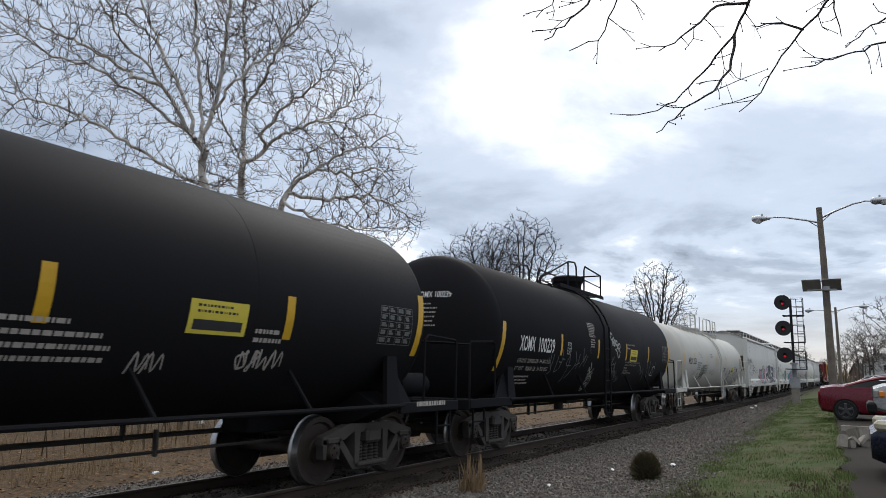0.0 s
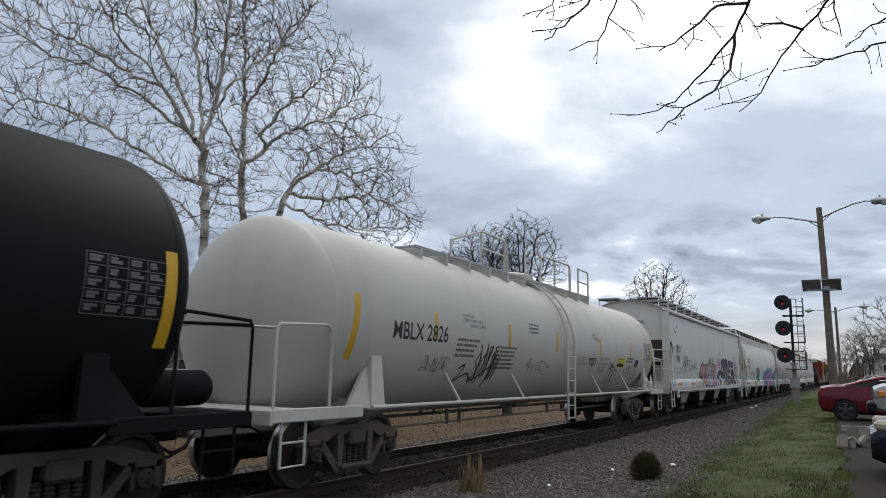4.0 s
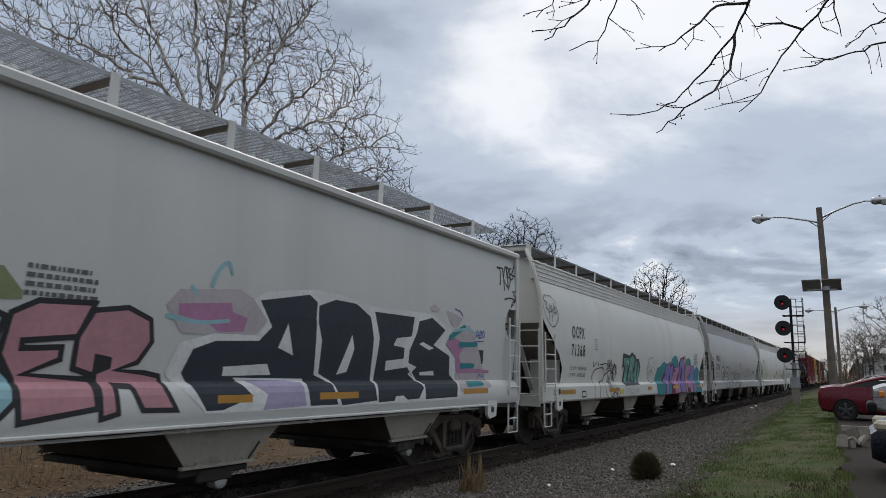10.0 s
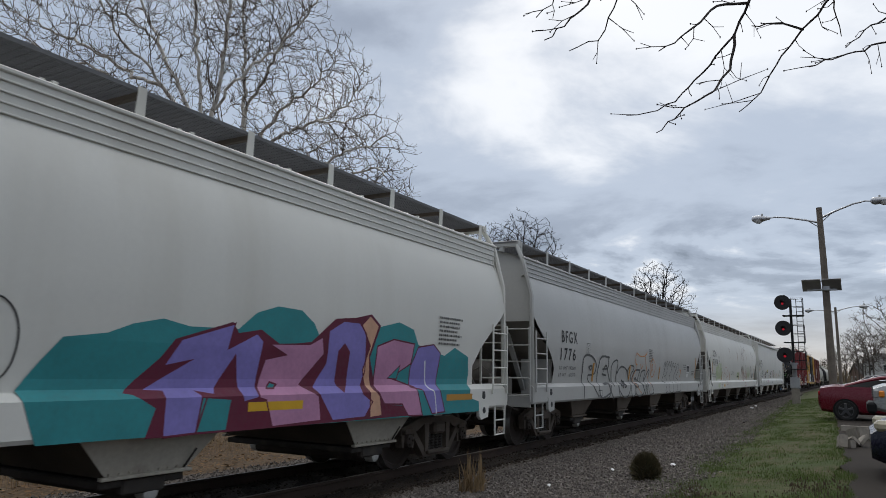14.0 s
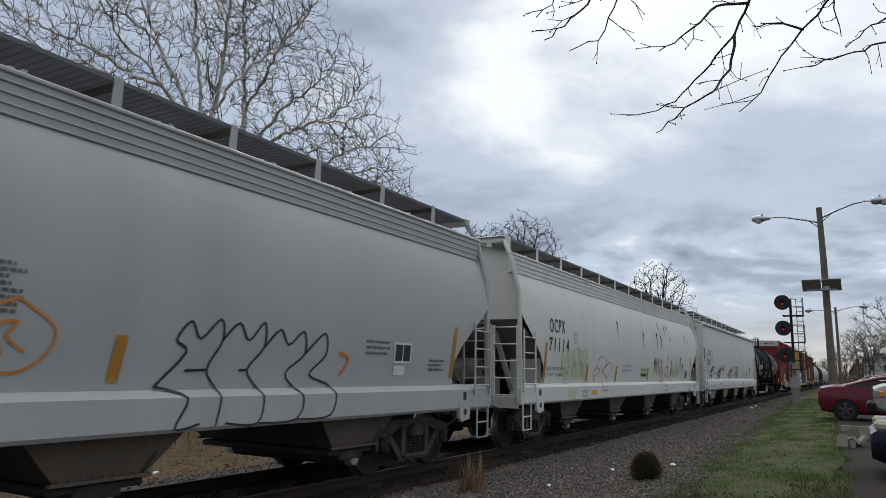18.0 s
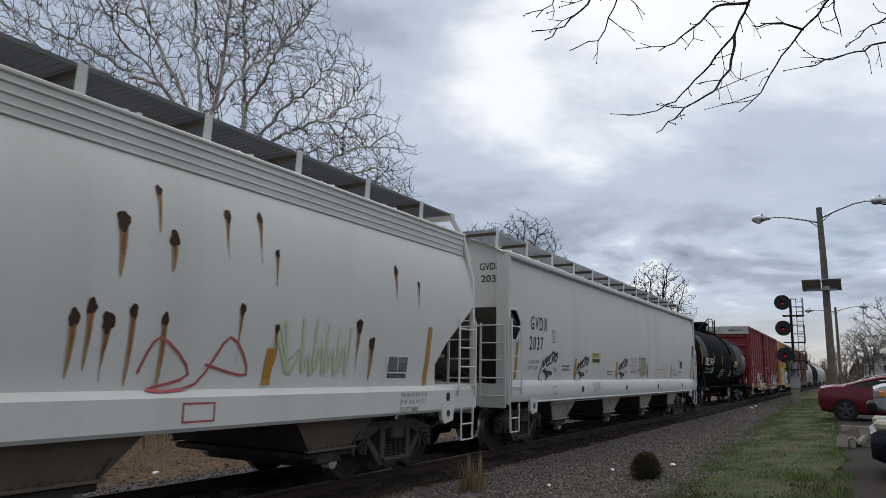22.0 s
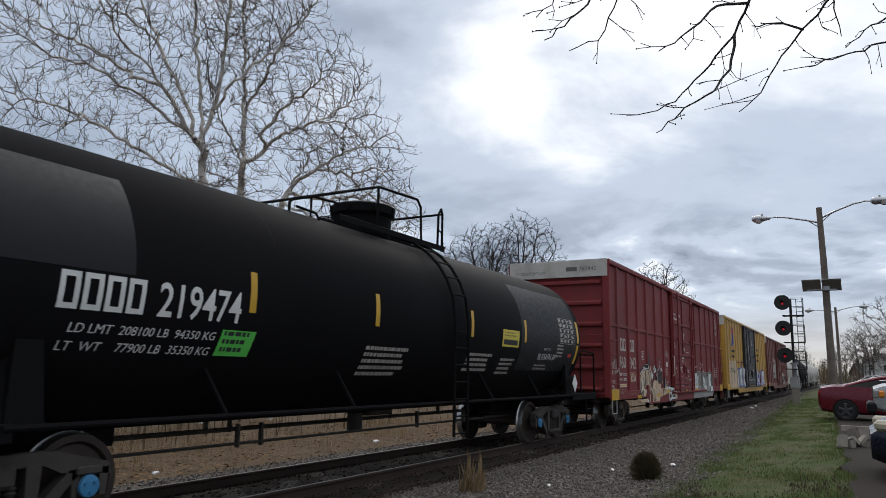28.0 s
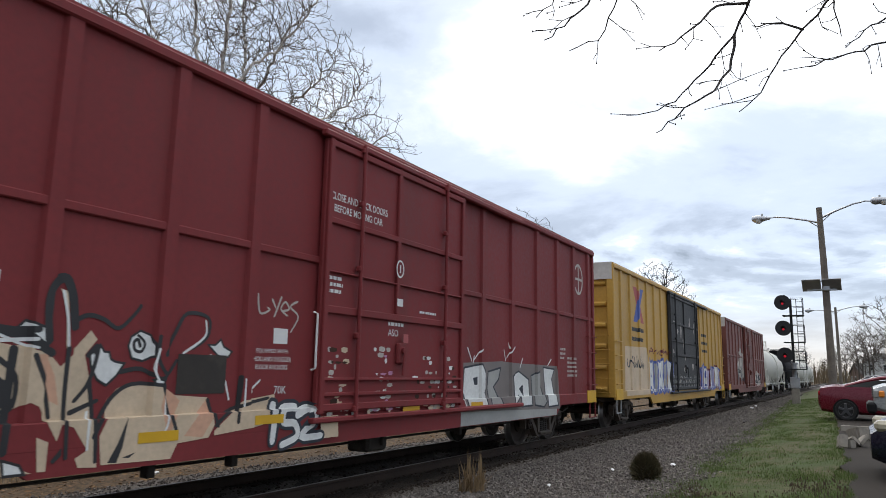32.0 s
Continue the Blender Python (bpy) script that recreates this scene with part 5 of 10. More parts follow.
def stuff_mat(name, a, b, rough=0.9, grain=20.0, thin=0.0):
    """A material that differs from piece to piece of one sheet of stuff."""
    m = bpy.data.materials.new(name)
    m.use_nodes = True
    nt = m.node_tree
    N, L = nt.nodes.new, nt.links.new
    p = nt.nodes["Principled BSDF"]
    p.inputs["Roughness"].default_value = rough
    p.inputs["Specular IOR Level"].default_value = 0.2
    ge, n, tc = N("ShaderNodeNewGeometry"), N("ShaderNodeTexNoise"), N("ShaderNodeTexCoord")
    n.inputs["Scale"].default_value = grain
    L(tc.outputs["Object"], n.inputs["Vector"])
    r = N("ShaderNodeValToRGB")
    r.color_ramp.elements[0].color, r.color_ramp.elements[1].color = (*a, 1), (*b, 1)
    ad = N("ShaderNodeMath")
    ad.operation = "MULTIPLY_ADD"
    ad.inputs[1].default_value, ad.inputs[2].default_value = 0.4, 0.0
    L(n.outputs["Fac"], ad.inputs[0])
    ad2 = N("ShaderNodeMath")
    ad2.operation = "MULTIPLY_ADD"
    ad2.inputs[1].default_value = 0.75
    L(ge.outputs["Random Per Island"], ad2.inputs[0])
    L(ad.outputs[0], ad2.inputs[2])
    L(ad2.outputs[0], r.inputs[0])
    L(r.outputs[0], p.inputs["Base Color"])
    if thin:
        # light that shines through leaves and blades
        tl, mx = N("ShaderNodeBsdfTranslucent"), N("ShaderNodeMixShader")
        L(r.outputs[0], tl.inputs["Color"])
        mx.inputs[0].default_value = thin
        L(p.outputs[0], mx.inputs[1])
        L(tl.outputs[0], mx.inputs[2])
        L(mx.outputs[0], nt.nodes["Material Output"].inputs[0])
    return m


STONE_V = [(-0.9, -0.5, -0.6), (0.3, -0.95, -0.7), (0.95, 0.2, -0.6), (-0.2, 0.95, -0.6), (-0.75, -0.55, 0.55), (0.6, -0.7, 0.65), (0.7, 0.5, 0.6), (-0.5, 0.7, 0.7)]
STONE_F = [(0, 1, 5), (0, 5, 4), (1, 2, 6), (1, 6, 5), (2, 3, 7), (2, 7, 6), (3, 0, 4), (3, 4, 7), (4, 5, 6), (4, 6, 7), (0, 3, 2), (0, 2, 1)]
M_STONES = stuff_mat("crushed_stone", (0.054, 0.047, 0.043), (0.215, 0.19, 0.17))


def stones():
    rng = np.random.default_rng(5)
    P, S, D = [], [], []
    # near shoulder, thinning with distance; far shoulder; between the rails
    for n, x0, x1, y0, y1, k in ((42000, 5, 34, 1.7, 6.0, 0.78), (9000, 34, 80, 2.4, 6.0, 1.3), (5000, 4, 34, 8.9, 10.8, 1.0), (4500, 2, 30, 6.0, 8.9, 0.9)):
        x = x0 + (x1 - x0) * rng.random(n) ** 1.5
        y = rng.uniform(y0, y1, n)
        for a, b in zip(x, y):
            if y1 <= 6.0 and b < edge_gravel(a) + 0.22 * rng.standard_normal():
                continue
            P.append((a, b, bed_z(b) + 0.008))
            # stones in the track strip, coloured darker for the train's shadow
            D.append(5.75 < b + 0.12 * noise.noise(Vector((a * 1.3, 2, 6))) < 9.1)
            S.append(k * float(np.clip(rng.lognormal(math.log(0.021), 0.35), 0.010, 0.05)))
    P, S, D = np.array(P), np.array(S), np.array(D)
    scatter_mesh("ballast_stones", M_STONES, P[~D], S[~D], STONE_V, STONE_F, 6, "loose grey crushed ballast stones", "gravel")
    # oil and the shadow under the train, both put into the stone colour
    scatter_mesh("shaded_oily_ballast", stuff_mat("shaded_oily_stone", (0.012, 0.009, 0.007), (0.06, 0.045, 0.034)), P[D], S[D], STONE_V, STONE_F, 7, "oil-stained ballast stones round the rails, train's shadow painted into their colour", "gravel")


stones()

# rails and ties
track = thing("railway_track", "single track of rusty rails on dark wooden ties", "railway track", (0, TY, 0), kind="structure")
RAILPROF = [(-0.07, -0.172), (0.07, -0.172), (0.07, -0.160), (0.012, -0.140), (0.010, -0.045), (0.036, -0.030), (0.036, -0.006), (0.028, 0.0), (-0.028, 0.0), (-0.036, -0.006), (-0.036, -0.030), (-0.010, -0.045), (-0.012, -0.140), (-0.07, -0.160)]
for sg in (-1, 1):
    s = Shape()
    s.prism([(-90, sg * 0.7535 + a, b) for a, b in RAILPROF], (520, 0, 0))
    part("rail", s, M_RAIL, track, "rusty steel rail")
    s = Shape()
    s.box((170, sg * 0.7535 - sg * 0.004, 0.0015), (520, 0.048, 0.003))
    part("rail_head", s, M_RAILHEAD, track, "bright running surface of the rail")
tie = Shape()
tie.box((0, 0, -0.255), (0.22, 2.6, 0.165), 0.012)
TIE_ME = tie.mesh("tie", M_TIE)
plate = Shape()
for sg in (-1, 1):
    plate.box((0, sg * 0.7535, -0.168), (0.19, 0.36, 0.014), 0.003)
    for dx in (-0.06, 0.06):
        for dy in (-0.085, 0.085):
            plate.box((dx, sg * 0.7535 + dy, -0.150), (0.02, 0.035, 0.03), 0.004)
PLATE_ME = plate.mesh("tie_plate", M_RAIL)
rng = random.Random(8)
for k in range(170):
    x = -2.0 + 0.52 * k
    t = part("tie", TIE_ME, None, track, "", (x + rng.uniform(-0.03, 0.03), rng.uniform(-0.05, 0.05), rng.uniform(-0.005, 0.01)))
    t.rotation_euler[2] = rng.uniform(-0.015, 0.015)
    part("tie_plate", PLATE_ME, None, t, "", (0, 0, 0))

# ---- grass, weeds and brush ----
BLADE_V = [(-0.05, 0, 0), (0.05, 0, 0), (0.035, 0.10, 0.6), (0.0, 0.32, 1.0), (-0.035, 0.10, 0.6)]
BLADE_F = [(0, 1, 2), (0, 2, 4), (4, 2, 3)]
STALK_V = [(-0.012, 0, 0), (0.012, 0, 0), (0.010, 0.05, 0.55), (0.0, 0.16, 1.0), (-0.010, 0.05, 0.55)]
M_BLADES = stuff_mat("grass_blades", (0.046, 0.082, 0.020), (0.115, 0.150, 0.050), 0.75, 20.0, 0.5)
M_STRAW = stuff_mat("dry_straw", (0.12, 0.078, 0.04), (0.30, 0.215, 0.125), 0.8, 20.0, 0.4)
M_NETTLE = stuff_mat("purple_weeds", (0.055, 0.036, 0.034), (0.12, 0.10, 0.06), 0.8, 20.0, 0.3)
M_BRUSH = stuff_mat("brown_brush", (0.06, 0.045, 0.03), (0.20, 0.15, 0.09), 0.9)


def verge():
    rng = np.random.default_rng(9)
    n = 210000
    x = 7 + 50 * rng.random(n) ** 2.0
    P, S = [], []
    for a in x:
        lo, hi = edge_lot(a), edge_gravel(a) + 0.15
        b = rng.uniform(lo - 0.05, hi + 0.1)
        if rng.random() < 0.3:
            b += 0.35 * abs(rng.standard_normal()) * (1 if b > 0.6 * hi else 0)
        tuft = 0.6 * noise.noise(Vector((a * 0.9, b * 1.6, 7))) + 0.5 * noise.noise(Vector((a * 3.1, b * 3.6, 2)))
        if rng.random() > 0.66 + 0.9 * tuft:
            continue
        P.append((a, b, gz(a, b) if b < hi else bed_z(b)))
        S.append(float(np.clip(0.026 + 0.034 * tuft + 0.012 * rng.standard_normal(), 0.012, 0.11)) * (1 + a * 0.014))
    scatter_mesh("grass_blades", M_BLADES, np.array(P), np.array(S), BLADE_V, BLADE_F, 10, "short uneven green grass blades", "grass", tilt=0.95, squash=(0.7, 1.3))
    P, S = [], []
    for k in range(3600):
        a = 7.5 + 6.5 * rng.random() ** 1.4
        b = rng.uniform(edge_lot(a), edge_gravel(a) + 0.2)
        d = noise.noise(Vector((a * 0.7, b * 0.9, 3)))
        if a > 9.7 + 1.4 * d and rng.random() > 0.05:
            continue
        P.append((a, b, gz(a, b)))
        S.append(rng.uniform(0.022, 0.055))
    scatter_mesh("verge_weeds", M_NETTLE, np.array(P), np.array(S), [(-0.22, 0, 0.2), (0.22, 0, 0.2), (0.16, 0.05, 0.9), (-0.16, 0.05, 0.9), (0, 0.04, 1.1)], [(0, 1, 2), (0, 2, 3), (3, 2, 4)], 11, "low purple-brown spring weeds in the grass", "weeds", tilt=0.3)
    # brown leaf litter on the far bank
    P, S = [], []
    for k in range(16000):
        a, b = 2 + 45 * rng.random() ** 1.4, 9.7 + 7 * rng.random() ** 1.2
        if rng.random() > 0.55 + 0.8 * noise.noise(Vector((a * 0.8, b * 0.9, 31))):
            continue
        P.append((a, b, gz(a, b) - 0.035 + 0.03 * rng.random()))
        S.append(rng.uniform(0.03, 0.075))
    scatter_mesh("leaf_litter", stuff_mat("brown_leaf_litter", (0.045, 0.028, 0.016), (0.26, 0.155, 0.075), 0.85), np.array(P), np.array(S), [(-1, 0, 0), (0, -0.55, 0.15), (1, 0, 0.05), (0, 0.55, 0.2)], [(0, 1, 2), (0, 2, 3)], 16, "brown fallen leaves on the bank beyond the track", "leaves", tilt=0.6)
    # straw on the far side of the track
    P, S = [], []
    for k in range(34000):
        a = rng.uniform(2, 70) if k % 3 == 0 else rng.uniform(2, 28)
        b = 10.3 + 9 * rng.random() ** 1.3
        t = noise.noise(Vector((a * 0.5, b * 0.6, 12)))
        if rng.random() > 0.6 + 0.7 * t:
            continue
        P.append((a, b, -0.46))
        S.append(float(np.clip((0.05 if b < 12.0 else 0.20) * (1 + 0.9 * t) * rng.uniform(0.5, 1.3), 0.05, 0.9)))
    scatter_mesh("field_straw", M_STRAW, np.array(P), np.array(S), STALK_V + [], BLADE_F, 13, "dry straw-coloured grass beyond the track", "dry grass", tilt=0.5, squash=(0.8, 1.4))
    P, S = [], []
    for k in range(9000):
        a = rng.uniform(2, 120)
        b = rng.uniform(15, 30)
        t = noise.noise(Vector((a * 0.2, b * 0.3, 21)))
        if t < -0.1:
            continue
        P.append((a, b, -0.46))
        S.append(float(np.clip(0.9 + 1.3 * t, 0.3, 2.0)) * rng.uniform(0.5, 1.1))
    scatter_mesh("brush", M_BRUSH, np.array(P), np.array(S), STALK_V, BLADE_F, 14, "leafless brown brush at the field's edge", "brush", tilt=0.6)
    # far brown woods closing the view along the line
    P, S = [], []
    for k in range(5200):
        a, b = rng.uniform(230, 420), rng.uniform(-70, 60)
        t = noise.noise(Vector((a * 0.02, b * 0.05, 41)))
        P.append((a, b, -0.5))
        S.append(float(np.clip(7.5 + 5.0 * t, 3.5, 12.0)) * rng.uniform(0.6, 1.1))
    scatter_mesh("far_woods", M_BRUSH, np.array(P), np.array(S), STALK_V, BLADE_F, 17, "far leafless brown woods along the horizon", "woods", tilt=0.25)
    # a straw clump and a round dark shrub on the gravel
    P, S = [], []
    for k in range(120):
        a, r = rng.uniform(0, 6.28), 0.19 * math.sqrt(rng.random())
        P.append((9.35 + r * math.cos(a), 4.88 + r * math.sin(a), -0.12))
        S.append(0.14 + 0.40 * rng.random() ** 1.6)
    scatter_mesh("straw_clump", M_STRAW, np.array(P), np.array(S), [(2.0 * a, b, c) for a, b, c in STALK_V], BLADE_F, 15, "tuft of dry upright straw on the gravel", "dry grass", tilt=0.7, squash=(0.8, 1.3))


verge()


def shrub(x, y, z, r, seed):
    """A rounded evergreen shrub of many short twigs and needles."""
    rng = np.random.default_rng(seed)
    root = thing("shrub", "small egg-shaped brownish green shrub on the gravel", "shrub", (x, y, z))
    s = Shape()
    for k in range(38):
        a, e = rng.uniform(0, 6.28), rng.uniform(0.25, 1.5)
        d = Vector((math.cos(a) * math.cos(e), math.sin(a) * math.cos(e), math.sin(e)))
        L = r * rng.uniform(0.75, 1.1)
        s.tube([(0, 0, 0), d * L * 0.5 + Vector((0, 0, 0.03)), d * L * Vector((1, 1, 1)).length / 1.2], 0.010, 4, 0.003)
    part("branches", s, M_BARK_D, root)
    n = 5200
    vs, fs = [], []
    for k in range(n):
        d = Vector(rng.standard_normal(3))
        d.normalize()
        rr = r * (0.55 + 0.5 * rng.random() ** 0.5) * (1 + 0.14 * noise.noise(d * 3.1))
        p = d * rr
        p.x *= 0.84
        p.y *= 0.84
        p.z = max(-r * 0.70, p.z * 1.02) + r * 0.70
        t = (d * 0.6 + Vector((0, 0, 0.8)) + Vector(rng.standard_normal(3)) * 0.4).normalized() * rng.uniform(0.04, 0.11)
        q = t.orthogonal().normalized() * 0.006
        i = len(vs)
        vs += [tuple(p - q), tuple(p + q), tuple(p + t)]
        fs.append((i, i + 1, i + 2))
    me = bpy.data.meshes.new("foliage")
    me.from_pydata(vs, [], fs)
    me.materials.append(stuff_mat("shrub_needles", (0.028, 0.030, 0.014), (0.10, 0.080, 0.042), 0.8))
    part("foliage", me, None, root)
    return root


shrub(10.55, 2.70, 0.08, 0.21, 3)


# ---- bare trees ----
def colonize(seed, base, trunk, centre, radii, n_attr, step, kill, influence, lower=-1.0, steer=0.0):
    """Branches grown towards points spread through the crown; returns nodes, parents and thickness."""
    rng = np.random.default_rng(seed)
    A = rng.standard_normal((n_attr * 3, 3))
    A /= np.linalg.norm(A, axis=1)[:, None]
    A *= (rng.random(len(A)) ** 0.42)[:, None]
    A = A[A[:, 2] > lower][:n_attr]
    A = np.array(centre) + A * np.array(radii)
    nodes, par = [np.array(base, float)], [-1]
    top = np.array(trunk, float)
    k = max(2, int(np.linalg.norm(top - nodes[0]) / step))
    b0 = nodes[0].copy()
    for i in range(1, k + 1):
        nodes.append(b0 + (top - b0) * i / k + rng.normal(0, 0.02, 3) * (0.5 if i < k else 0))
        par.append(len(nodes) - 2)
    N = np.array(nodes)
    d = np.linalg.norm(A[:, None] - N[None], axis=2)
    near, nd = d.argmin(1), d.min(1)
    alive = np.ones(len(A), bool)
    kids = {}
    for it in range(220):
        act = alive & (nd < influence)
        if not act.any():
            if it > 3:
                break
            act = alive
        pull = {}
        for i in np.nonzero(act)[0]:
            v = A[i] - N[near[i]]
            pull.setdefault(near[i], np.zeros(3))
            pull[near[i]] += v / (np.linalg.norm(v) + 1e-9)
        new_n, new_p = [], []
        for q, v in pull.items():
            if kids.get(q, 0) > 3:
                continue
            back = N[q] - N[par[q]] if par[q] >= 0 else np.array([0, 0, 1.0])
            back = back / (np.linalg.norm(back) + 1e-9)
            v = v / (np.linalg.norm(v) + 1e-9) + 0.55 * back + rng.normal(0, 0.20, 3) + np.array([0, 0, steer])
            new_n.append(N[q] + step * v / (np.linalg.norm(v) + 1e-9))
            new_p.append(q)
            kids[q] = kids.get(q, 0) + 1
        if not new_n:
            break
        o = len(N)
        N = np.vstack([N, new_n])
        par += new_p
        dn = np.linalg.norm(A[:, None] - np.array(new_n)[None], axis=2)
        m, mi = dn.min(1), dn.argmin(1)
        upd = m < nd
        nd[upd], near[upd] = m[upd], o + mi[upd]
        alive &= nd > kill
    return N, np.array(par), rng


def tree(name, label, seed, base, trunk, centre, radii, n_attr, step, kill, influence, material, r_tip=0.012, twigs=2, twig_len=0.5, power=2.3, lower=-1.0, steer=0.0, twig_mat=None, r_trunk=None, spread=0.55, rise=0.15):
    N, par, rng = colonize(seed, base, trunk, centre, radii, n_attr, step, kill, influence, lower, steer)
    n = len(N)
    r = np.zeros(n)
    has = np.zeros(n, bool)
    for i in range(n - 1, 0, -1):
        if not has[i]:
            r[i] = r_tip ** power
        r[par[i]] += r[i]
        has[par[i]] = True
    r = r ** (1 / power)
    if r_trunk:
        k = r_trunk / r[0]
        r = r_tip + (r - r_tip) * k
    root = thing(name, label, "tree", tuple(base))
    b0 = np.array(base)
    tr, cr = Shape(), Shape()
    split = 0.45 * r[0]
    for i in range(1, n):
        p = par[i]
        p0, p1 = Vector(N[p] - b0), Vector(N[i] - b0)
        s = tr if r[i] > split else cr
        s.cyl(p0, p1, min(r[p], r[i] * 1.5), 7 if r[i] > 3 * r_tip else 4, r[i], False)
    part("trunk", tr, material, root, "", smooth=True)
    part("crown", cr, material, root, "spreading bare limbs", smooth=True)
    tw_v, tw_f = [], []
    for i in range(1, n):
        if r[i] > r_tip * 2.6:
            continue
        d = N[i] - N[par[i]]
        d = d / (np.linalg.norm(d) + 1e-9)
        for k in range(twigs):
            t = N[par[i]] + (N[i] - N[par[i]]) * rng.random() - b0
            v = d * rng.uniform(0.3, 1.0) + rng.normal(0, spread, 3) + np.array([0, 0, rise])
            v = v / np.linalg.norm(v)
            L = twig_len * rng.uniform(0.35, 1.0)
            mid = t + v * L * 0.5
            v2 = v + rng.normal(0, 0.35, 3) + np.array([0, 0, 0.2])
            end = mid + v2 / np.linalg.norm(v2) * L * 0.5
            q = np.cross(v, [0.3, 0.5, 0.8])
            q = q / (np.linalg.norm(q) + 1e-9)
            q2 = np.cross(v, q)
            w = r_tip * 0.72
            o = len(tw_v)
            for c, ww in ((t, w), (mid, w * 0.75), (end, w * 0.35)):
                for a in (0, 2.09, 4.19):
                    tw_v.append(tuple(c + (q * math.cos(a) + q2 * math.sin(a)) * ww))
            for h in (0, 3):
                for a in range(3):
                    tw_f.append((o + h + a, o + h + (a + 1) % 3, o + h + 3 + (a + 1) % 3, o + h + 3 + a))
    me = bpy.data.meshes.new("twig_mass")
    me.from_pydata(tw_v, [], tw_f)
    me.materials.append(twig_mat or material)
    tagged(part("twig_mass", me, None, root, "fine leafless twigs"), kind="stuff")
    return root


M_TWIG_B = mat("brown_twig_bark", (0.024, 0.020, 0.017), 0.9, vary=0.3, scale=2, grain=9, bump=0.2)
M_TWIG_S = mat("greenish_twig_bark", (0.13, 0.115, 0.075), 0.9, vary=0.3, scale=2, grain=9, bump=0.2)
M_TWIG_W = mat("pale_twig_bark", (0.15, 0.126, 0.105), 0.9, vary=0.35, scale=2, grain=9, bump=0.2, dirt=(0.06, 0.048, 0.038), dirt_amount=0.7)
def limb_tree(name, label, seed, limbs, crowns, n_attr, r_trunk, material, twig_mat, r_tip=0.0095, step=0.27, kill=0.43, influence=2.2, power=2.3):
    """A bare tree: its leading limbs are given, crooked side branches grow from them through the crown."""
    rng = np.random.default_rng(seed)
    nodes, par = [], []

    def lead(pts):
        pts = [np.array(p, float) for p in pts]
        if nodes:
            last = int(np.argmin(np.linalg.norm(np.array(nodes) - pts[0], axis=1)))
        else:
            nodes.append(pts[0])
            par.append(-1)
            last = 0
        for a, b in zip(pts, pts[1:]):
            m = max(1, int(np.linalg.norm(b - a) / step))
            for q in range(1, m + 1):
                nodes.append(a + (b - a) * q / m + rng.normal(0, 0.05, 3))
                par.append(last)
                last = len(nodes) - 1

    for pts in limbs:
        lead(pts)
    wide, deep = np.array([0.5, -0.866, 0]), np.array([0.866, 0.5, 0])
    clouds = []
    for c, (a, b, h), share in crowns:
        d = rng.standard_normal((int(n_attr * share), 3))
        d /= np.linalg.norm(d, axis=1)[:, None]
        d *= (rng.random(len(d)) ** 0.36)[:, None]
        clouds.append(np.array(c) + d[:, :1] * a * wide + d[:, 1:2] * b * deep + d[:, 2:] * np.array([0, 0, h]))
    A = np.vstack(clouds)
    N = np.array(nodes)
    nd, near = np.full(len(A), 1e9), np.zeros(len(A), int)
    for q in range(0, len(N), 200):
        d = np.linalg.norm(A[:, None] - N[None, q:q + 200], axis=2)
        m, mi = d.min(1), d.argmin(1)
        u = m < nd
        nd[u], near[u] = m[u], q + mi[u]
    alive, kids = nd > kill * 0.6, {}
    heart = np.array(limbs[0][-1], float) - np.array([0, 0, 1.5])
    for it in range(90):
        act = np.nonzero(alive & (nd < influence))[0]
        if not len(act):
            break
        pull = {}
        for q in act:
            v = A[q] - N[near[q]]
            e = pull.setdefault(near[q], np.zeros(3))
            e += v / (np.linalg.norm(v) + 1e-9)
        new_n, new_p = [], []
        for q, v in pull.items():
            if kids.get(q, 0) > 2:
                continue
            back = N[q] - N[par[q]] if par[q] >= 0 else np.array([0, 0, 1.0])
            back = back / (np.linalg.norm(back) + 1e-9)
            v = v / (np.linalg.norm(v) + 1e-9) + 0.50 * back + rng.normal(0, 0.27, 3) + np.array([0, 0, 0.05])
            away = N[q] - heart
            v = v + 0.40 * away / (np.linalg.norm(away) + 1e-9)
            new_n.append(N[q] + step * rng.uniform(0.75, 1.2) * v / (np.linalg.norm(v) + 1e-9))
            new_p.append(q)
            kids[q] = kids.get(q, 0) + 1
        if not new_n:
            break
        o = len(N)
        N = np.vstack([N, new_n])
        par += new_p
        d = np.linalg.norm(A[:, None] - np.array(new_n)[None], axis=2)
        m, mi = d.min(1), d.argmin(1)
        u = m < nd
        nd[u], near[u] = m[u], o + mi[u]
        alive &= nd > kill
    n = len(N)
    r = np.zeros(n)
    tip = np.ones(n, bool)
    for q in range(n - 1, 0, -1):
        if tip[q]:
            r[q] = r_tip ** power
        r[par[q]] += r[q]
        tip[par[q]] = False
    r = r ** (1 / power)
    r = r_tip + (r - r_tip) * (r_trunk - r_tip) / (r[0] - r_tip)
    b0 = N[0].copy()
    root = thing(name, label, "tree", tuple(b0))
    tr, cr, tw = Shape(), Shape(), Shape()
    for q in range(1, n):
        p = par[q]
        big = r[q] > 0.30 * r_trunk
        (tr if big else cr if r[q] > 2.4 * r_tip else tw).cyl(Vector(N[p] - b0), Vector(N[q] - b0), min(r[p], r[q] * 1.25), 8 if big else 5 if r[q] > 2.4 * r_tip else 3, r[q], False)
    part("trunk", tr, material, root, "pale mottled trunk and leading limbs" if material is M_BARK_W else "")
    part("crown", cr, material, root, "crooked bare branches")
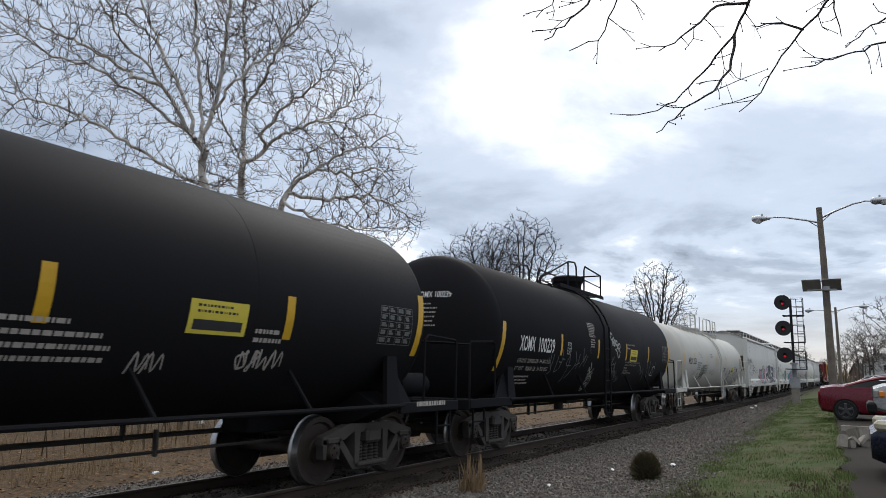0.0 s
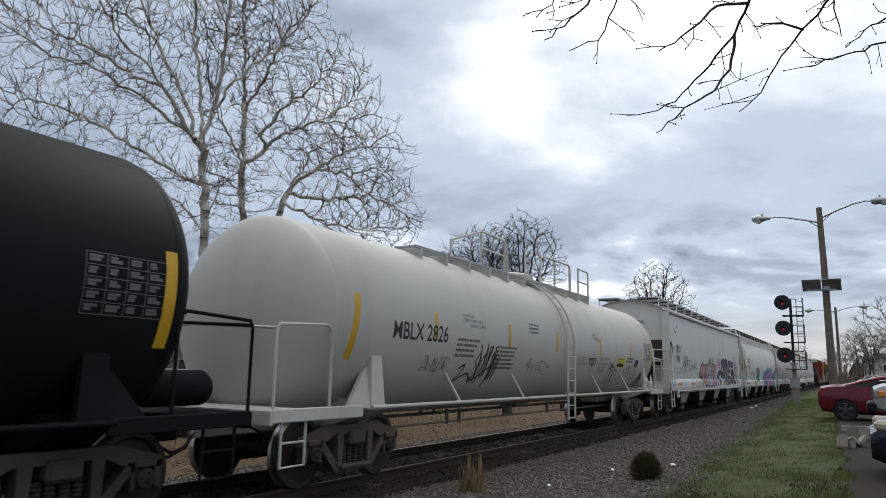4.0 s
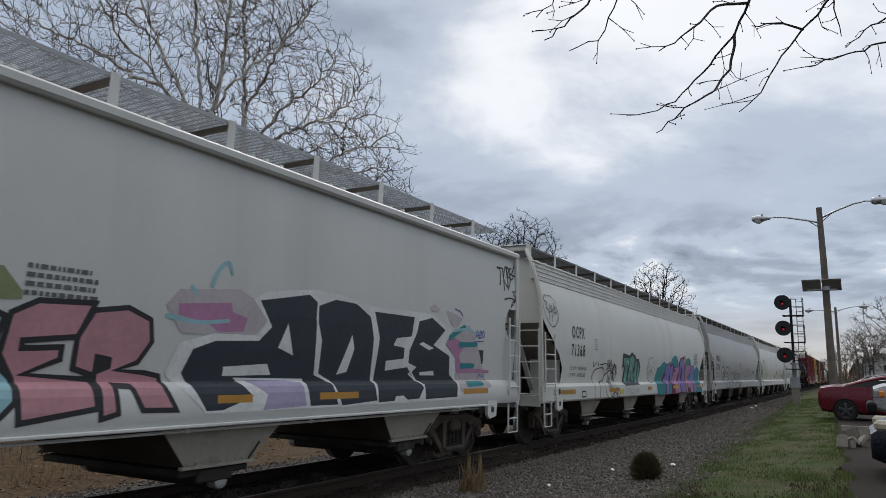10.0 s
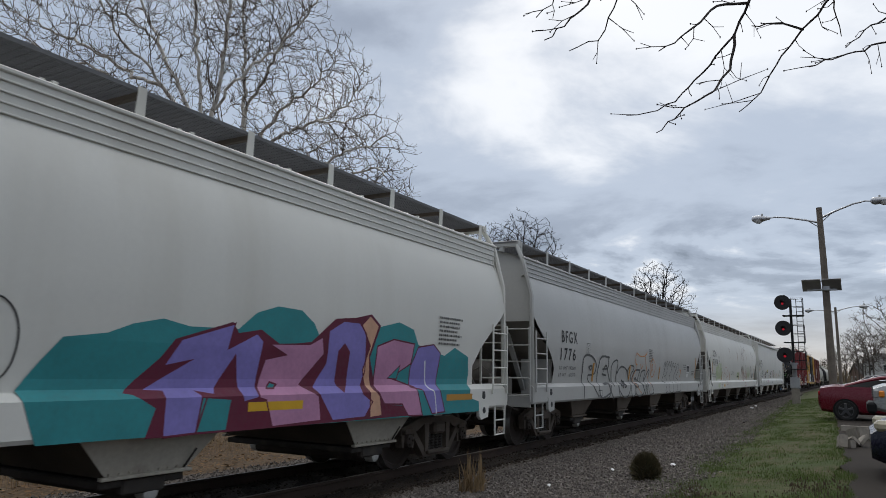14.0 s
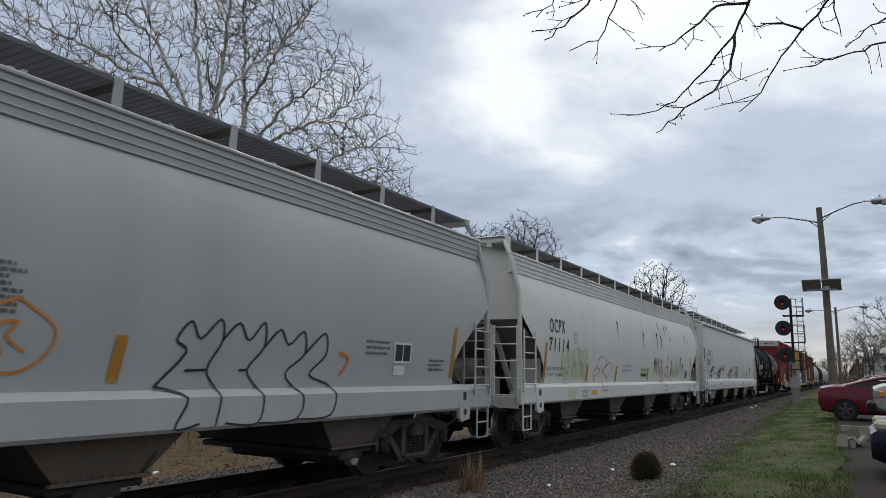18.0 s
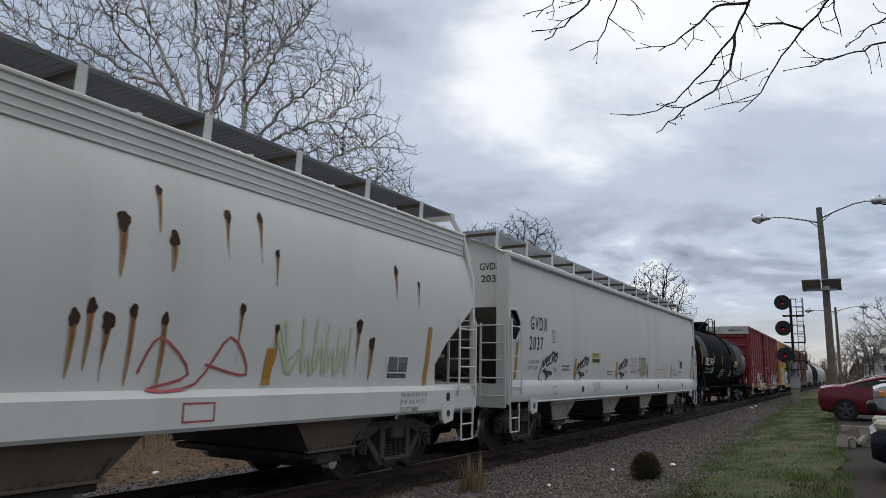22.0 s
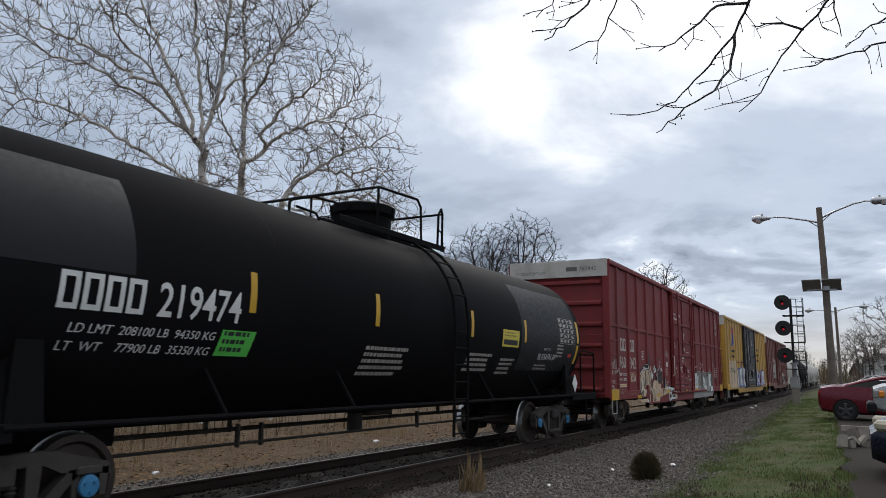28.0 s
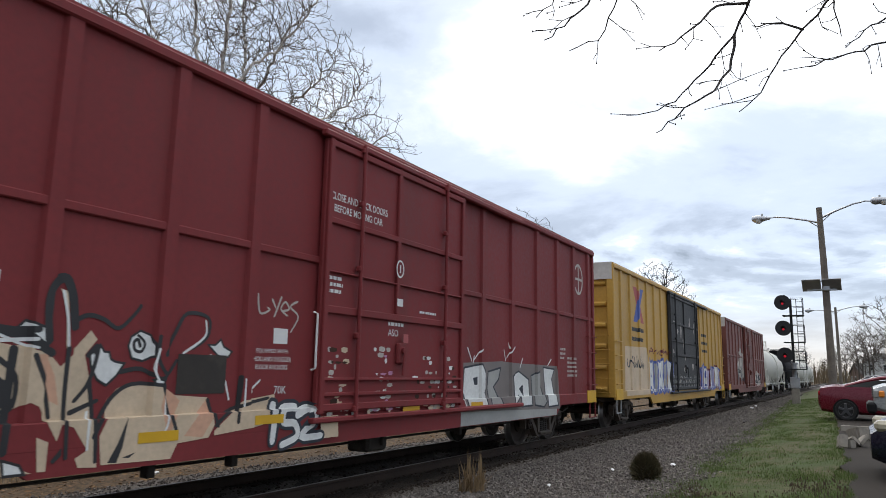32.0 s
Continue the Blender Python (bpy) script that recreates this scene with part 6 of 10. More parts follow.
    # short crooked twigs that turn up towards their tips
    for q in range(1, n):
        if r[q] > r_tip * 3.0:
            continue
        d = (N[q] - N[par[q]]) / (np.linalg.norm(N[q] - N[par[q]]) + 1e-9)
        for k in range(3 if tip[q] else (2 if rng.random() < 0.45 else 1)):
            t = (N[q] if tip[q] else N[par[q]] + (N[q] - N[par[q]]) * rng.random()) - b0
            v = d * rng.uniform(0.5, 1.1) + rng.normal(0, 0.5, 3) + np.array([0, 0, 0.25])
            pts = [t]
            L = rng.uniform(0.16, 0.50) / 3
            for h in range(3):
                v = v / (np.linalg.norm(v) + 1e-9)
                pts.append(pts[-1] + v * L)
                v = v + rng.normal(0, 0.42, 3) + np.array([0, 0, 0.22])
            tw.tube(pts, r_tip * 0.85, 3, r_tip * 0.5)
    me = bpy.data.meshes.new("twig_mass")
    me.from_pydata([tuple(p) for p in tw.v], [], tw.f)
    me.materials.append(twig_mat)
    tagged(part("twig_mass", me, None, root, "fine leafless twigs"), kind="stuff")
    return root


limb_tree("sycamore_tree", "large leafless sycamore with pale mottled bark", 21, [
    [(18.3, 20.6, -0.5), (17.8, 20.3, 3.3), (17.4, 20.1, 6.2), (17.1, 19.9, 8.0), (16.8, 19.9, 9.5)],
    [(16.8, 19.9, 9.3), (16.1, 20.2, 10.2), (15.5, 20.3, 11.1), (14.8, 20.7, 11.9), (14.1, 21.2, 12.6), (13.6, 21.2, 13.2), (12.8, 21.6, 14.4)],
    [(16.6, 20.0, 10.1), (16.2, 20.9, 11.9), (16.0, 21.7, 13.4), (15.8, 22.4, 14.8), (15.4, 23.1, 16.7)],
    [(16.8, 19.9, 9.5), (16.7, 20.1, 11.5), (16.5, 20.3, 13.7), (16.4, 20.5, 15.5), (16.2, 20.7, 17.6)],
    [(16.6, 20.1, 9.7), (16.0, 20.7, 10.2), (15.3, 21.1, 10.8), (14.7, 21.8, 11.3), (13.8, 22.6, 11.9), (13.1, 23.5, 12.1), (12.3, 24.2, 12.7)],
    [(17.1, 20.0, 8.0), (16.6, 20.5, 8.3), (16.0, 21.5, 8.9), (15.1, 22.6, 9.8), (14.5, 23.5, 10.4), (13.7, 24.7, 10.8), (13.0, 25.9, 11.1)],
    [(16.8, 19.8, 9.8), (16.8, 19.3, 10.9), (16.7, 19.0, 12.2), (16.5, 18.7, 13.7), (16.3, 18.4, 15.3), (16.1, 18.0, 17.1)],
    [(16.8, 19.5, 10.6), (17.1, 18.8, 11.7), (17.5, 18.2, 12.5), (18.0, 17.5, 13.2), (18.4, 16.6, 14.4), (18.7, 15.8, 15.9)],
    [(15.5, 20.3, 11.1), (15.3, 22.3, 12.1), (14.8, 23.6, 13.0), (14.1, 25.2, 13.8), (13.3, 26.9, 14.7)],
    [(14.5, 23.5, 10.4), (13.6, 23.3, 9.7), (12.4, 23.5, 9.7)],
    [(17.4, 20.1, 6.2), (16.8, 20.7, 7.4), (16.3, 21.8, 8.0), (15.8, 22.8, 8.7)],
    [(17.4, 20.1, 6.8), (17.0, 19.0, 7.9), (17.0, 18.2, 8.3)],
    [(16.0, 21.7, 13.4), (13.8, 21.4, 13.8), (12.4, 21.4, 14.2)]],
    [((14.5, 22.4, 13.9), (5.4, 4.2, 4.9), 0.62), ((16.5, 18.2, 15.9), (3.3, 4.0, 4.1), 0.26), ((14.3, 23.8, 10.6), (3.7, 3.0, 1.6), 0.12), ((16.7, 20.5, 8.2), (2.6, 3.0, 2.2), 0.14)],
    5000, 0.155, M_BARK_W, M_TWIG_W)
limb_tree("sycamore_tree", "leafless sycamore with a straight pale trunk", 22, [
    [(21.4, 21.9, -0.5), (20.9, 21.5, 3.6), (20.4, 21.3, 6.8), (20.1, 21.2, 8.6), (19.9, 21.1, 9.8)],
    [(19.9, 21.1, 9.8), (19.9, 21.2, 11.9), (19.9, 21.3, 14.2), (19.7, 21.5, 16.9), (19.5, 21.6, 19.8)],
    [(19.9, 21.1, 9.7), (19.4, 21.4, 10.7), (18.9, 21.7, 11.7), (18.6, 21.8, 12.8)],
    [(20.0, 21.0, 9.7), (20.5, 20.4, 10.4), (20.9, 19.9, 11.1), (21.7, 18.9, 11.7), (22.5, 17.7, 12.7), (22.7, 17.3, 14.0)],
    [(20.5, 20.4, 10.4), (19.8, 20.0, 10.8), (19.7, 18.9, 11.6), (19.8, 17.7, 12.2), (19.7, 16.5, 13.0), (19.3, 15.9, 13.7)],
    [(19.9, 21.2, 11.9), (19.8, 20.0, 13.3), (19.8, 19.2, 14.7), (20.1, 18.2, 16.0)],
    [(21.7, 18.9, 11.7), (22.0, 17.6, 11.6), (22.8, 16.7, 12.1), (23.6, 16.1, 11.9)]],
    [((19.2, 20.5, 15.0), (2.5, 3.0, 5.5), 0.5), ((21.0, 18.4, 12.2), (2.7, 3.4, 2.9), 0.45), ((20.0, 21.1, 9.1), (1.9, 2.5, 1.8), 0.12)],
    3200, 0.135, M_BARK_W, M_TWIG_W, 0.0105)
limb_tree("sycamore_tree", "lower leafless sycamore with drooping side limbs", 27, [
    [(21.3, 20.1, -0.5), (20.9, 19.9, 3.6), (20.5, 19.6, 6.4), (20.4, 19.3, 8.2), (20.5, 18.8, 8.7)],
    [(20.5, 18.8, 8.7), (20.7, 17.8, 9.3), (20.9, 16.6, 9.9), (21.2, 15.6, 10.1), (21.3, 14.7, 10.4), (21.2, 14.3, 11.0)],
    [(20.4, 19.1, 8.3), (21.7, 18.0, 8.3), (22.9, 16.9, 8.6), (23.9, 16.3, 8.4), (25.1, 15.7, 7.5)],
    [(20.5, 18.8, 8.7), (21.1, 18.6, 10.2), (22.1, 17.9, 11.0), (23.0, 17.5, 11.3)],
    [(20.7, 17.8, 9.3), (21.0, 16.4, 8.9), (20.9, 15.0, 9.0), (20.7, 14.1, 8.4)],
    [(20.4, 19.2, 8.0), (20.6, 17.6, 7.2), (20.9, 15.7, 6.7), (20.8, 14.3, 6.7)]],
    [((21.6, 16.8, 9.2), (2.6, 3.2, 2.0), 0.65), ((22.2, 16.4, 7.3), (2.4, 3.0, 1.2), 0.35)],
    2200, 0.12, M_BARK_W, M_TWIG_W, 0.0105)
def fan_tree(label, seed, x, y, h, r, n, n_attr):
    """A bare tree whose limbs rise and spread from a short trunk like a fan."""
    q = random.Random(seed)
    limbs = [[(x, y, -0.5), (x + 0.1, y, 0.14 * h), (x, y + 0.1, 0.27 * h)]]
    for k in range(n):
        a, lean, up = 2 * math.pi * k / n + q.uniform(-0.3, 0.3), q.uniform(0.25, 1.0), q.uniform(0.86, 1.0)
        dx, dy, z0 = r * lean * math.cos(a), r * lean * math.sin(a), h * q.uniform(0.22, 0.34)
        z1 = h * (up - 0.28 * lean * lean)
        limbs.append([(x, y, z0), (x + 0.25 * dx, y + 0.25 * dy, z0 + 0.34 * (z1 - z0)), (x + 0.6 * dx, y + 0.6 * dy, z0 + 0.70 * (z1 - z0)), (x + 0.9 * dx, y + 0.9 * dy, z1)])
    limb_tree("bare_tree", label, seed, limbs, [((x, y, 0.64 * h), (r, r, 0.36 * h), 1.0)], n_attr, 0.24, M_TWIG_B, M_TWIG_B, 0.017, 0.38, 0.50, 2.4)


fan_tree("leafless brown tree with limbs spread like a fan", 23, 55.2, 28.1, 14.3, 4.7, 13, 2100)
fan_tree("leafless brown tree with steep limbs behind the track", 24, 56.0, 24.6, 15.4, 3.9, 12, 2100)
fan_tree("small leafless brown tree behind the track", 25, 54.0, 32.5, 12.2, 3.2, 9, 1100)
fan_tree("round-crowned leafless tree beyond the track", 26, 68.2, 15.9, 12.1, 3.4, 16, 2600)
for k, (x, y, h, r) in enumerate((
    (14.0, 18.3, 5.2, 1.5),
    (15.0, 22.7, 5.0, 1.8),
    (16.0, 18.9, 4.6, 1.5),
    (15.3, 26.2, 5.5, 2.0),
    (19.9, 20.3, 4.8, 1.7),)):
    tree("sapling", "thin leafless sapling in the brush beyond the track", 60 + k, (x, y, -0.5), (x + 0.1, y, 0.9), (x, y, h * 0.55), (r, r, h * 0.5), 240, 0.28, 0.5, 2.5, M_BARK, 0.008, 3, 0.7, 2.3, -0.9, 0.3, M_TWIG_S, 0.06, 0.4, 0.4)
far = tree("far_tree", "distant leafless tree in a brown wood", 31, (150, -6, -0.4), (150, -6, 6), (150, -6, 11), (6.5, 6.5, 6), 420, 0.75, 1.1, 4.5, M_BARK, 0.030, 3, 1.6, 2.3, -0.8)
rng = random.Random(12)
for k in range(16):
    x, y = rng.uniform(190, 280), rng.uniform(-20, 24)
    if y > 3:
        x += 60
    c = copy_thing(far, pose(x, y, -0.4, 0, 0, rng.uniform(0, 360)))
    c.scale = [rng.uniform(0.45, 0.85)] * 3
c = copy_thing(far, pose(215, -3.1, -0.4, 0, 0, 40))
c.scale = [0.95] * 3
for k in range(26):
    x = rng.uniform(60, 260)
    c = copy_thing(far, pose(x, 30 + 0.35 * x + rng.uniform(0, 30), -0.4, 0, 0, rng.uniform(0, 360)))
    c.scale = [rng.uniform(0.4, 0.75)] * 3


# ---- overhanging boughs ----
def overhang():
    root = thing("overhanging_tree", "bare dark tree whose thin boughs hang into view", "tree", (9.0, -6.5, 0.35))
    o = Vector((9.0, -6.5, 0.35))
    t = Shape()
    t.tube([Vector((0, 0, -0.1)), Vector((0.05, 0.1, 2.0)), Vector((-0.1, 0.4, 4.2)), Vector((-0.2, 1.6, 6.0))], 0.24, 10, 0.13)
    part("trunk", t, M_BARK, root)
    fork = Vector((-0.2, 1.6, 6.0))
    lines = [
        ([(7.55, -2.2, 6.5), (7.12, -0.4, 6.15), (7.10, 0.55, 5.60), (7.22, 0.68, 5.30), (7.32, 0.84, 5.03), (7.34, 1.17, 4.69), (7.36, 1.46, 4.45), (7.36, 1.73, 4.36), (7.35, 1.99, 4.37)], 0.030),
        ([(7.32, 0.84, 5.03), (7.20, 0.89, 4.62), (6.98, 1.03, 4.33), (6.72, 1.25, 4.11), (6.45, 1.47, 3.82)], 0.015),
        ([(7.22, 0.68, 5.30), (6.95, 0.95, 5.20), (6.70, 1.13, 4.90), (6.42, 1.40, 4.60)], 0.016),
        ([(8.0, -2.6, 6.5), (7.6, -0.9, 5.9), (7.52, -0.14, 5.50), (7.61, 0.02, 5.30), (7.66, 0.24, 5.10), (7.71, 0.50, 4.79), (7.79, 0.68, 4.54), (7.85, 0.89, 4.38)], 0.028),
        ([(7.66, 0.24, 5.10), (7.40, 0.42, 5.10), (7.05, 0.65, 4.96)], 0.014),
        ([(8.9, -2.8, 5.9), (8.02, -0.84, 5.02), (7.70, -0.47, 4.82), (7.40, -0.14, 4.65), (7.10, 0.20, 4.47)], 0.024),
        ([(6.9, -0.2, 6.4), (6.43, 1.75, 5.46), (6.55, 1.87, 5.22), (6.63, 2.05, 4.96), (6.60, 2.37, 4.88)], 0.018),
        ([(6.43, 1.75, 5.46), (6.33, 1.94, 5.40), (6.19, 2.02, 5.14), (6.01, 2.19, 4.86), (5.83, 2.32, 4.66)], 0.014),
        ([(6.35, 1.60, 5.62), (6.14, 2.29, 5.34), (6.02, 2.33, 5.12), (5.86, 2.43, 4.93)], 0.012),
        ([(8.2, -1.4, 5.7), (7.85, -0.61, 5.18), (7.61, -0.37, 4.98), (7.38, -0.12, 4.70)], 0.016),
        ([(7.55, -0.3, 5.6), (7.49, -0.04, 5.33), (7.42, -0.07, 5.05), (7.35, -0.10, 4.83)], 0.012)]
    rng = random.Random(4)
    for pts, r in lines:
        P = [Vector(p) - o for p in pts]
        Q = []
        for a, b in zip(P, P[1:]):
            m = max(2, int((b - a).length / 0.09))
            for k in range(m):
                Q.append(a.lerp(b, k / m))
        Q.append(P[-1])
        Q = [q + Vector((rng.gauss(0, 0.008), rng.gauss(0, 0.008), rng.gauss(0, 0.010))) for q in Q]
        s = Shape()
        s.tube(Q, r, 6, 0.0045)
        first = next((i for i, q in enumerate(Q) if (q + o).z < 5.75), 0)
        i = first
        while i < len(Q) - 2:
            i += rng.choice((1, 1, 2, 2, 3))
            if i >= len(Q) - 1:
                break
            d = (Q[i + 1] - Q[i]).normalized()
            side = Vector((0.35, -0.55, 0.0)).normalized() * rng.choice((-1, 1)) + Vector((0, 0, rng.uniform(-0.5, 0.6)))
            v = (d * rng.uniform(0.4, 1.0) + side * rng.uniform(0.5, 1.0)).normalized()
            L = rng.uniform(0.06, 0.34) * (1.0 if rng.random() < 0.8 else 1.7)
            a = Q[i]
            b = a + v * L * 0.5 + Vector((0, 0, rng.uniform(-0.01, 0.02)))
            c = b + (v + Vector((rng.gauss(0, 0.25), rng.gauss(0, 0.25), rng.gauss(0.1, 0.25)))).normalized() * L * 0.5
            s.tube([a, b, c], 0.0052, 4, 0.0030)
            if L > 0.2 and rng.random() < 0.8:
                e = b + (v + Vector((rng.gauss(0, 0.5), rng.gauss(0, 0.5), rng.gauss(0.2, 0.4)))).normalized() * L * 0.4
                s.tube([b, e], 0.0042, 4, 0.0028)
            # a bud at the tip
            s.box(c, (0.010, 0.010, 0.014))
        part("bough", s, M_BARK_D, root)
    s = Shape()
    for e in ((7.55, -2.2, 6.5), (8.0, -2.6, 6.5), (8.9, -2.8, 5.9), (6.9, -0.2, 6.4)):
        s.tube([fork, fork.lerp(Vector(e) - o, 0.5) + Vector((0, 0, 0.25)), Vector(e) - o], 0.09, 7, 0.03)
    s.tube([Vector((6.9, -0.2, 6.4)) - o, Vector((6.6, 0.8, 6.1)) - o, Vector((6.35, 1.60, 5.62)) - o], 0.03, 6, 0.014)
    part("limb", s, M_BARK, root)


overhang()


# ---- signal, poles and parked vehicles ----
M_SIGBLACK = mat("signal_black_paint", (0.018, 0.018, 0.020), 0.6, vary=0.25, scale=3, grain=20, bump=0.1)
M_SIGGREY = mat("signal_aluminium_paint", (0.36, 0.37, 0.38), 0.5, metal=0.3, vary=0.15, scale=3, grain=20, bump=0.1)
M_CONCRETE = mat("weathered_concrete", (0.26, 0.235, 0.20), 0.9, vary=0.25, scale=2, grain=14, bump=0.4, dirt=(0.16, 0.13, 0.10), dirt_amount=0.6)
M_REDLAMP = mat("red_signal_lens", (0.5, 0.01, 0.02), 0.2, vary=0.05, bump=0, emit=((0.9, 0.03, 0.06), 0.30))
M_POLE = mat("weathered_pole_wood", (0.17, 0.145, 0.12), 0.9, vary=0.3, scale=2, grain=18, bump=0.4, dirt=(0.08, 0.07, 0.06), dirt_amount=0.6, streak=True)
M_LAMPMETAL = mat("street_lamp_aluminium", (0.42, 0.43, 0.45), 0.4, metal=0.7, vary=0.1, bump=0.05)
M_LAMPGLASS = mat("lamp_refractor", (0.55, 0.56, 0.55), 0.15, vary=0.05, bump=0)
M_PANEL = mat("solar_panel_back", (0.26, 0.25, 0.24), 0.5, vary=0.2, bump=0.05)


def signal(x, y, z):
    root = thing("railway_signal", "black three-head railway signal showing red on a ladder mast", "railway signal", (x, y, z))
    s = Shape()
    s.box((0, 0, 0.45), (0.40, 0.42, 0.9), 0.03)
    part("footing", s, M_CONCRETE, root, "pale concrete footing")
    s = Shape()
    s.box((0, 0, 1.20), (0.42, 0.50, 0.62), 0.02)
    s.box((-0.22, 0, 1.20), (0.02, 0.44, 0.54), 0.006)
    part("relay_box", s, M_SIGGREY, root, "grey equipment box on the mast")
    s = Shape()
    s.cyl((0, 0, 0.9), (0, 0, 2.35), 0.13, 14)
    s.cyl((0, 0, 2.25), (0, 0, 2.35), 0.22, 14)
    part("lower_mast", s, M_SIGGREY, root)
    s = Shape()
    s.cyl((0, 0, 2.3), (0, 0, 6.05), 0.075, 10)
    part("mast", s, M_SIGBLACK, root)
    for zz, dy in ((5.83, 0.40), (4.33, 0.42), (2.78, 0.42)):
        h = Shape()
        h.lathe([(-0.30, 0.02), (-0.31, 0.43), (-0.285, 0.44), (-0.27, 0.43), (-0.26, 0.16), (0.10, 0.15), (0.14, 0.06)], (0, dy, zz), "x", 28)
        h.box((0.0, dy / 2, zz), (0.10, dy, 0.09), 0.01)
        hd = part("signal_head", h, M_SIGBLACK, root, "round black target with one lens")
        v = Shape()
        n = 14
        pts = []
        for k in range(n + 1):
            a = math.pi * k / n
            pts.append((math.cos(a) * 0.13, math.sin(a) * 0.13))
        v.sheet([[(-0.31, dy + a, zz + b) for a, b in pts], [(-0.60, dy + a * 0.9, zz + b * 0.95) for a, b in pts]])
        part("hood", v, M_SIGBLACK, hd)
        l = Shape()
        l.lathe([(-0.345, 0.005), (-0.340, 0.04), (-0.325, 0.062), (-0.31, 0.066)], (0, dy, zz - 0.07), "x", 18)
        part("lens", l, M_REDLAMP, hd, "lit red lens")
    s = Shape()
    for yy in (-0.30, -0.62):
        s.box((0.0, yy, 4.0), (0.05, 0.035, 4.1), 0.005)
    for k in range(14):
        s.cyl((0.0, -0.30, 2.1 + 0.29 * k), (0.0, -0.62, 2.1 + 0.29 * k), 0.014, 6)
    part("ladder", s, M_SIGBLACK, root)
    for zz in (5.05, 3.50, 1.98):
        s = Shape()
        s.box((-0.10, -0.12, zz), (0.75, 1.10, 0.05), 0.008)
        s.tube([(-0.45, 0.40, zz), (-0.45, -0.62, zz + 0.0)], 0.02, 5)
        part("platform", s, M_SIGBLACK, root)
        s = Shape()
        for xx in (-0.45, 0.25):
            s.tube([(xx, -0.66, zz), (xx, -0.66, zz + 1.0), (xx, -0.05, zz + 1.0)], 0.018, 5)
            s.cyl((xx, -0.66, zz + 0.5), (xx, -0.1, zz + 0.5), 0.014, 5)
        s.cyl((-0.45, -0.66, zz + 1.0), (0.25, -0.66, zz + 1.0), 0.016, 5)
        part("platform_rail", s, M_SIGBLACK, root)


signal(46.0, 3.08, 0.06)


def light_pole(x, y, z, h, lean, arms, panel=True, r=0.175):
    root = thing("street_lamp", "weathered wooden pole with curved lamp arms", "street lamp", (x, y, z))
    s = Shape()
    s.tube([(0, 0, -0.3), (0, lean * 0.3, h * 0.35), (0, lean * 0.45, h * 0.7), (0, lean, h)], r, 14, r * 0.68)
    part("pole", s, M_POLE, root)
    for dy, dz, z0 in arms:
        a = Shape()
        a.tube([(0, lean, z0), (0, lean + dy * 0.25, z0 + (dz - z0) * 0.45), (0, lean + dy * 0.55, z0 + (dz - z0) * 0.9), (0, lean + dy * 0.75, dz + 0.03), (0, lean + dy * 0.85, dz)], 0.05, 8, 0.028)
        a.cyl((0, lean, z0 - 0.25), (0, lean + dy * 0.2, z0 + (dz - z0) * 0.33), 0.02, 6)
        arm = part("lamp_arm", a, M_LAMPMETAL, root)
        d = 1 if dy > 0 else -1
        b = Shape()
        c = lean + dy
        b.lathe([(-0.42, 0.02), (-0.38, 0.07), (-0.20, 0.10), (0.0, 0.16), (0.22, 0.18), (0.36, 0.13), (0.42, 0.03)], (0, c, dz), "y", 14)
        hd = part("lamp_head", b, M_LAMPMETAL, arm, "cobra-head luminaire")
        b = Shape()
        b.lathe([(-0.17, 0.02), (-0.14, 0.12), (-0.05, 0.17), (0.0, 0.18)], (0, c + d * 0.12, dz - 0.06), "z", 14)
        b.cyl((0, c - d * 0.05, dz + 0.10), (0, c - d * 0.05, dz + 0.24), 0.045, 8)
        part("refractor", b, M_LAMPGLASS, arm)
    if panel:
        m = Matrix.Rotation(radians(32), 3, "Y")
        s = Shape()
        for dy in (-0.40, 0.40):
            s.box((-0.28, 0.18 + dy, 5.35), (0.82, 0.76, 0.045), 0.008, m)
        pn = part("solar_panel", s, M_PANEL, root, "pair of tilted solar panels seen from below")
        s = Shape()
        for dz in (0.2, -0.18):
            s.box((-0.16, 0.18, 5.33 + dz), (0.06, 1.2, 0.06), 0.01)
        s.box((-0.12, 0.0, 5.35), (0.24, 0.3, 0.5), 0.03)
        part("panel_bracket", s, M_LAMPMETAL, pn)
    return root


light_pole(36.0, 0.90, 0.33, 8.95, 0.07, ((2.45, 8.65, 8.25), (-2.45, 9.05, 8.45)))
light_pole(80.0, 1.33, 0.30, 8.2, 0.03, ((2.3, 7.92, 7.75), (-2.45, 8.2, 7.8)), False, 0.16)

M_GLASS = mat("tinted_car_glass", (0.010, 0.011, 0.012), 0.14, vary=0.1, bump=0, spec=0.12)
M_TYRE = mat("tyre_rubber", (0.018, 0.018, 0.018), 0.85, vary=0.2, bump=0.2)
M_RIM = mat("dark_alloy", (0.10, 0.10, 0.105), 0.35, metal=0.8, vary=0.15, bump=0.03)
M_TRIM = mat("bright_trim", (0.55, 0.55, 0.56), 0.25, metal=0.9, vary=0.05, bump=0)
M_PLASTIC = mat("black_bumper_plastic", (0.010, 0.010, 0.011), 0.7, vary=0.15, bump=0.1, spec=0.2)
M_AMBER = mat("amber_lens", (0.75, 0.24, 0.03), 0.2, vary=0.05, bump=0)
M_HEADLAMP = mat("headlamp_lens", (0.30, 0.31, 0.31), 0.12, vary=0.05, bump=0)


def car_paint(name, c):
    return mat(name, c, 0.28, metal=0.15, vary=0.05, scale=2, grain=30, bump=0, spec=0.4, coat=0.25)


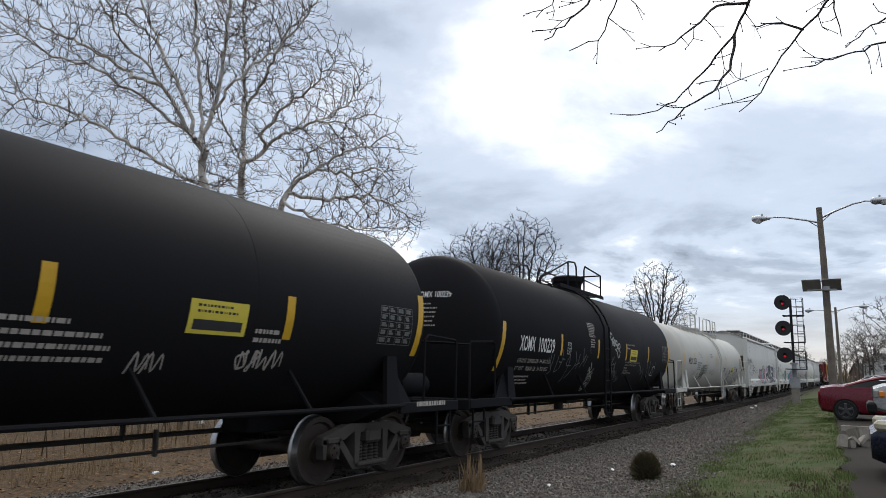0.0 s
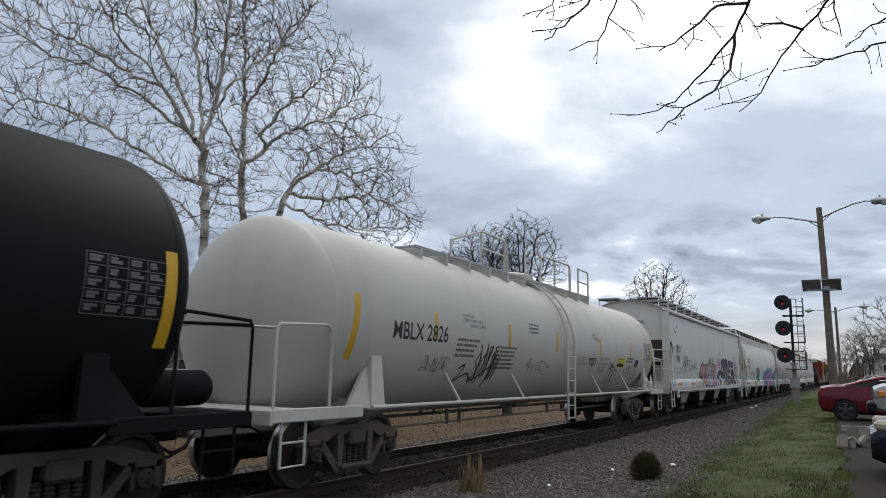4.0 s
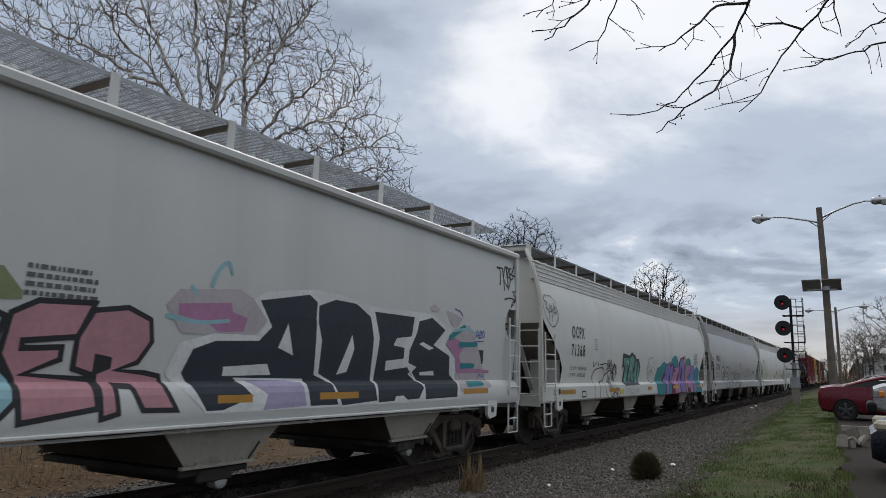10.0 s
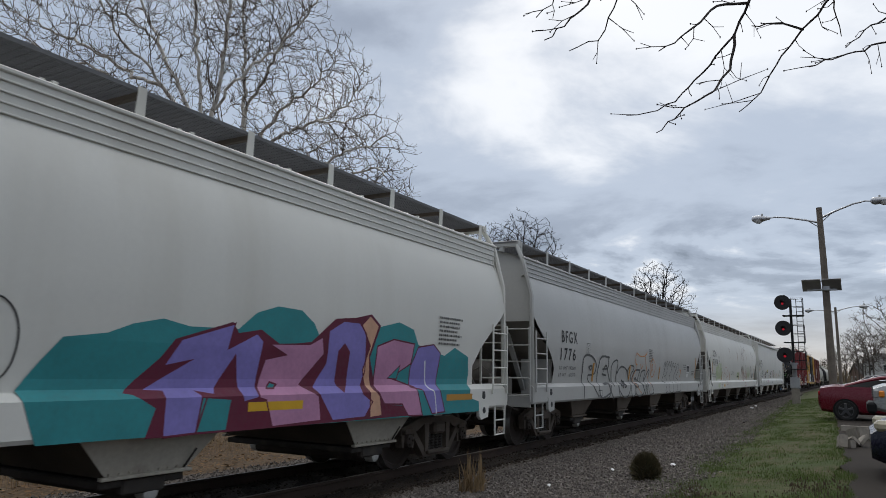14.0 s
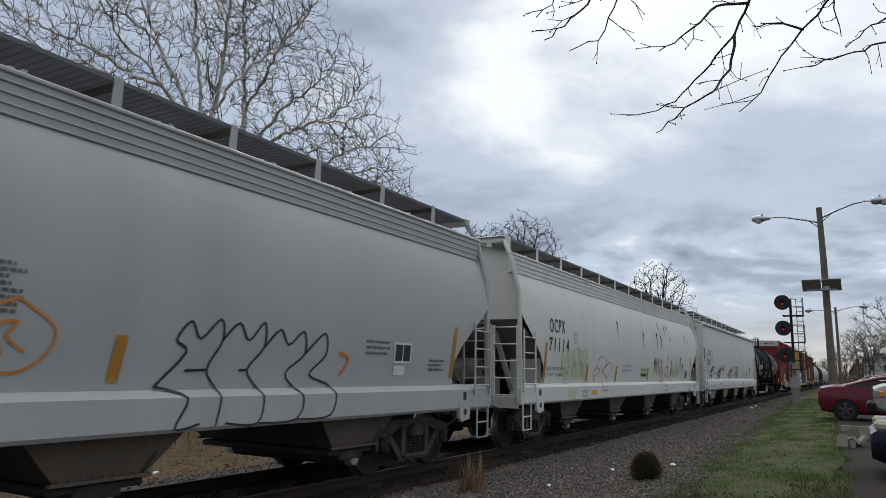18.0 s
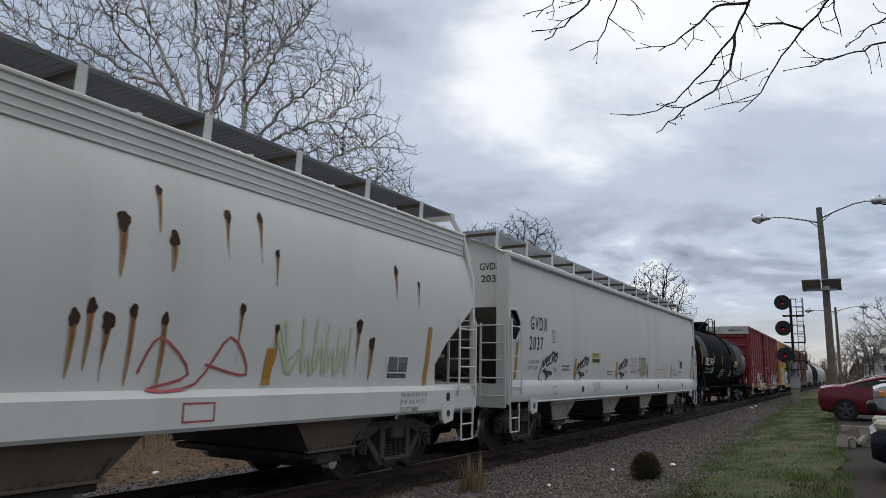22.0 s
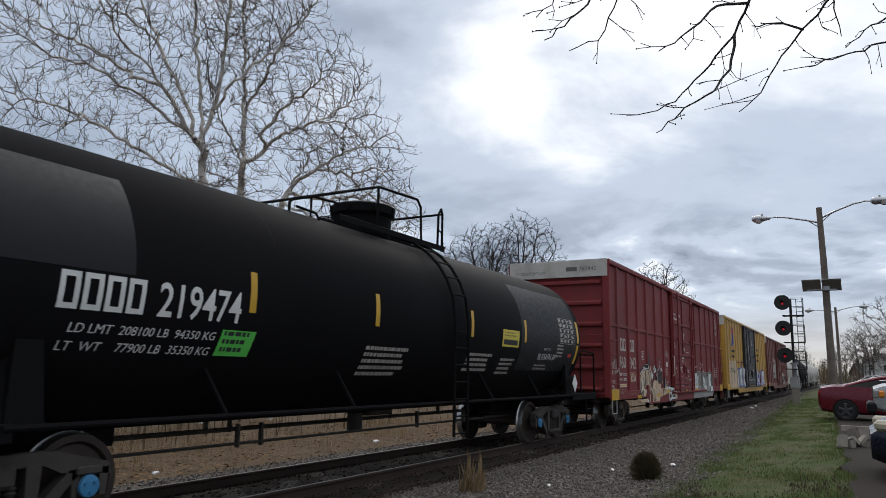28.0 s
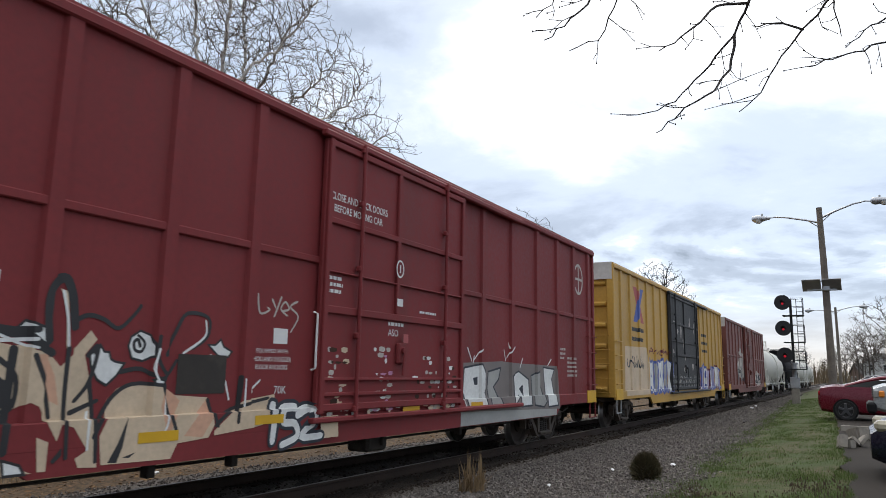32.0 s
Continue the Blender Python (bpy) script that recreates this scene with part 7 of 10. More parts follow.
def vehicle(name, label, m, body, top, roof, wheels, width, loc, turn, wheel_r=0.33, glass_z=None):
    """body: rows (x, lower z, shoulder z, half width share); top: rows of the glasshouse (x, z); roof: its flat part."""
    root = thing(name, label, "car", loc)
    root.rotation_euler[2] = radians(turn)
    s = Shape()
    rows = []
    for x, z0, z1, k in body:
        w = width / 2 * k
        rows.append([(x, -w * 0.86, z0), (x, -w * 0.97, z0 + 0.07), (x, -w, z0 + (z1 - z0) * 0.45), (x, -w * 0.985, z0 + (z1 - z0) * 0.72), (x, -w * 0.93, z1 - 0.03), (x, -w * 0.80, z1), (x, 0, z1 + 0.03),
                     (x, w * 0.80, z1), (x, w * 0.93, z1 - 0.03), (x, w * 0.985, z0 + (z1 - z0) * 0.72), (x, w, z0 + (z1 - z0) * 0.45), (x, w * 0.97, z0 + 0.07), (x, w * 0.86, z0)])
    s.sheet(rows)
    s.f.append(tuple(range(13)))
    n = len(s.v)
    s.f.append(tuple(range(n - 13, n)))
    part("body", s, m, root)
    g = Shape()
    rows = []
    for x, z, k in top:
        zb = float(np.interp(x, [b[0] for b in body], [b[2] for b in body])) - 0.02
        w0, w1 = width / 2 * 0.90, width / 2 * 0.90 * k
        rows.append([(x, -w0, zb), (x, -w1 - (w0 - w1) * 0.35, zb + (z - zb) * 0.6), (x, -w1, zb + (z - zb) * 0.94), (x, -w1 * 0.8, z), (x, 0, z + 0.02), (x, w1 * 0.8, z), (x, w1, zb + (z - zb) * 0.94), (x, w1 + (w0 - w1) * 0.35, zb + (z - zb) * 0.6), (x, w0, zb)])
    g.sheet(rows)
    part("glass", g, M_GLASS, root, "dark tinted windows")
    r = Shape()
    rows = []
    for x, z, k in roof:
        w1 = width / 2 * 0.90 * k
        rows.append([(x, -w1 - 0.015, z - 0.09), (x, -w1 * 0.80, z + 0.012), (x, 0, z + 0.034), (x, w1 * 0.80, z + 0.012), (x, w1 + 0.015, z - 0.09)])
    r.sheet(rows)
    part("roof", r, m, root)
    for sg in (-1, 1):
        t = Shape()
        pts = []
        for x, z, k in top:
            w1 = width / 2 * 0.90 * k
            pts.append((x, sg * (w1 + 0.035), z - 0.10))
        t.tube(pts, 0.016, 5)
        part("window_trim", t, M_TRIM, root)
    for sg in (-1, 1):
        t = Shape()
        t.tube([(x, sg * (width / 2 * 0.90 * k - 0.01), z - 0.035) for x, z, k in top], 0.055, 6)
        part("roof_pillar", t, m, root)
    for x in wheels:
        for sg in (-1, 1):
            y = sg * (width / 2 - 0.10)
            a = Shape()
            a.lathe([(-0.10, wheel_r * 0.66), (-0.11, wheel_r * 0.92), (-0.07, wheel_r), (0.07, wheel_r), (0.11, wheel_r * 0.92), (0.10, wheel_r * 0.66)], (x, y, wheel_r), "y", 28)
            w = part("wheel", a, M_TYRE, root)
            b = Shape()
            b.lathe([(sg * 0.06, 0.03), (sg * 0.095, wheel_r * 0.60), (sg * 0.108, wheel_r * 0.68), (sg * 0.05, wheel_r * 0.66)], (x, y, wheel_r), "y", 28)
            for k in range(5):
                c0 = 2 * math.pi * k / 5 + 0.3
                mm = Matrix.Rotation(-c0, 3, "Y")
                b.box(Vector((x, y + sg * 0.105, wheel_r)) + mm @ Vector((wheel_r * 0.36, 0, 0)), (wheel_r * 0.62, 0.03, 0.075), 0.01, mm)
            b.cyl((x, y + sg * 0.08, wheel_r), (x, y + sg * 0.125, wheel_r), 0.06, 12)
            part("rim", b, M_RIM, w, "dark alloy rim with five spokes")
            q = Shape()
            q.lathe([(sg * 0.02, wheel_r + 0.015), (sg * 0.025, wheel_r + 0.035), (-sg * 0.14, wheel_r + 0.035), (-sg * 0.14, 0.03)], (x, y + sg * 0.075, wheel_r), "y", 26)
            part("wheel_arch", q, M_PLASTIC, root)
    return root


RED = car_paint("red_car_paint", (0.125, 0.006, 0.016))
coupe = vehicle("parked_car", "dark red two-door coupe parked on the asphalt", RED,
                [(-2.35, 0.42, 0.80, 0.86), (-2.28, 0.26, 0.95, 0.93), (-1.9, 0.20, 1.02, 0.98), (-1.0, 0.18, 1.0, 1.0), (0.4, 0.18, 0.97, 1.0), (1.2, 0.18, 0.94, 0.99), (1.9, 0.2, 0.84, 0.96), (2.25, 0.24, 0.70, 0.88), (2.36, 0.34, 0.60, 0.80)],
                [(-1.62, 1.02, 0.92), (-1.2, 1.15, 0.84), (-0.7, 1.28, 0.78), (-0.1, 1.34, 0.75), (0.5, 1.32, 0.75), (0.95, 1.17, 0.80), (1.4, 0.96, 0.92)],
                [(-1.62, 1.025, 0.92), (-1.2, 1.155, 0.84), (-0.7, 1.285, 0.78), (-0.1, 1.345, 0.75), (0.5, 1.325, 0.75)], (-1.64, 1.12), 1.82, (25.4, -1.30, 0.35), -90, 0.30)
M_TAIL = mat("tail_light_red", (0.30, 0.01, 0.015), 0.2, vary=0.05, bump=0)
for sg in (-1, 1):
    s = Shape()
    s.box((-2.31, sg * 0.62, 0.78), (0.06, 0.42, 0.12), 0.02)
    part("tail_light", s, M_TAIL, coupe)
    s = Shape()
    s.box((0.1, sg * 0.912, 0.62), (0.75, 0.012, 0.02), 0.004)
    part("door_trim", s, M_TRIM, coupe)
SILVER = car_paint("silver_car_paint", (0.36, 0.37, 0.37))
pick = vehicle("parked_car", "silver pickup truck with a black front bumper", SILVER,
               [(-2.6, 0.55, 1.10, 0.95), (-2.5, 0.45, 1.18, 1.0), (0.2, 0.42, 1.18, 1.0), (1.4, 0.42, 1.16, 1.0), (2.3, 0.45, 1.10, 0.97), (2.52, 0.50, 1.02, 0.90)],
               [(-0.9, 1.18, 0.95), (-0.75, 1.70, 0.84), (0.3, 1.74, 0.82), (0.8, 1.60, 0.85), (1.45, 1.16, 0.95)],
               [(-0.75, 1.705, 0.84), (0.3, 1.745, 0.82)], (-1.6, 1.62), 1.86, (20.9, -2.85, 0.35), 90, 0.38)
s = Shape()
s.box((2.58, 0, 0.55), (0.20, 1.84, 0.26), 0.05)
part("bumper", s, M_PLASTIC, pick, "black plastic bumper")
for sg in (-1, 1):
    s = Shape()
    s.box((2.46, sg * 0.66, 0.88), (0.14, 0.42, 0.22), 0.04)
    part("headlamp", s, M_HEADLAMP, pick)
    s = Shape()
    s.box((2.36, sg * 0.90, 0.88), (0.12, 0.08, 0.16), 0.03)
    part("turn_signal", s, M_AMBER, pick, "amber corner lamp")
s = Shape()
for k in range(4):
    s.box((2.53, 0, 0.80 + 0.06 * k), (0.04, 0.9, 0.03), 0.008)
part("grille", s, M_PLASTIC, pick)
NAVY = car_paint("navy_car_paint", (0.012, 0.014, 0.028))
near = vehicle("parked_car", "dark navy car parked nose towards the track", NAVY,
               [(-2.3, 0.42, 0.85, 0.88), (-2.2, 0.24, 0.98, 0.95), (-0.9, 0.18, 0.96, 1.0), (0.7, 0.18, 0.94, 1.0), (1.6, 0.18, 0.86, 0.98), (2.15, 0.20, 0.70, 0.92), (2.32, 0.26, 0.58, 0.80)],
               [(-1.9, 0.99, 0.92), (-1.3, 1.36, 0.78), (-0.2, 1.44, 0.74), (0.35, 1.38, 0.76), (1.1, 0.95, 0.92)],
               [(-1.3, 1.365, 0.78), (-0.2, 1.445, 0.74), (0.35, 1.385, 0.76)], (-1.4, 1.40), 1.78, (11.2, -2.42, 0.35), 90)
M_OLDLAMP = mat("yellowed_headlamp", (0.42, 0.38, 0.28), 0.25, vary=0.1, bump=0)
for sg in (-1, 1):
    s = Shape()
    s.box((2.14, sg * 0.62, 0.66), (0.26, 0.36, 0.13), 0.04)
    part("headlamp", s, M_OLDLAMP, near, "yellowed headlamp")
DARKCAR = car_paint("black_car_paint", (0.02, 0.021, 0.023))
GREYCAR = car_paint("grey_car_paint", (0.10, 0.105, 0.115))
for x, y, m_, lab in ((44.0, -1.2, DARKCAR, "dark saloon in the far row of the car park"), (52.0, -3.5, GREYCAR, "grey saloon in the far row of the car park"), (60.0, -1.0, DARKCAR, "black saloon in the far row of the car park")):
    vehicle("parked_car", lab, m_,
            [(-2.3, 0.42, 0.85, 0.88), (-2.2, 0.24, 0.98, 0.95), (-0.9, 0.18, 0.96, 1.0), (0.7, 0.18, 0.94, 1.0), (1.6, 0.18, 0.86, 0.98), (2.15, 0.20, 0.70, 0.92), (2.32, 0.26, 0.58, 0.80)],
            [(-1.9, 0.99, 0.92), (-1.3, 1.36, 0.78), (-0.2, 1.44, 0.74), (0.35, 1.38, 0.76), (1.1, 0.95, 0.92)],
            [(-1.3, 1.365, 0.78), (-0.2, 1.445, 0.74), (0.35, 1.385, 0.76)], (-1.4, 1.40), 1.78, (x, y, 0.35), 90)


# ---- stones, stops and litter at the edge of the car park ----
def rock(name, label, size, loc, rot, seed, m=None):
    bm = bmesh.new()
    bmesh.ops.create_cube(bm, size=1.0)
    bmesh.ops.bevel(bm, geom=bm.edges[:], offset=0.10, segments=2, affect="EDGES")
    bmesh.ops.subdivide_edges(bm, edges=bm.edges[:], cuts=1)
    for v in bm.verts:
        n = noise.noise(v.co * 2.3 + Vector((seed, 0, 0)))
        v.co *= 1 + 0.16 * n
        v.co = Vector((v.co.x * size[0], v.co.y * size[1], v.co.z * size[2]))
    me = bpy.data.meshes.new(name)
    bm.to_mesh(me)
    bm.free()
    me.materials.append(m or M_CONCRETE)
    ob = new(name, me)
    ob.location = loc
    ob.rotation_euler = [radians(a) for a in rot]
    return tagged(ob, label, "stone", "broken blocks by the verge")


rock("concrete_block", "broken pale concrete block lying at the verge", (0.20, 0.15, 0.26), (14.9, 0.30, 0.45), (12, 20, 15), 1)
rock("concrete_block", "broken brownish paving block leaning on rubble", (0.22, 0.18, 0.08), (15.3, 0.14, 0.44), (50, 20, 40), 2)
rock("concrete_block", "slab of broken concrete propped on its edge", (0.30, 0.24, 0.07), (15.4, 0.0, 0.46), (-48, 10, 20), 3)
rock("concrete_block", "small lump of broken concrete", (0.20, 0.20, 0.16), (15.0, 0.22, 0.42), (5, 0, 60), 4)
rock("boulder", "rounded pale boulder beside the asphalt", (0.46, 0.34, 0.26), (17.2, 0.02, 0.45), (0, 10, 30), 5)
s = Shape()
s.prism([(-0.09, -0.95, 0), (-0.07, -0.95, 0.13), (0.07, -0.95, 0.13), (0.09, -0.95, 0)], (0, 1.9, 0))
solid("parking_stop", s, M_CONCRETE, "weathered concrete wheel stop on the asphalt", "parking stop", (19.6, -0.55, 0.355))
M_PAPER = mat("litter_paper", (0.70, 0.70, 0.70), 0.7, vary=0.08, bump=0.1)
for k, (x, y, z, sz) in enumerate(((12.4, 2.72, 0.10, 0.06), (11.6, 3.5, 0.05, 0.035), (40.0, 4.75, -0.03, 0.12), (43.0, 4.9, -0.04, 0.10), (9.6, 3.8, 0.03, 0.03), (16.5, 11.6, -0.40, 0.10), (9.0, 11.2, -0.38, 0.07))):
    s = Shape()
    r_ = random.Random(k)
    s.prism([(r_.uniform(-1, -0.6) * sz, -sz * 0.6, 0), (sz * 0.8, -sz * 0.5, 0.01), (sz, sz * 0.5, 0.02), (-sz * 0.5, sz * 0.7, 0.015)], (0.01, 0, sz * 0.4))
    solid("paper_scrap", s, M_PAPER, "white scrap of litter on the ground", "litter", (x, y, z), group="scraps of litter")
s = Shape()
s.tube([(-0.55, 0, 0.03), (-0.1, 0.05, 0.05), (0.3, -0.02, 0.04), (0.6, 0.06, 0.03)], 0.03, 6, 0.02)
solid("dead_branch", s, M_BARK_D, "short dead branch lying on the gravel", "branch", (26.5, 3.35, 0.04))

# ---- houses ----
M_BRICK = mat("red_brick_wall", (0.15, 0.095, 0.075), 0.85, vary=0.25, scale=2, grain=18, bump=0.3)
M_SIDING = mat("white_clapboard", (0.62, 0.62, 0.60), 0.6, vary=0.08, scale=1.5, grain=10, bump=0.1)
M_STUCCO = mat("cream_stone_wall", (0.42, 0.38, 0.31), 0.85, vary=0.2, scale=2, grain=12, bump=0.3)
M_SHINGLE = mat("dark_roof_shingle", (0.075, 0.070, 0.068), 0.9, vary=0.25, scale=3, grain=16, bump=0.3)
M_WINDOW = mat("dark_window_glass", (0.02, 0.024, 0.03), 0.06, vary=0.1, bump=0, spec=0.6)


def house(label, x, y, z, turn, w, d, h, rise, wall, storeys, cols, porch=False, trim=None):
    """Gable house; its front looks along local -y."""
    trim = trim or M_SIDING
    root = thing("house", label, "house", (x, y, z))
    root.rotation_euler[2] = radians(turn)
    b = Shape()
    b.prism([(-w / 2, -d / 2, 0), (w / 2, -d / 2, 0), (w / 2, -d / 2, h), (0, -d / 2, h + rise), (-w / 2, -d / 2, h)], (0, d, 0))
    part("wall", b, wall, root)
    r = Shape()
    for sg in (-1, 1):
        r.prism([(0, -d / 2 - 0.4, h + rise + 0.02), (sg * (w / 2 + 0.4), -d / 2 - 0.4, h - 0.4 * rise / (w / 2) + 0.02), (sg * (w / 2 + 0.4), -d / 2 - 0.4, h - 0.4 * rise / (w / 2) + 0.20), (0, -d / 2 - 0.4, h + rise + 0.20)], (0, d + 0.8, 0))
    rf = part("roof", r, M_SHINGLE, root)
    c = Shape()
    c.box((w * 0.2, d * 0.1, h + rise * 0.9), (0.6, 0.6, rise * 0.9 + 0.8), 0.02)
    part("chimney", c, M_BRICK, rf)
    for k in range(storeys):
        for j in range(cols):
            for side in (-1, 1):
                xx = -w / 2 + w * (j + 0.5) / cols
                zz = 1.7 + 2.8 * k
                f = Shape()
                f.box((xx, side * (d / 2 + 0.03), zz), (1.15, 0.10, 1.6), 0.02)
                wi = part("window", f, trim, root)
                g_ = Shape()
                for dx, dz in ((0, 0.37), (0, -0.37)):
                    g_.box((xx + dx, side * (d / 2 + 0.075), zz + dz), (0.92, 0.03, 0.66))
                part("pane", g_, M_WINDOW, wi)
            for side in (-1, 1):
                yy = -d / 2 + d * (j + 0.5) / cols
                f = Shape()
                f.box((side * (w / 2 + 0.03), yy, 1.7 + 2.8 * k), (0.10, 1.1, 1.6), 0.02)
                wi = part("window", f, trim, root)
                g_ = Shape()
                for dz in (0.37, -0.37):
                    g_.box((side * (w / 2 + 0.075), yy, 1.7 + 2.8 * k + dz), (0.03, 0.88, 0.66))
                part("pane", g_, M_WINDOW, wi)
    if porch:
        p = Shape()
        p.box((0, -d / 2 - 1.2, 0.25), (w, 2.4, 0.5), 0.02)
        p.box((0, -d / 2 - 1.2, 2.95), (w + 0.4, 2.7, 0.2), 0.03)
        po = part("porch", p, trim, root)
        for j in range(5):
            q = Shape()
            q.box((-w / 2 + 0.15 + (w - 0.3) * j / 4, -d / 2 - 2.3, 1.7), (0.16, 0.16, 2.5), 0.02)
            part("porch_post", q, trim, po)
        q = Shape()
        q.box((0, -d / 2 - 2.3, 1.35), (w, 0.06, 0.06))
        for j in range(int(w / 0.16)):
            q.box((-w / 2 + 0.16 * j, -d / 2 - 2.3, 0.95), (0.035, 0.035, 0.8))
        part("porch_railing", q, trim, po)


house("brick house with white trim and a porch behind the brush", 14.0, 31.0, -0.45, -20, 9.0, 8.0, 6.0, 2.2, M_BRICK, 2, 3, True)
house("pale house with a long white porch behind the trees", 30.0, 43.0, -0.45, -25, 11.0, 8.0, 5.6, 2.4, M_STUCCO, 2, 3, True)
house("white clapboard gable house beyond the car park", 230.0, -6.5, 0.0, 75, 7.0, 10.0, 5.4, 3.0, M_SIDING, 2, 2)
house("brown house with a dark roof among bare trees", 260.0, -3.6, -0.3, 20, 9.0, 8.0, 3.4, 3.0, M_BRICK, 1, 3)


# ---- the train ----
carA, sA, hA = tank_car("tank_car", "dull black tank car with yellow reflective stripes", -90.1, -75.8, "dull black tank shell", M_BLACK2, M_BLACK2, cz=2.38, r=1.47, dome=-1.9, rail=(-4.4, -2.9, -2.3, -1.7, -1.0), lad=-1.6, truck_in=0.70)
car2, s2, h2 = tank_car("tank_car", "black tank car with white stencilled lettering and pale tags", -73.0, -58.9, "grey-black tank shell", M_BLACK2, M_BLACK2, cz=2.355, r=1.555, dome=0.86, dome_r=0.46, rail=(-2.70, -1.06, -0.41, 0.24, 2.03), lad=-0.50, truck_in=0.70)
car3, s3, h3 = tank_car("tank_car", "cream-white tank car with a long top walkway", -56.2, -39.2, "cream-white tank shell", M_WHITE_TANK, M_WHITE_TANK, cz=2.30, r=1.47, platform="long", pale=True, truck_mat=M_TRUCK, lad=0.10)
car4, s4, h4 = hopper("covered_hopper_car", "pale grey covered hopper car with pink and charcoal graffiti", -37.08, -18.41, M_HOPPER, False)
car5, s5, h5 = hopper("covered_hopper_car", "off-white rounded covered hopper car with violet and teal graffiti", -17.21, 2.10, M_HOPPER_W, True, dark_boards=True)
car6, s6, h6 = hopper("covered_hopper_car", "dull grey rounded covered hopper car with outlined graffiti", 3.38, 22.25, M_HOPPER_G, True, dark_boards=True, plate_mat=M_PLATE_D)
car7, s7, h7 = hopper("covered_hopper_car", "off-white rounded covered hopper car with rust stains", 23.62, 42.30, M_HOPPER_W, True, dark_boards=True, plate_mat=M_PLATE_D)
car8, s8, h8 = hopper("covered_hopper_car", "clean pale grey covered hopper car with black tags", 43.65, 62.35, M_HOPPER, False)
car9, s9, h9 = tank_car("tank_car", "glossy black tank car with white lettering", 64.3, 78.5, "black tank shell with greyer patches", M_BLACK, M_BLACK, cz=2.38, r=1.50, dome=0.0, blue=True, dome_r=0.57, truck_in=0.68, rail=(-2.50, -0.55, 0.78, 1.40, 1.69), lad=0.80)
car10, s10, h10 = boxcar("boxcar", "dark red ribbed boxcar with cream graffiti and a white end band", 80.94, 99.6, M_BOX, M_BOX,
                         [s - 90.27 for s in (81.75, 82.86, 83.93, 85.04, 86.25, 87.4, 93.2, 94.5, 95.8, 97.0, 98.1, 99.2)], (-1.75, 2.0), 2.95)
car11, s11, h11 = boxcar("boxcar", "yellow ribbed boxcar with black doors and graffiti along the bottom", 101.4, 120.2, M_YELLOW, M_INK,
                         [-8.6, -7.6, -6.6, -5.6, -4.6, -3.6, 3.6, 4.6, 5.6, 6.6, 7.6, 8.6], (-2.6, 2.6), 0, turning=False, top=4.70)
car12, s12, h12 = boxcar("boxcar", "faded red ribbed boxcar with pale graffiti", 121.8, 139.2, M_BOX2, M_BOX2,
                         [-7.6, -6.4, -5.2, -4.0, -2.8, 2.8, 4.0, 5.2, 6.4, 7.6], (-1.9, 1.9), 2.7, turning=False, top=4.62)
tank_car("tank_car", "cream-white tank car far down the train", 141.8, 155.4, "cream-white tank shell", M_WHITE_TANK, M_WHITE_TANK, turning=False)
tank_car("tank_car", "dark tank car far down the train", 159.2, 173.0, "dark tank shell", M_BLACK2, M_BLACK2, turning=False)
tank_car("tank_car", "cream-white tank car far down the train", 176.8, 190.6, "cream-white tank shell", M_WHITE_TANK, M_WHITE_TANK, turning=False)
tank_car("tank_car", "cream-white tank car far down the train", 194.4, 208.2, "cream-white tank shell", M_WHITE_TANK, M_WHITE_TANK, turning=False)


for gx in (-5.77, -1.92, 1.92, 5.77):
    hl = Shape()
    hl.cyl((gx + 0.75, -1.57, 1.20), (gx + 0.75, -1.584, 1.20), 0.075, 16)
    part("lifting_hole", hl, M_INK, car8)

# ---- paint and lettering on the cars ----
G_LILAC, G_HAZE = spray("lilac", (0.40, 0.36, 0.50)), spray("thin_rose", (0.50, 0.45, 0.46))
def stripe(car, surf, u, z, w, h, m=None, slant=0.0):
    paint("reflective_stripe", tall(u, z, w, h, 1, slant), surf, 0.004, m or M_YSTRIPE, car, "yellow reflective tape")


def frame_box(car, surf, u, z, w, h, m, t=0.02, name="stencil_box"):
    paint(name, [rect(u, z, w, t), rect(u, z + h - t, w, t), rect(u, z + t, t, h - 2 * t), rect(u + w - t, z + t, t, h - 2 * t)], surf, 0.004, m, car, "stencilled square")


def plate_c(car, surf, u, z, ch, m):
    frame_box(car, surf, u, z, 0.25, 0.27, m, 0.014)
    letters("PLATE", u + 0.045, z + 0.185, 0.16, 0.04, surf, 0.004, m, car)
    letters(ch, u + 0.08, z + 0.04, 0.09, 0.11, surf, 0.004, m, car)


def table(car, surf, u, z, w, h, m, seed):
    """A ruled inspection table."""
    polys = []
    for k in range(6):
        polys.append(rect(u, z + h * k / 5, w, 0.008))
    for k in range(5):
        polys.append(rect(u + w * k / 4, z, 0.008, h))
    rng = random.Random(seed)
    for k in range(5):
        for j in range(4):
            polys.append(rect(u + w * (j + 0.15) / 4, z + h * (k + 0.3) / 5, w / 4 * rng.uniform(0.3, 0.7), h * 0.06))
            polys.append(rect(u + w * (j + 0.15) / 4, z + h * (k + 0.62) / 5, w / 4 * rng.uniform(0.3, 0.7), h * 0.05))
    paint("inspection_table", polys, surf, 0.004, m, car, "ruled table of test dates")


def placard(car, surf, u, z, w, h, seed, m=None):
    paint("placard", tall(u, z, w, h, 1), surf, 0.004, m or M_YSIGN, car, "yellow emergency placard with a line of writing barred out")
    ink = M_INK if m is not M_INK else M_WHITE
    paint("placard_writing", [rect(u + w * 0.08, z + h * 0.12, w * 0.84, h * 0.30)], surf, 0.007, ink, car)
    bars(u + w * 0.12, z + h * 0.80, w * 0.8, 2, h * 0.07, h * 0.17, seed, surf, 0.007, ink, car, "placard_lines", "small print")


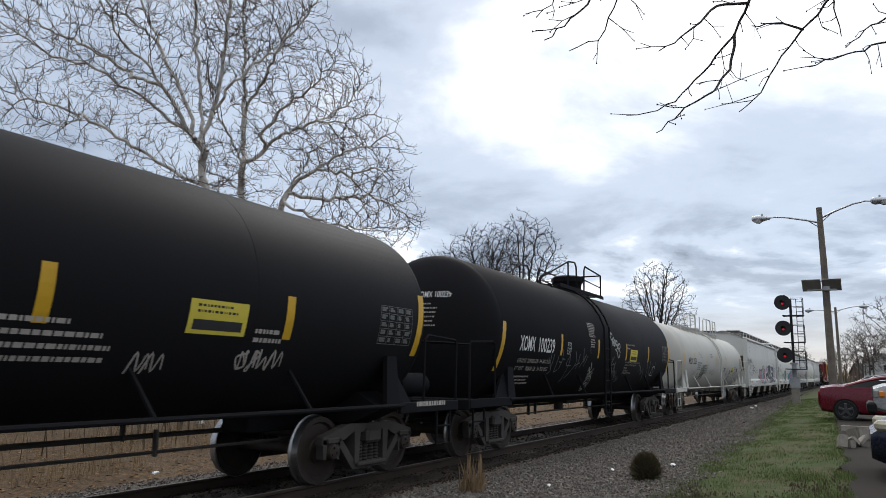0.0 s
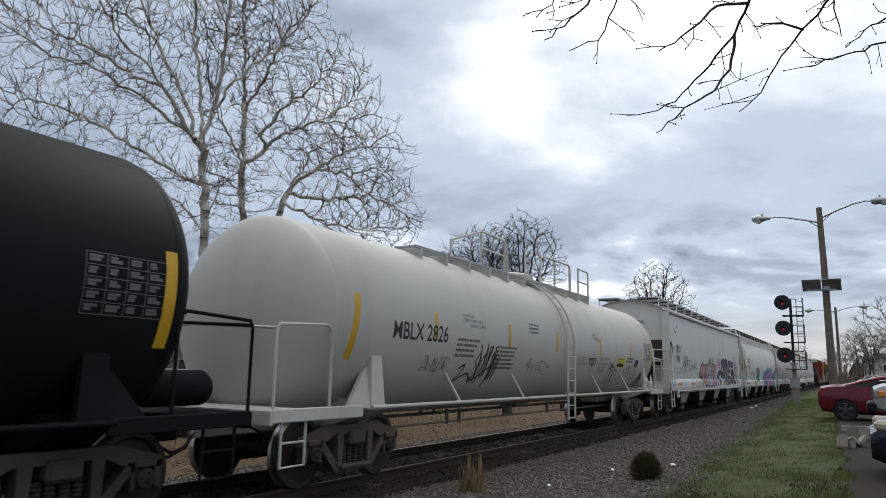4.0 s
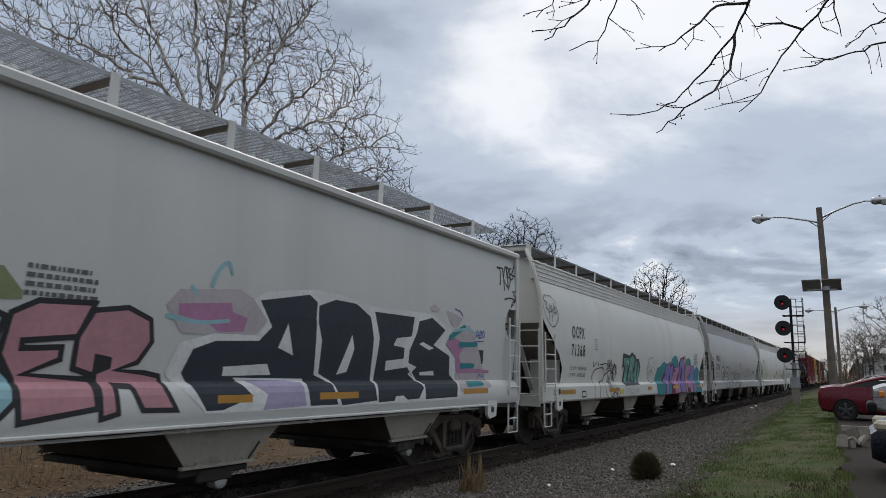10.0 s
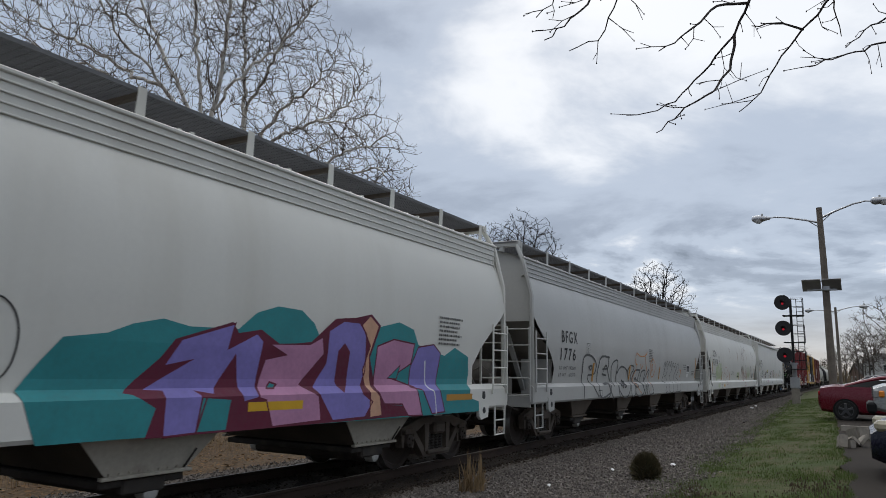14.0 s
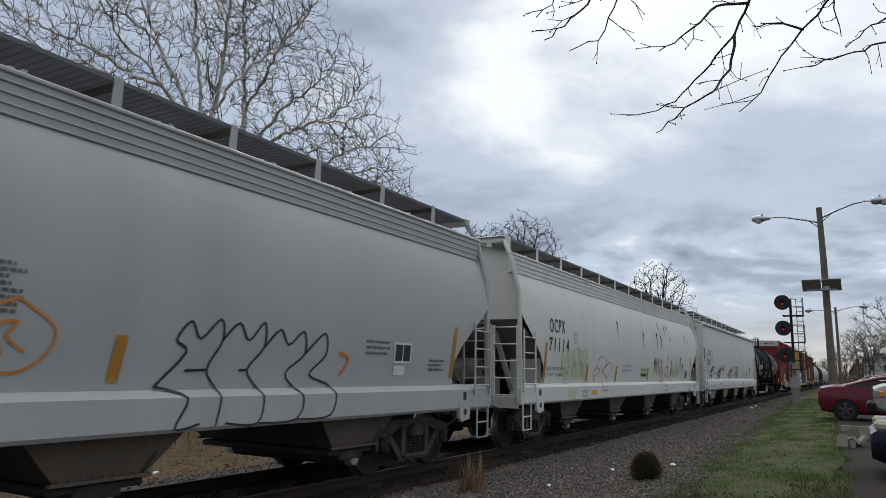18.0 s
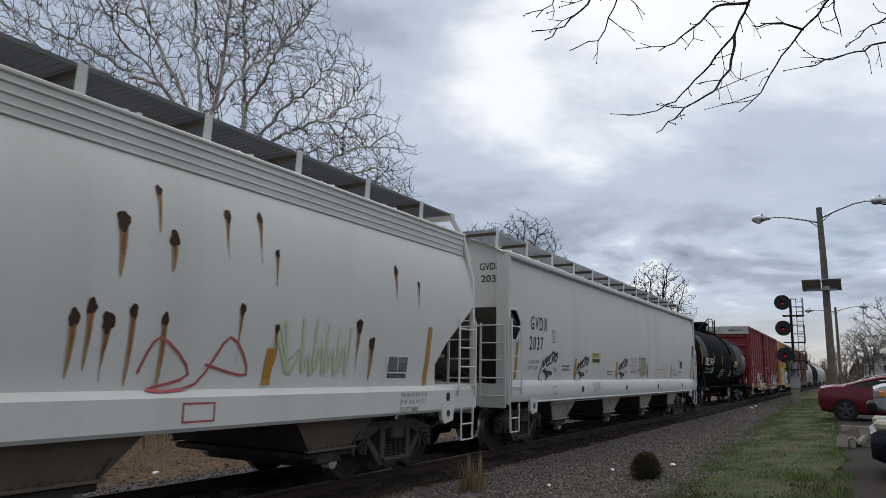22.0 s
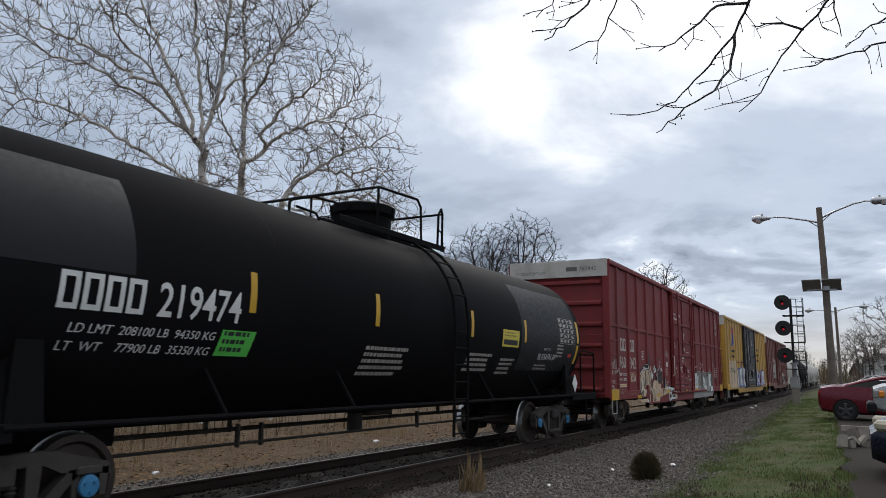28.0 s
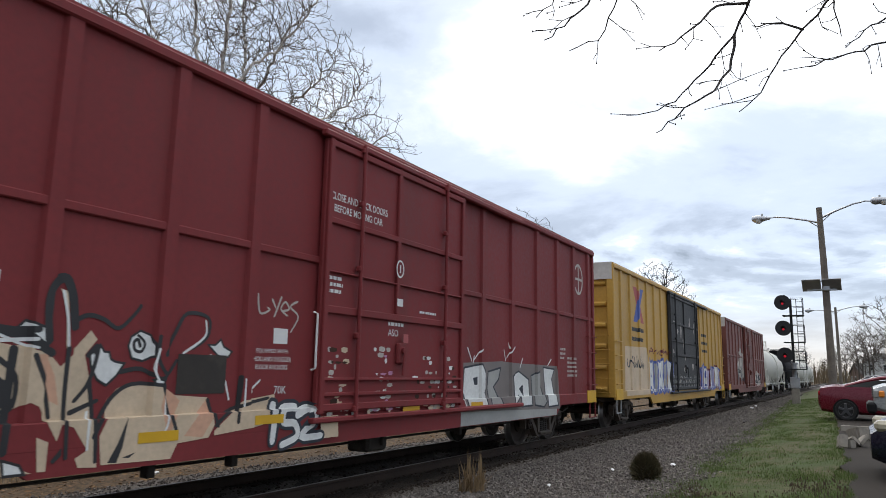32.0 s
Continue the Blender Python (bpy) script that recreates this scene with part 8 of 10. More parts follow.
# dull black tank car ahead
stripe(carA, sA, 1.02, 1.92, 0.14, 0.52)
stripe(carA, sA, 4.06, 1.92, 0.14, 0.52)
stripe(carA, sA, 6.98, 1.80, 0.15, 0.95, slant=0.1)
stripe(carA, sA, -4.6, 1.92, 0.14, 0.52)
placard(carA, sA, 2.62, 1.92, 0.82, 0.36, 1)
table(carA, sA, 6.02, 1.95, 0.85, 0.55, M_GREYINK, 2)
bars(-0.6, 1.93, 2.5, 4, 0.045, 0.11, 3, sA, 0.004, M_PALE, carA)
bars(3.60, 1.97, 0.5, 2, 0.05, 0.1, 4, sA, 0.004, M_PALE, carA)
graffiti(scribble(3.45, 1.55, 0.7, 0.25, 4, 5, 0.03), sA, 0.005, M_PALE, carA, "faint grey tag")
graffiti(scribble(2.1, 1.5, 0.35, 0.22, 2, 6, 0.025), sA, 0.005, M_PALE, carA, "pale sprayed sketch")
bars(7.0, 1.035, 1.1, 1, 0.07, 0.1, 7, profile_side([(0, 1.51), (3, 1.51)]), 0.006, M_PALE, carA)

# lettered black tank car
letters("XOMX", -6.16, 2.02, 0.78, 0.30, s2, 0.004, M_WHITE, car2, bold=0.012)
letters("100239", -5.16, 2.02, 0.90, 0.30, s2, 0.004, M_WHITE, car2, bold=0.012)
letters("LD LMT 209000 LB  94 800 KG", -6.12, 1.78, 1.75, 0.085, s2, 0.004, M_PALE, car2)
letters("LT WT   76800 LB  34 900 KG", -6.12, 1.62, 1.75, 0.085, s2, 0.004, M_PALE, car2)
bars(-6.0, 1.48, 1.0, 3, 0.035, 0.07, 8, s2, 0.004, M_PALE, car2)
stripe(car2, s2, -7.12, 1.60, 0.15, 0.95, slant=0.12)
for u in (-3.86, -1.13, 1.50, 4.08):
    stripe(car2, s2, u, 1.98, 0.11, 0.48)
stripe(car2, s2, 6.90, 1.75, 0.14, 0.95)
plate_c(car2, s2, -3.42, 2.02, "C", M_WHITE)
placard(car2, s2, 1.98, 1.96, 0.78, 0.35, 9)
bars(-1.85, 2.84, 0.55, 9, 0.022, 0.042, 10, s2, 0.004, M_PALE, car2)
bars(-1.75, 2.42, 0.4, 4, 0.03, 0.06, 11, s2, 0.004, M_PALE, car2)
table(car2, s2, 6.05, 2.02, 0.85, 0.55, M_GREYINK, 14)
frame_box(car2, s2, 4.95, 1.55, 0.32, 0.30, M_WHITE, 0.02)

# cream tank car
for u in (-3.12, -0.50, 2.72, 5.68, -6.0):
    stripe(car3, s3, u, 2.06, 0.11, 0.45)
stripe(car3, s3, 8.22, 1.80, 0.13, 0.92)
stripe(car3, s3, -8.25, 1.72, 0.14, 0.9, slant=0.12)
placard(car3, s3, 4.45, 1.76, 0.74, 0.29, 21)
letters("COMP #2", -5.0, 2.52, 0.42, 0.06, s3, 0.004, M_GREYINK, car3)
letters("CAPY 13493 GAL", -5.0, 2.44, 0.75, 0.06, s3, 0.004, M_GREYINK, car3)
letters("51077 LITERS", -4.75, 2.35, 0.62, 0.06, s3, 0.004, M_GREYINK, car3)
bars(-2.07, 2.56, 0.55, 3, 0.04, 0.08, 22, s3, 0.004, M_GREYINK, car3)
bars(-3.6, 2.03, 0.95, 6, 0.04, 0.078, 23, s3, 0.004, M_GREYINK, car3)
bars(-5.2, 2.1, 0.9, 4, 0.045, 0.09, 24, s3, 0.004, M_GREYINK, car3)
bars(5.38, 2.02, 0.8, 2, 0.045, 0.09, 27, s3, 0.004, M_GREYINK, car3)
table(car3, s3, 7.35, 2.02, 0.85, 0.55, M_GREYINK, 29)
paint("placard", [rect(6.32, 1.80, 0.17, 0.22), rect(6.51, 1.80, 0.17, 0.22)], s3, 0.004, M_INK, car3, "two black hazard plates")
letters("MBLX 2826", -7.18, 2.05, 1.64, 0.26, s3, 0.004, M_INK, car3, bold=0.01)
graffiti(scribble(-4.35, 1.35, 0.95, 0.80, 6, 30, 0.035), s3, 0.005, M_INK, car3, "large black looping tag")
graffiti(stroke([(-4.9, 1.62), (-4.7, 1.7), (-4.8, 1.5), (-4.9, 1.38), (-4.5, 1.55), (-4.2, 1.42), (-3.6, 1.75)], 0.035), s3, 0.005, M_INK, car3)
graffiti(scribble(-6.2, 1.55, 0.9, 0.3, 5, 34, 0.014), s3, 0.005, M_GREYINK, car3)


def hopper_marks(car, surf, code, number, u0, w, codes_z, num_z, h, m, wn):
    letters(code, u0, codes_z, w, h, surf, 0.004, m, car, bold=0.014, gap=1.35)
    letters(number, u0 - 0.04, num_z, wn, h, surf, 0.004, m, car, bold=0.014, gap=1.35)


# pale grey hopper with the pink and charcoal pieces
hopper_marks(car4, s4, "GVDX", "2160", -8.17, 0.84, 2.42, 2.06, 0.28, M_INK, 0.74)
plate_c(car4, s4, -6.98, 2.23, "C", M_GREYINK)
letters("LD LMT 195700 LB  88 750 KG", -8.28, 1.80, 1.35, 0.07, s4, 0.004, M_GREYINK, car4)
letters("LT WT   67300 LB  30 550 KG", -8.32, 1.65, 1.80, 0.07, s4, 0.004, M_GREYINK, car4)
for u, w in ((-8.18, 0.91), (-5.71, 0.91), (-2.38, 0.44), (6.97, 0.93), (1.55, 0.5), (3.2, 0.8)):
    paint("reflective_stripe", [rect(u, 1.20, w, 0.085)], s4, 0.011, M_OSTRIPE, car4, "amber reflective tape")
frame_box(car4, s4, -6.86, 1.15, 0.2, 0.16, M_GREYINK, 0.012)
letters("THIS CAR HAS FOUR COMPARTMENTS", -4.56, 1.285, 0.95, 0.055, s4, 0.004, M_INK, car4)
letters("THIS CAR EQUIPED WITH YED PNEUMATIC OUTLETS", -4.57, 1.20, 1.40, 0.055, s4, 0.004, M_INK, car4)
letters("CAUTION REMOVE BOTH CAPS BEFORE OPERATING OUTLETS", -4.57, 1.115, 1.48, 0.055, s4, 0.004, M_INK, car4)
letters("2 INCH HF COMP SHOES", -9.0, 1.20, 0.6, 0.045, s4, 0.004, M_GREYINK, car4)


def piece(car, surf, text, u, z, w, h, fill, line, grow, base=0.005, slant=0.0, wave=0.05, fat=0.045):
    letters(text, u, z, w, h, surf, base, line, car, "graffiti", "", fat + grow, slant, wave)
    letters(text, u, z, w, h, surf, base + 0.003, fill, car, "graffiti", "", fat, slant, wave)


letters("2015", -3.84, 1.54, 0.30, 0.16, s4, 0.005, M_INK, car4, "graffiti", "small black date", 0.01, 0.1)
paint("placard", [rect(7.4, 1.72, 0.20, 0.24), rect(7.62, 1.72, 0.20, 0.24)], s4, 0.004, M_INK, car4, "two black hazard plates")
paint("rust_patch", [blob(-8.2, 3.18, 0.09, 0.06, 46), blob(-7.85, 3.40, 0.05, 0.03, 47), blob(-8.3, 3.3, 0.02, 0.12, 48)], s4, 0.004, M_RUSTDARK, car4)
bars(-0.55, 2.36, 0.75, 4, 0.04, 0.075, 49, s4, 0.004, M_GREYINK, car4)

# off-white hopper with the violet piece
hopper_marks(car5, s5, "OCPX", "71368", -7.74, 0.88, 2.42, 1.99, 0.28, M_INK, 0.96)
plate_c(car5, s5, -6.05, 2.19, "C", M_GREYINK)
letters("LD LMT  195500 LBS", -7.82, 1.66, 1.20, 0.08, s5, 0.004, M_INK, car5)
letters("LT WT    67500 LBS", -7.84, 1.50, 1.18, 0.08, s5, 0.004, M_INK, car5)
for u, w in ((-8.55, 0.95), (-4.90, 0.92), (-0.74, 0.46), (2.9, 0.9), (7.3, 0.9)):
    paint("reflective_stripe", [rect(u, 1.10, w, 0.10)], s5, 0.009, M_OSTRIPE if u != 2.9 else M_YSTRIPE, car5, "amber reflective tape")
paint("placard", [rect(-3.86, 1.02, 0.34, 0.14)], s5, 0.005, M_YSIGN, car5)
frame_box(car5, s5, -7.14, 1.0, 0.32, 0.16, M_INK, 0.035)
letters("NO. 8", -9.0, 1.15, 0.18, 0.05, s5, 0.004, M_GREYINK, car5)
letters("VENT", -9.0, 1.08, 0.18, 0.05, s5, 0.004, M_GREYINK, car5)
letters("VALVE", -9.0, 1.01, 0.2, 0.05, s5, 0.004, M_GREYINK, car5)
letters("2 INCH HF COMP SHOES", -9.0, 0.95, 0.7, 0.045, s5, 0.004, M_GREYINK, car5)
bars(7.05, 2.42, 0.8, 7, 0.035, 0.07, 62, s5, 0.0085, M_GREYINK, car5)

# dull grey hopper
hopper_marks(car6, s6, "BFGX", "1776", -7.72, 1.05, 2.28, 1.88, 0.27, M_INK, 1.0)
plate_c(car6, s6, -5.95, 2.06, "C", M_GREYINK)
letters("LD LMT 195500", -7.8, 1.66, 1.1, 0.075, s6, 0.004, M_GREYINK, car6)
letters("LT WT    67500", -7.8, 1.50, 1.1, 0.075, s6, 0.004, M_GREYINK, car6)
for u, z, h in ((-5.45, 1.38, 0.47), (-2.02, 1.42, 0.42), (1.70, 1.42, 0.43)):
    paint("reflective_stripe", tall(u, z, 0.12, h, 1, 0.1), s6, 0.009, M_OSTRIPE, car6, "amber reflective tape")
paint("reflective_stripe", tall(8.0, 1.46, 0.10, 0.85, 1, 0.08), s6, 0.009, M_OSTRIPE, car6, "amber reflective tape")
bars(0.3, 2.36, 0.55, 8, 0.03, 0.055, 76, s6, 0.004, M_GREYINK, car6)
bars(5.6, 1.95, 0.6, 3, 0.035, 0.08, 77, s6, 0.004, M_GREYINK, car6)
paint("placard", [rect(6.30, 1.68, 0.46, 0.30)], s6, 0.004, M_WHITE, car6)
paint("placard", [rect(6.33, 1.71, 0.19, 0.24), rect(6.54, 1.71, 0.19, 0.24)], s6, 0.007, M_INK, car6, "two black hazard plates")
paint("placard", [rect(6.33, 1.50, 0.28, 0.14)], s6, 0.004, M_WHITE, car6)
bars(7.3, 1.72, 0.5, 3, 0.035, 0.07, 78, s6, 0.004, M_GREYINK, car6)
frame_box(car6, s6, -5.1, 1.0, 0.3, 0.16, M_GREYINK, 0.02)

# rust-stained hopper
hopper_marks(car7, s7, "OCPX", "71114", -7.73, 0.95, 2.48, 2.06, 0.30, M_INK, 1.25)
plate_c(car7, s7, -6.2, 2.27, "C", M_GREYINK)
letters("LD LMT 202600", -7.84, 1.64, 1.05, 0.075, s7, 0.004, M_GREYINK, car7)
letters("LT WT   65400", -7.86, 1.50, 1.05, 0.075, s7, 0.004, M_GREYINK, car7)
for u, z, h in ((-8.02, 1.38, 0.86), (7.66, 1.36, 0.9)):
    paint("reflective_stripe", tall(u, z, 0.11, h, 1, 0.05), s7, 0.006, M_OSTRIPE, car7, "amber reflective tape")
for u in (-5.18, -2.65, 0.87, 4.15):
    paint("reflective_stripe", tall(u, 1.38, 0.13, 0.42, 1, 0.06), s7, 0.006, M_OSTRIPE, car7, "amber reflective tape")
placard(car7, s7, 0.07, 1.48, 0.80, 0.31, 81, G_LIME)
letters("STEAM BOILING", -2.0, 1.78, 0.85, 0.06, s7, 0.004, M_GREYINK, car7)
letters("CLEAN ENTER CAR", -2.0, 1.66, 0.95, 0.06, s7, 0.004, M_GREYINK, car7)
letters("EX W 10 8 H 3 10", 6.95, 1.185, 0.72, 0.065, s7, 0.004, M_GREYINK, car7)
letters("E W  8 0  H 15 1", 6.93, 1.08, 0.70, 0.065, s7, 0.004, M_GREYINK, car7)
letters("CU FT 5800", 6.92, 0.975, 0.50, 0.065, s7, 0.004, M_GREYINK, car7)
rng = random.Random(82)
spots = [(2.59, 3.31), (2.18, 2.91), (2.76, 2.84), (3.48, 3.22), (3.99, 3.30), (4.24, 2.91), (6.78, 3.04), (7.4, 2.9), (1.79, 1.98), (1.94, 2.09), (2.12, 1.96), (2.73, 2.03), (3.73, 2.21), (4.3, 2.03), (5.89, 2.16), (6.21, 1.93), (2.37, 2.08), (0.37, 2.85), (-2.45, 3.0)]
for k, (u, z) in enumerate(spots):
    big = rng.uniform(0.6, 1.25)
    L = (z - 1.33) * rng.uniform(0.6, 1.0) if z < 2.3 else rng.uniform(0.3, 0.6)
    wob = rng.uniform(-0.02, 0.02)
    run_poly = [(u - 0.04 * big, z), (u + 0.04 * big, z), (u + 0.026 * big + wob, z - L * 0.45), (u + 0.012 + wob, z - L * 0.8), (u + 0.004, z - L), (u - 0.008, z - L * 0.95), (u - 0.02 * big, z - L * 0.5), (u - 0.028 * big, z - L * 0.25)]
    core = [(u - 0.026 * big, z), (u + 0.026 * big, z), (u + 0.018 * big, z - L * 0.3), (u + 0.006 + wob, z - L * 0.62), (u - 0.004 + wob, z - L * 0.6), (u - 0.012 * big, z - L * 0.35)]
    paint("rust_run", [run_poly], s7, 0.0035, M_RUST, car7, "orange rust run")
    paint("rust_run", [core], s7, 0.005, M_RUSTMID, car7, "orange rust run")
    paint("rust_scab", [blob(u, z, 0.055 * big, 0.085 * big, 90 + k, 14, 0.15)], s7, 0.0065, M_RUSTDARK, car7)
graffiti(scribble(4.3, 1.45, 1.4, 0.75, 6, 84, 0.05), s7, 0.0045, G_LIME, car7, "faint lime tag")
graffiti(stroke([(2.5, 1.5), (2.7, 1.85), (3.1, 1.5), (2.6, 1.35), (3.2, 1.4), (3.6, 1.9), (3.9, 1.5), (3.3, 1.6)], 0.03), s7, 0.005, G_RED, car7, "faded red outline")
frame_box(car7, s7, 3.0, 1.02, 0.42, 0.2, G_RED, 0.02)
paint("placard", [rect(6.63, 1.44, 0.57, 0.36)], s7, 0.003, M_WHITE, car7)
paint("placard", [rect(6.66, 1.55, 0.245, 0.22), rect(6.925, 1.55, 0.245, 0.22), rect(6.66, 1.46, 0.51, 0.07)], s7, 0.004, M_INK, car7, "two black hazard plates")
frame_box(car7, s7, -5.6, 1.02, 0.26, 0.16, M_GREYINK, 0.02)
paint("placard", [rect(-4.95, 1.05, 0.4, 0.11)], s7, 0.004, M_YSTRIPE, car7)

# clean pale grey hopper with black tags
hopper_marks(car8, s8, "GVDX", "2037", -8.18, 0.92, 2.47, 2.05, 0.28, M_INK, 0.74)
plate_c(car8, s8, -6.97, 2.25, "C", M_GREYINK)
letters("LD LIMIT 195700", -8.22, 1.77, 0.55, 0.07, s8, 0.004, M_GREYINK, car8)
letters("LT WT   67300", -8.24, 1.64, 0.52, 0.07, s8, 0.004, M_GREYINK, car8)
for u in (-5.42, -1.98, 1.50, 4.92):
    paint("reflective_stripe", tall(u, 1.50, 0.13, 0.43, 1, 0.04), s8, 0.009, M_OSTRIPE, car8, "amber reflective tape")
for u, z in ((-8.9, 1.45), (8.55, 1.45)):
    paint("reflective_stripe", tall(u, z, 0.10, 0.8, 1, 0.03), s8, 0.004, M_OSTRIPE, car8, "amber reflective tape")
placard(car8, s8, -4.13, 1.84, 0.70, 0.27, 91, M_YPALE)
letters("FOR CHEMICAL EMERGENCY", -4.02, 2.06, 0.50, 0.035, s8, 0.007, M_INK, car8, "placard_writing")
bars(-7.0 + 0.75, 1.72, 0.6, 2, 0.04, 0.08, 92, s8, 0.004, M_GREYINK, car8)
bars(-2.75, 1.62, 0.5, 2, 0.04, 0.08, 93, s8, 0.004, M_GREYINK, car8)
for k, line in enumerate(("THIS CAR SPECIALLY LINED", "CAUTION: DO NOT USE STEAM", "BOILING WATER OR SHARP OBJECTS", "TO CLEAN. ENTER CAR WITH", "CLEAN SOFT SOLED SHOES")):
    letters(line, -0.45 + (0.06 if k % 2 else 0), 2.0 - 0.095 * k, 0.72, 0.055, s8, 0.004, G_RED, car8)
bars(6.0, 2.1, 0.5, 2, 0.03, 0.06, 97, s8, 0.004, M_GREYINK, car8)
paint("placard", [rect(6.46, 1.83, 0.17, 0.27), rect(6.66, 1.83, 0.17, 0.27)], s8, 0.004, M_INK, car8, "two black hazard plates")
frame_box(car8, s8, -7.0, 1.12, 0.22, 0.17, M_GREYINK, 0.015)

# black tank car with big white lettering: the owner's mark stays plain blocks
for k in range(4):
    u = -6.28 + 0.225 * k
    frame_box(car9, s9, u, 2.06, 0.19, 0.33, M_WHITE, 0.05, "owner_mark")
letters("219474", -5.25, 2.06, 1.08, 0.33, s9, 0.004, M_WHITE, car9, bold=0.014)
letters("LD LMT  208100 LB  94350 KG", -6.12, 1.86, 1.66, 0.085, s9, 0.004, M_WHITE, car9, slant=0.15)
letters("LT  WT    77900 LB  35350 KG", -6.18, 1.70, 1.70, 0.085, s9, 0.004, M_WHITE, car9, slant=0.15)
paint("placard", [rect(-4.40, 1.70, 0.50, 0.28, 0.1)], s9, 0.004, M_GSIGN, car9, "bright green sticker with small print")
bars(-4.34, 1.92, 0.42, 3, 0.045, 0.085, 101, s9, 0.007, M_INK, car9, "placard_lines", "small print")
for u in (-4.05, -1.60, 1.33, 3.70):
    stripe(car9, s9, u, 2.19, 0.10, 0.46)
stripe(car9, s9, -7.20, 1.95, 0.13, 0.92, slant=0.05)
paint("reflective_stripe", tall(6.88, 2.3, 0.13, 0.52, 1), s9, 0.004, M_YSTRIPE, car9)
paint("reflective_stripe", tall(6.78, 1.80, 0.13, 0.45, 1, 0.2), s9, 0.004, M_YSTRIPE, car9)
panel_a = paint("repaint_patch", [rect(-6.95, 2.42, 1.4, 0.98)], s9, 0.0025, M_BLACK_PATCH, car9, "greyer repainted panel")
panel_b = paint("repaint_patch", [rect(3.55, 1.62, 3.3, 1.78)], s9, 0.0025, M_BLACK_PATCH, car9, "greyer repainted panel")
for panel in (panel_a, panel_b):
    for face in panel.data.polygons:
        face.use_smooth = True
paint("red_sticker", [rect(-7.08, 1.60, 0.20, 0.10)], s9, 0.004, M_RDECAL, car9, "small red sticker")
paint("red_sticker", [rect(6.35, 1.95, 0.20, 0.08)], s9, 0.004, M_RDECAL, car9, "small red sticker")
placard(car9, s9, 2.65, 2.07, 0.78, 0.33, 102)
table(car9, s9, 5.72, 2.25, 0.98, 0.58, M_PALE, 103)
bars(-1.70, 1.86, 1.1, 5, 0.05, 0.09, 104, s9, 0.004, M_PALE, car9)
bars(1.35, 1.86, 1.0, 4, 0.05, 0.09, 105, s9, 0.004, M_PALE, car9)
bars(2.75, 1.80, 0.7, 4, 0.045, 0.085, 106, s9, 0.004, M_PALE, car9)
letters("SR 8754 FRA AIP", 4.55, 1.86, 1.05, 0.13, s9, 0.004, M_WHITE, car9, slant=0.1)
letters("AAR ST-444", 4.80, 2.06, 0.42, 0.06, s9, 0.004, M_PALE, car9, slant=0.1)
bars(4.5, 1.72, 0.8, 2, 0.035, 0.07, 107, s9, 0.004, M_PALE, car9)
bars(5.6, 2.18, 0.5, 4, 0.04, 0.08, 108, s9, 0.0045, M_PALE, car9)
di = Shape()
for e in (-1,):
    di.prism([(-h9 - 0.62, -0.95, 1.50), (-h9 - 0.62, -0.78, 1.72), (-h9 - 0.62, -0.61, 1.50), (-h9 - 0.62, -0.78, 1.28)], (-0.012, 0, 0))
part("hazard_diamond", di, M_WHITE, car9, "white diamond hazard plate")
di = Shape()
di.prism([(h9 - 0.75, -1.575, 1.34), (h9 - 0.58, -1.575, 1.55), (h9 - 0.41, -1.575, 1.34), (h9 - 0.58, -1.575, 1.13)], (0, 0.012, 0))
part("hazard_diamond", di, M_WHITE, car9, "white diamond hazard plate")
for car_, surf_ in ((car3, h3),):
    di = Shape()
    di.prism([(h3 - 0.85, -1.56, 1.34), (h3 - 0.70, -1.56, 1.60), (h3 - 0.62, -1.56, 1.34), (h3 - 0.74, -1.56, 1.08)], (0, 0.012, 0))
    part("hazard_diamond", di, M_WHITE, car_, "white diamond hazard plate")

# dark red boxcar: the railway's mark stays plain blocks
for u, w in ((-8.22, 0.24), (-7.93, 0.26), (-7.25, 0.24), (-6.96, 0.22)):
    frame_box(car10, s10, u, 2.25, w, 0.36, M_PALE, 0.065, "owner_mark")
letters("760", -8.36, 1.75, 0.68, 0.33, s10, 0.004, M_PALE, car10, bold=0.016)
letters("842", -7.25, 1.75, 0.70, 0.33, s10, 0.004, M_PALE, car10, bold=0.016)
letters("LD LMT  205300", -8.47, 1.53, 0.86, 0.085, s10, 0.004, M_WHITE, car10, bold=0.006)
letters("LT  WT   80700", -8.49, 1.385, 0.87, 0.085, s10, 0.004, M_WHITE, car10, bold=0.006)
paint("placard", [rect(-8.47, 1.205, 0.82, 0.095)], s10, 0.004, M_WHITE, car10)
paint("placard", [rect(-8.43, 1.225, 0.74, 0.055)], s10, 0.007, M_YSTRIPE, car10, "yellow strip with white edges")
letters("2 INCH HF COMP SHOES", -8.45, 1.12, 0.7, 0.035, s10, 0.004, M_PALE, car10)
letters("PULL HERE", -8.45, 1.03, 0.3, 0.035, s10, 0.004, M_PALE, car10)
letters("LIFT HERE JACK HERE", -7.4, 0.97, 0.6, 0.04, s10, 0.004, M_PALE, car10)
plate_c(car10, s10, -5.85, 2.05, "F", M_WHITE)
for u in (-6.70, -4.23, -2.74, 0.20, 2.42):
    paint("reflective_stripe", [rect(u, 0.86 + (0.09 if u > -3 else 0), 0.46, 0.10)], s10, 0.022, M_YSTRIPE, car10, "yellow reflective tape")
letters("CLOSE AND LOCK DOORS", -1.65, 3.78, 1.30, 0.10, s10, 0.006, M_WHITE, car10, bold=0.008)
letters("BEFORE MOVING CAR", -1.57, 3.62, 1.10, 0.10, s10, 0.006, M_WHITE, car10, bold=0.008)
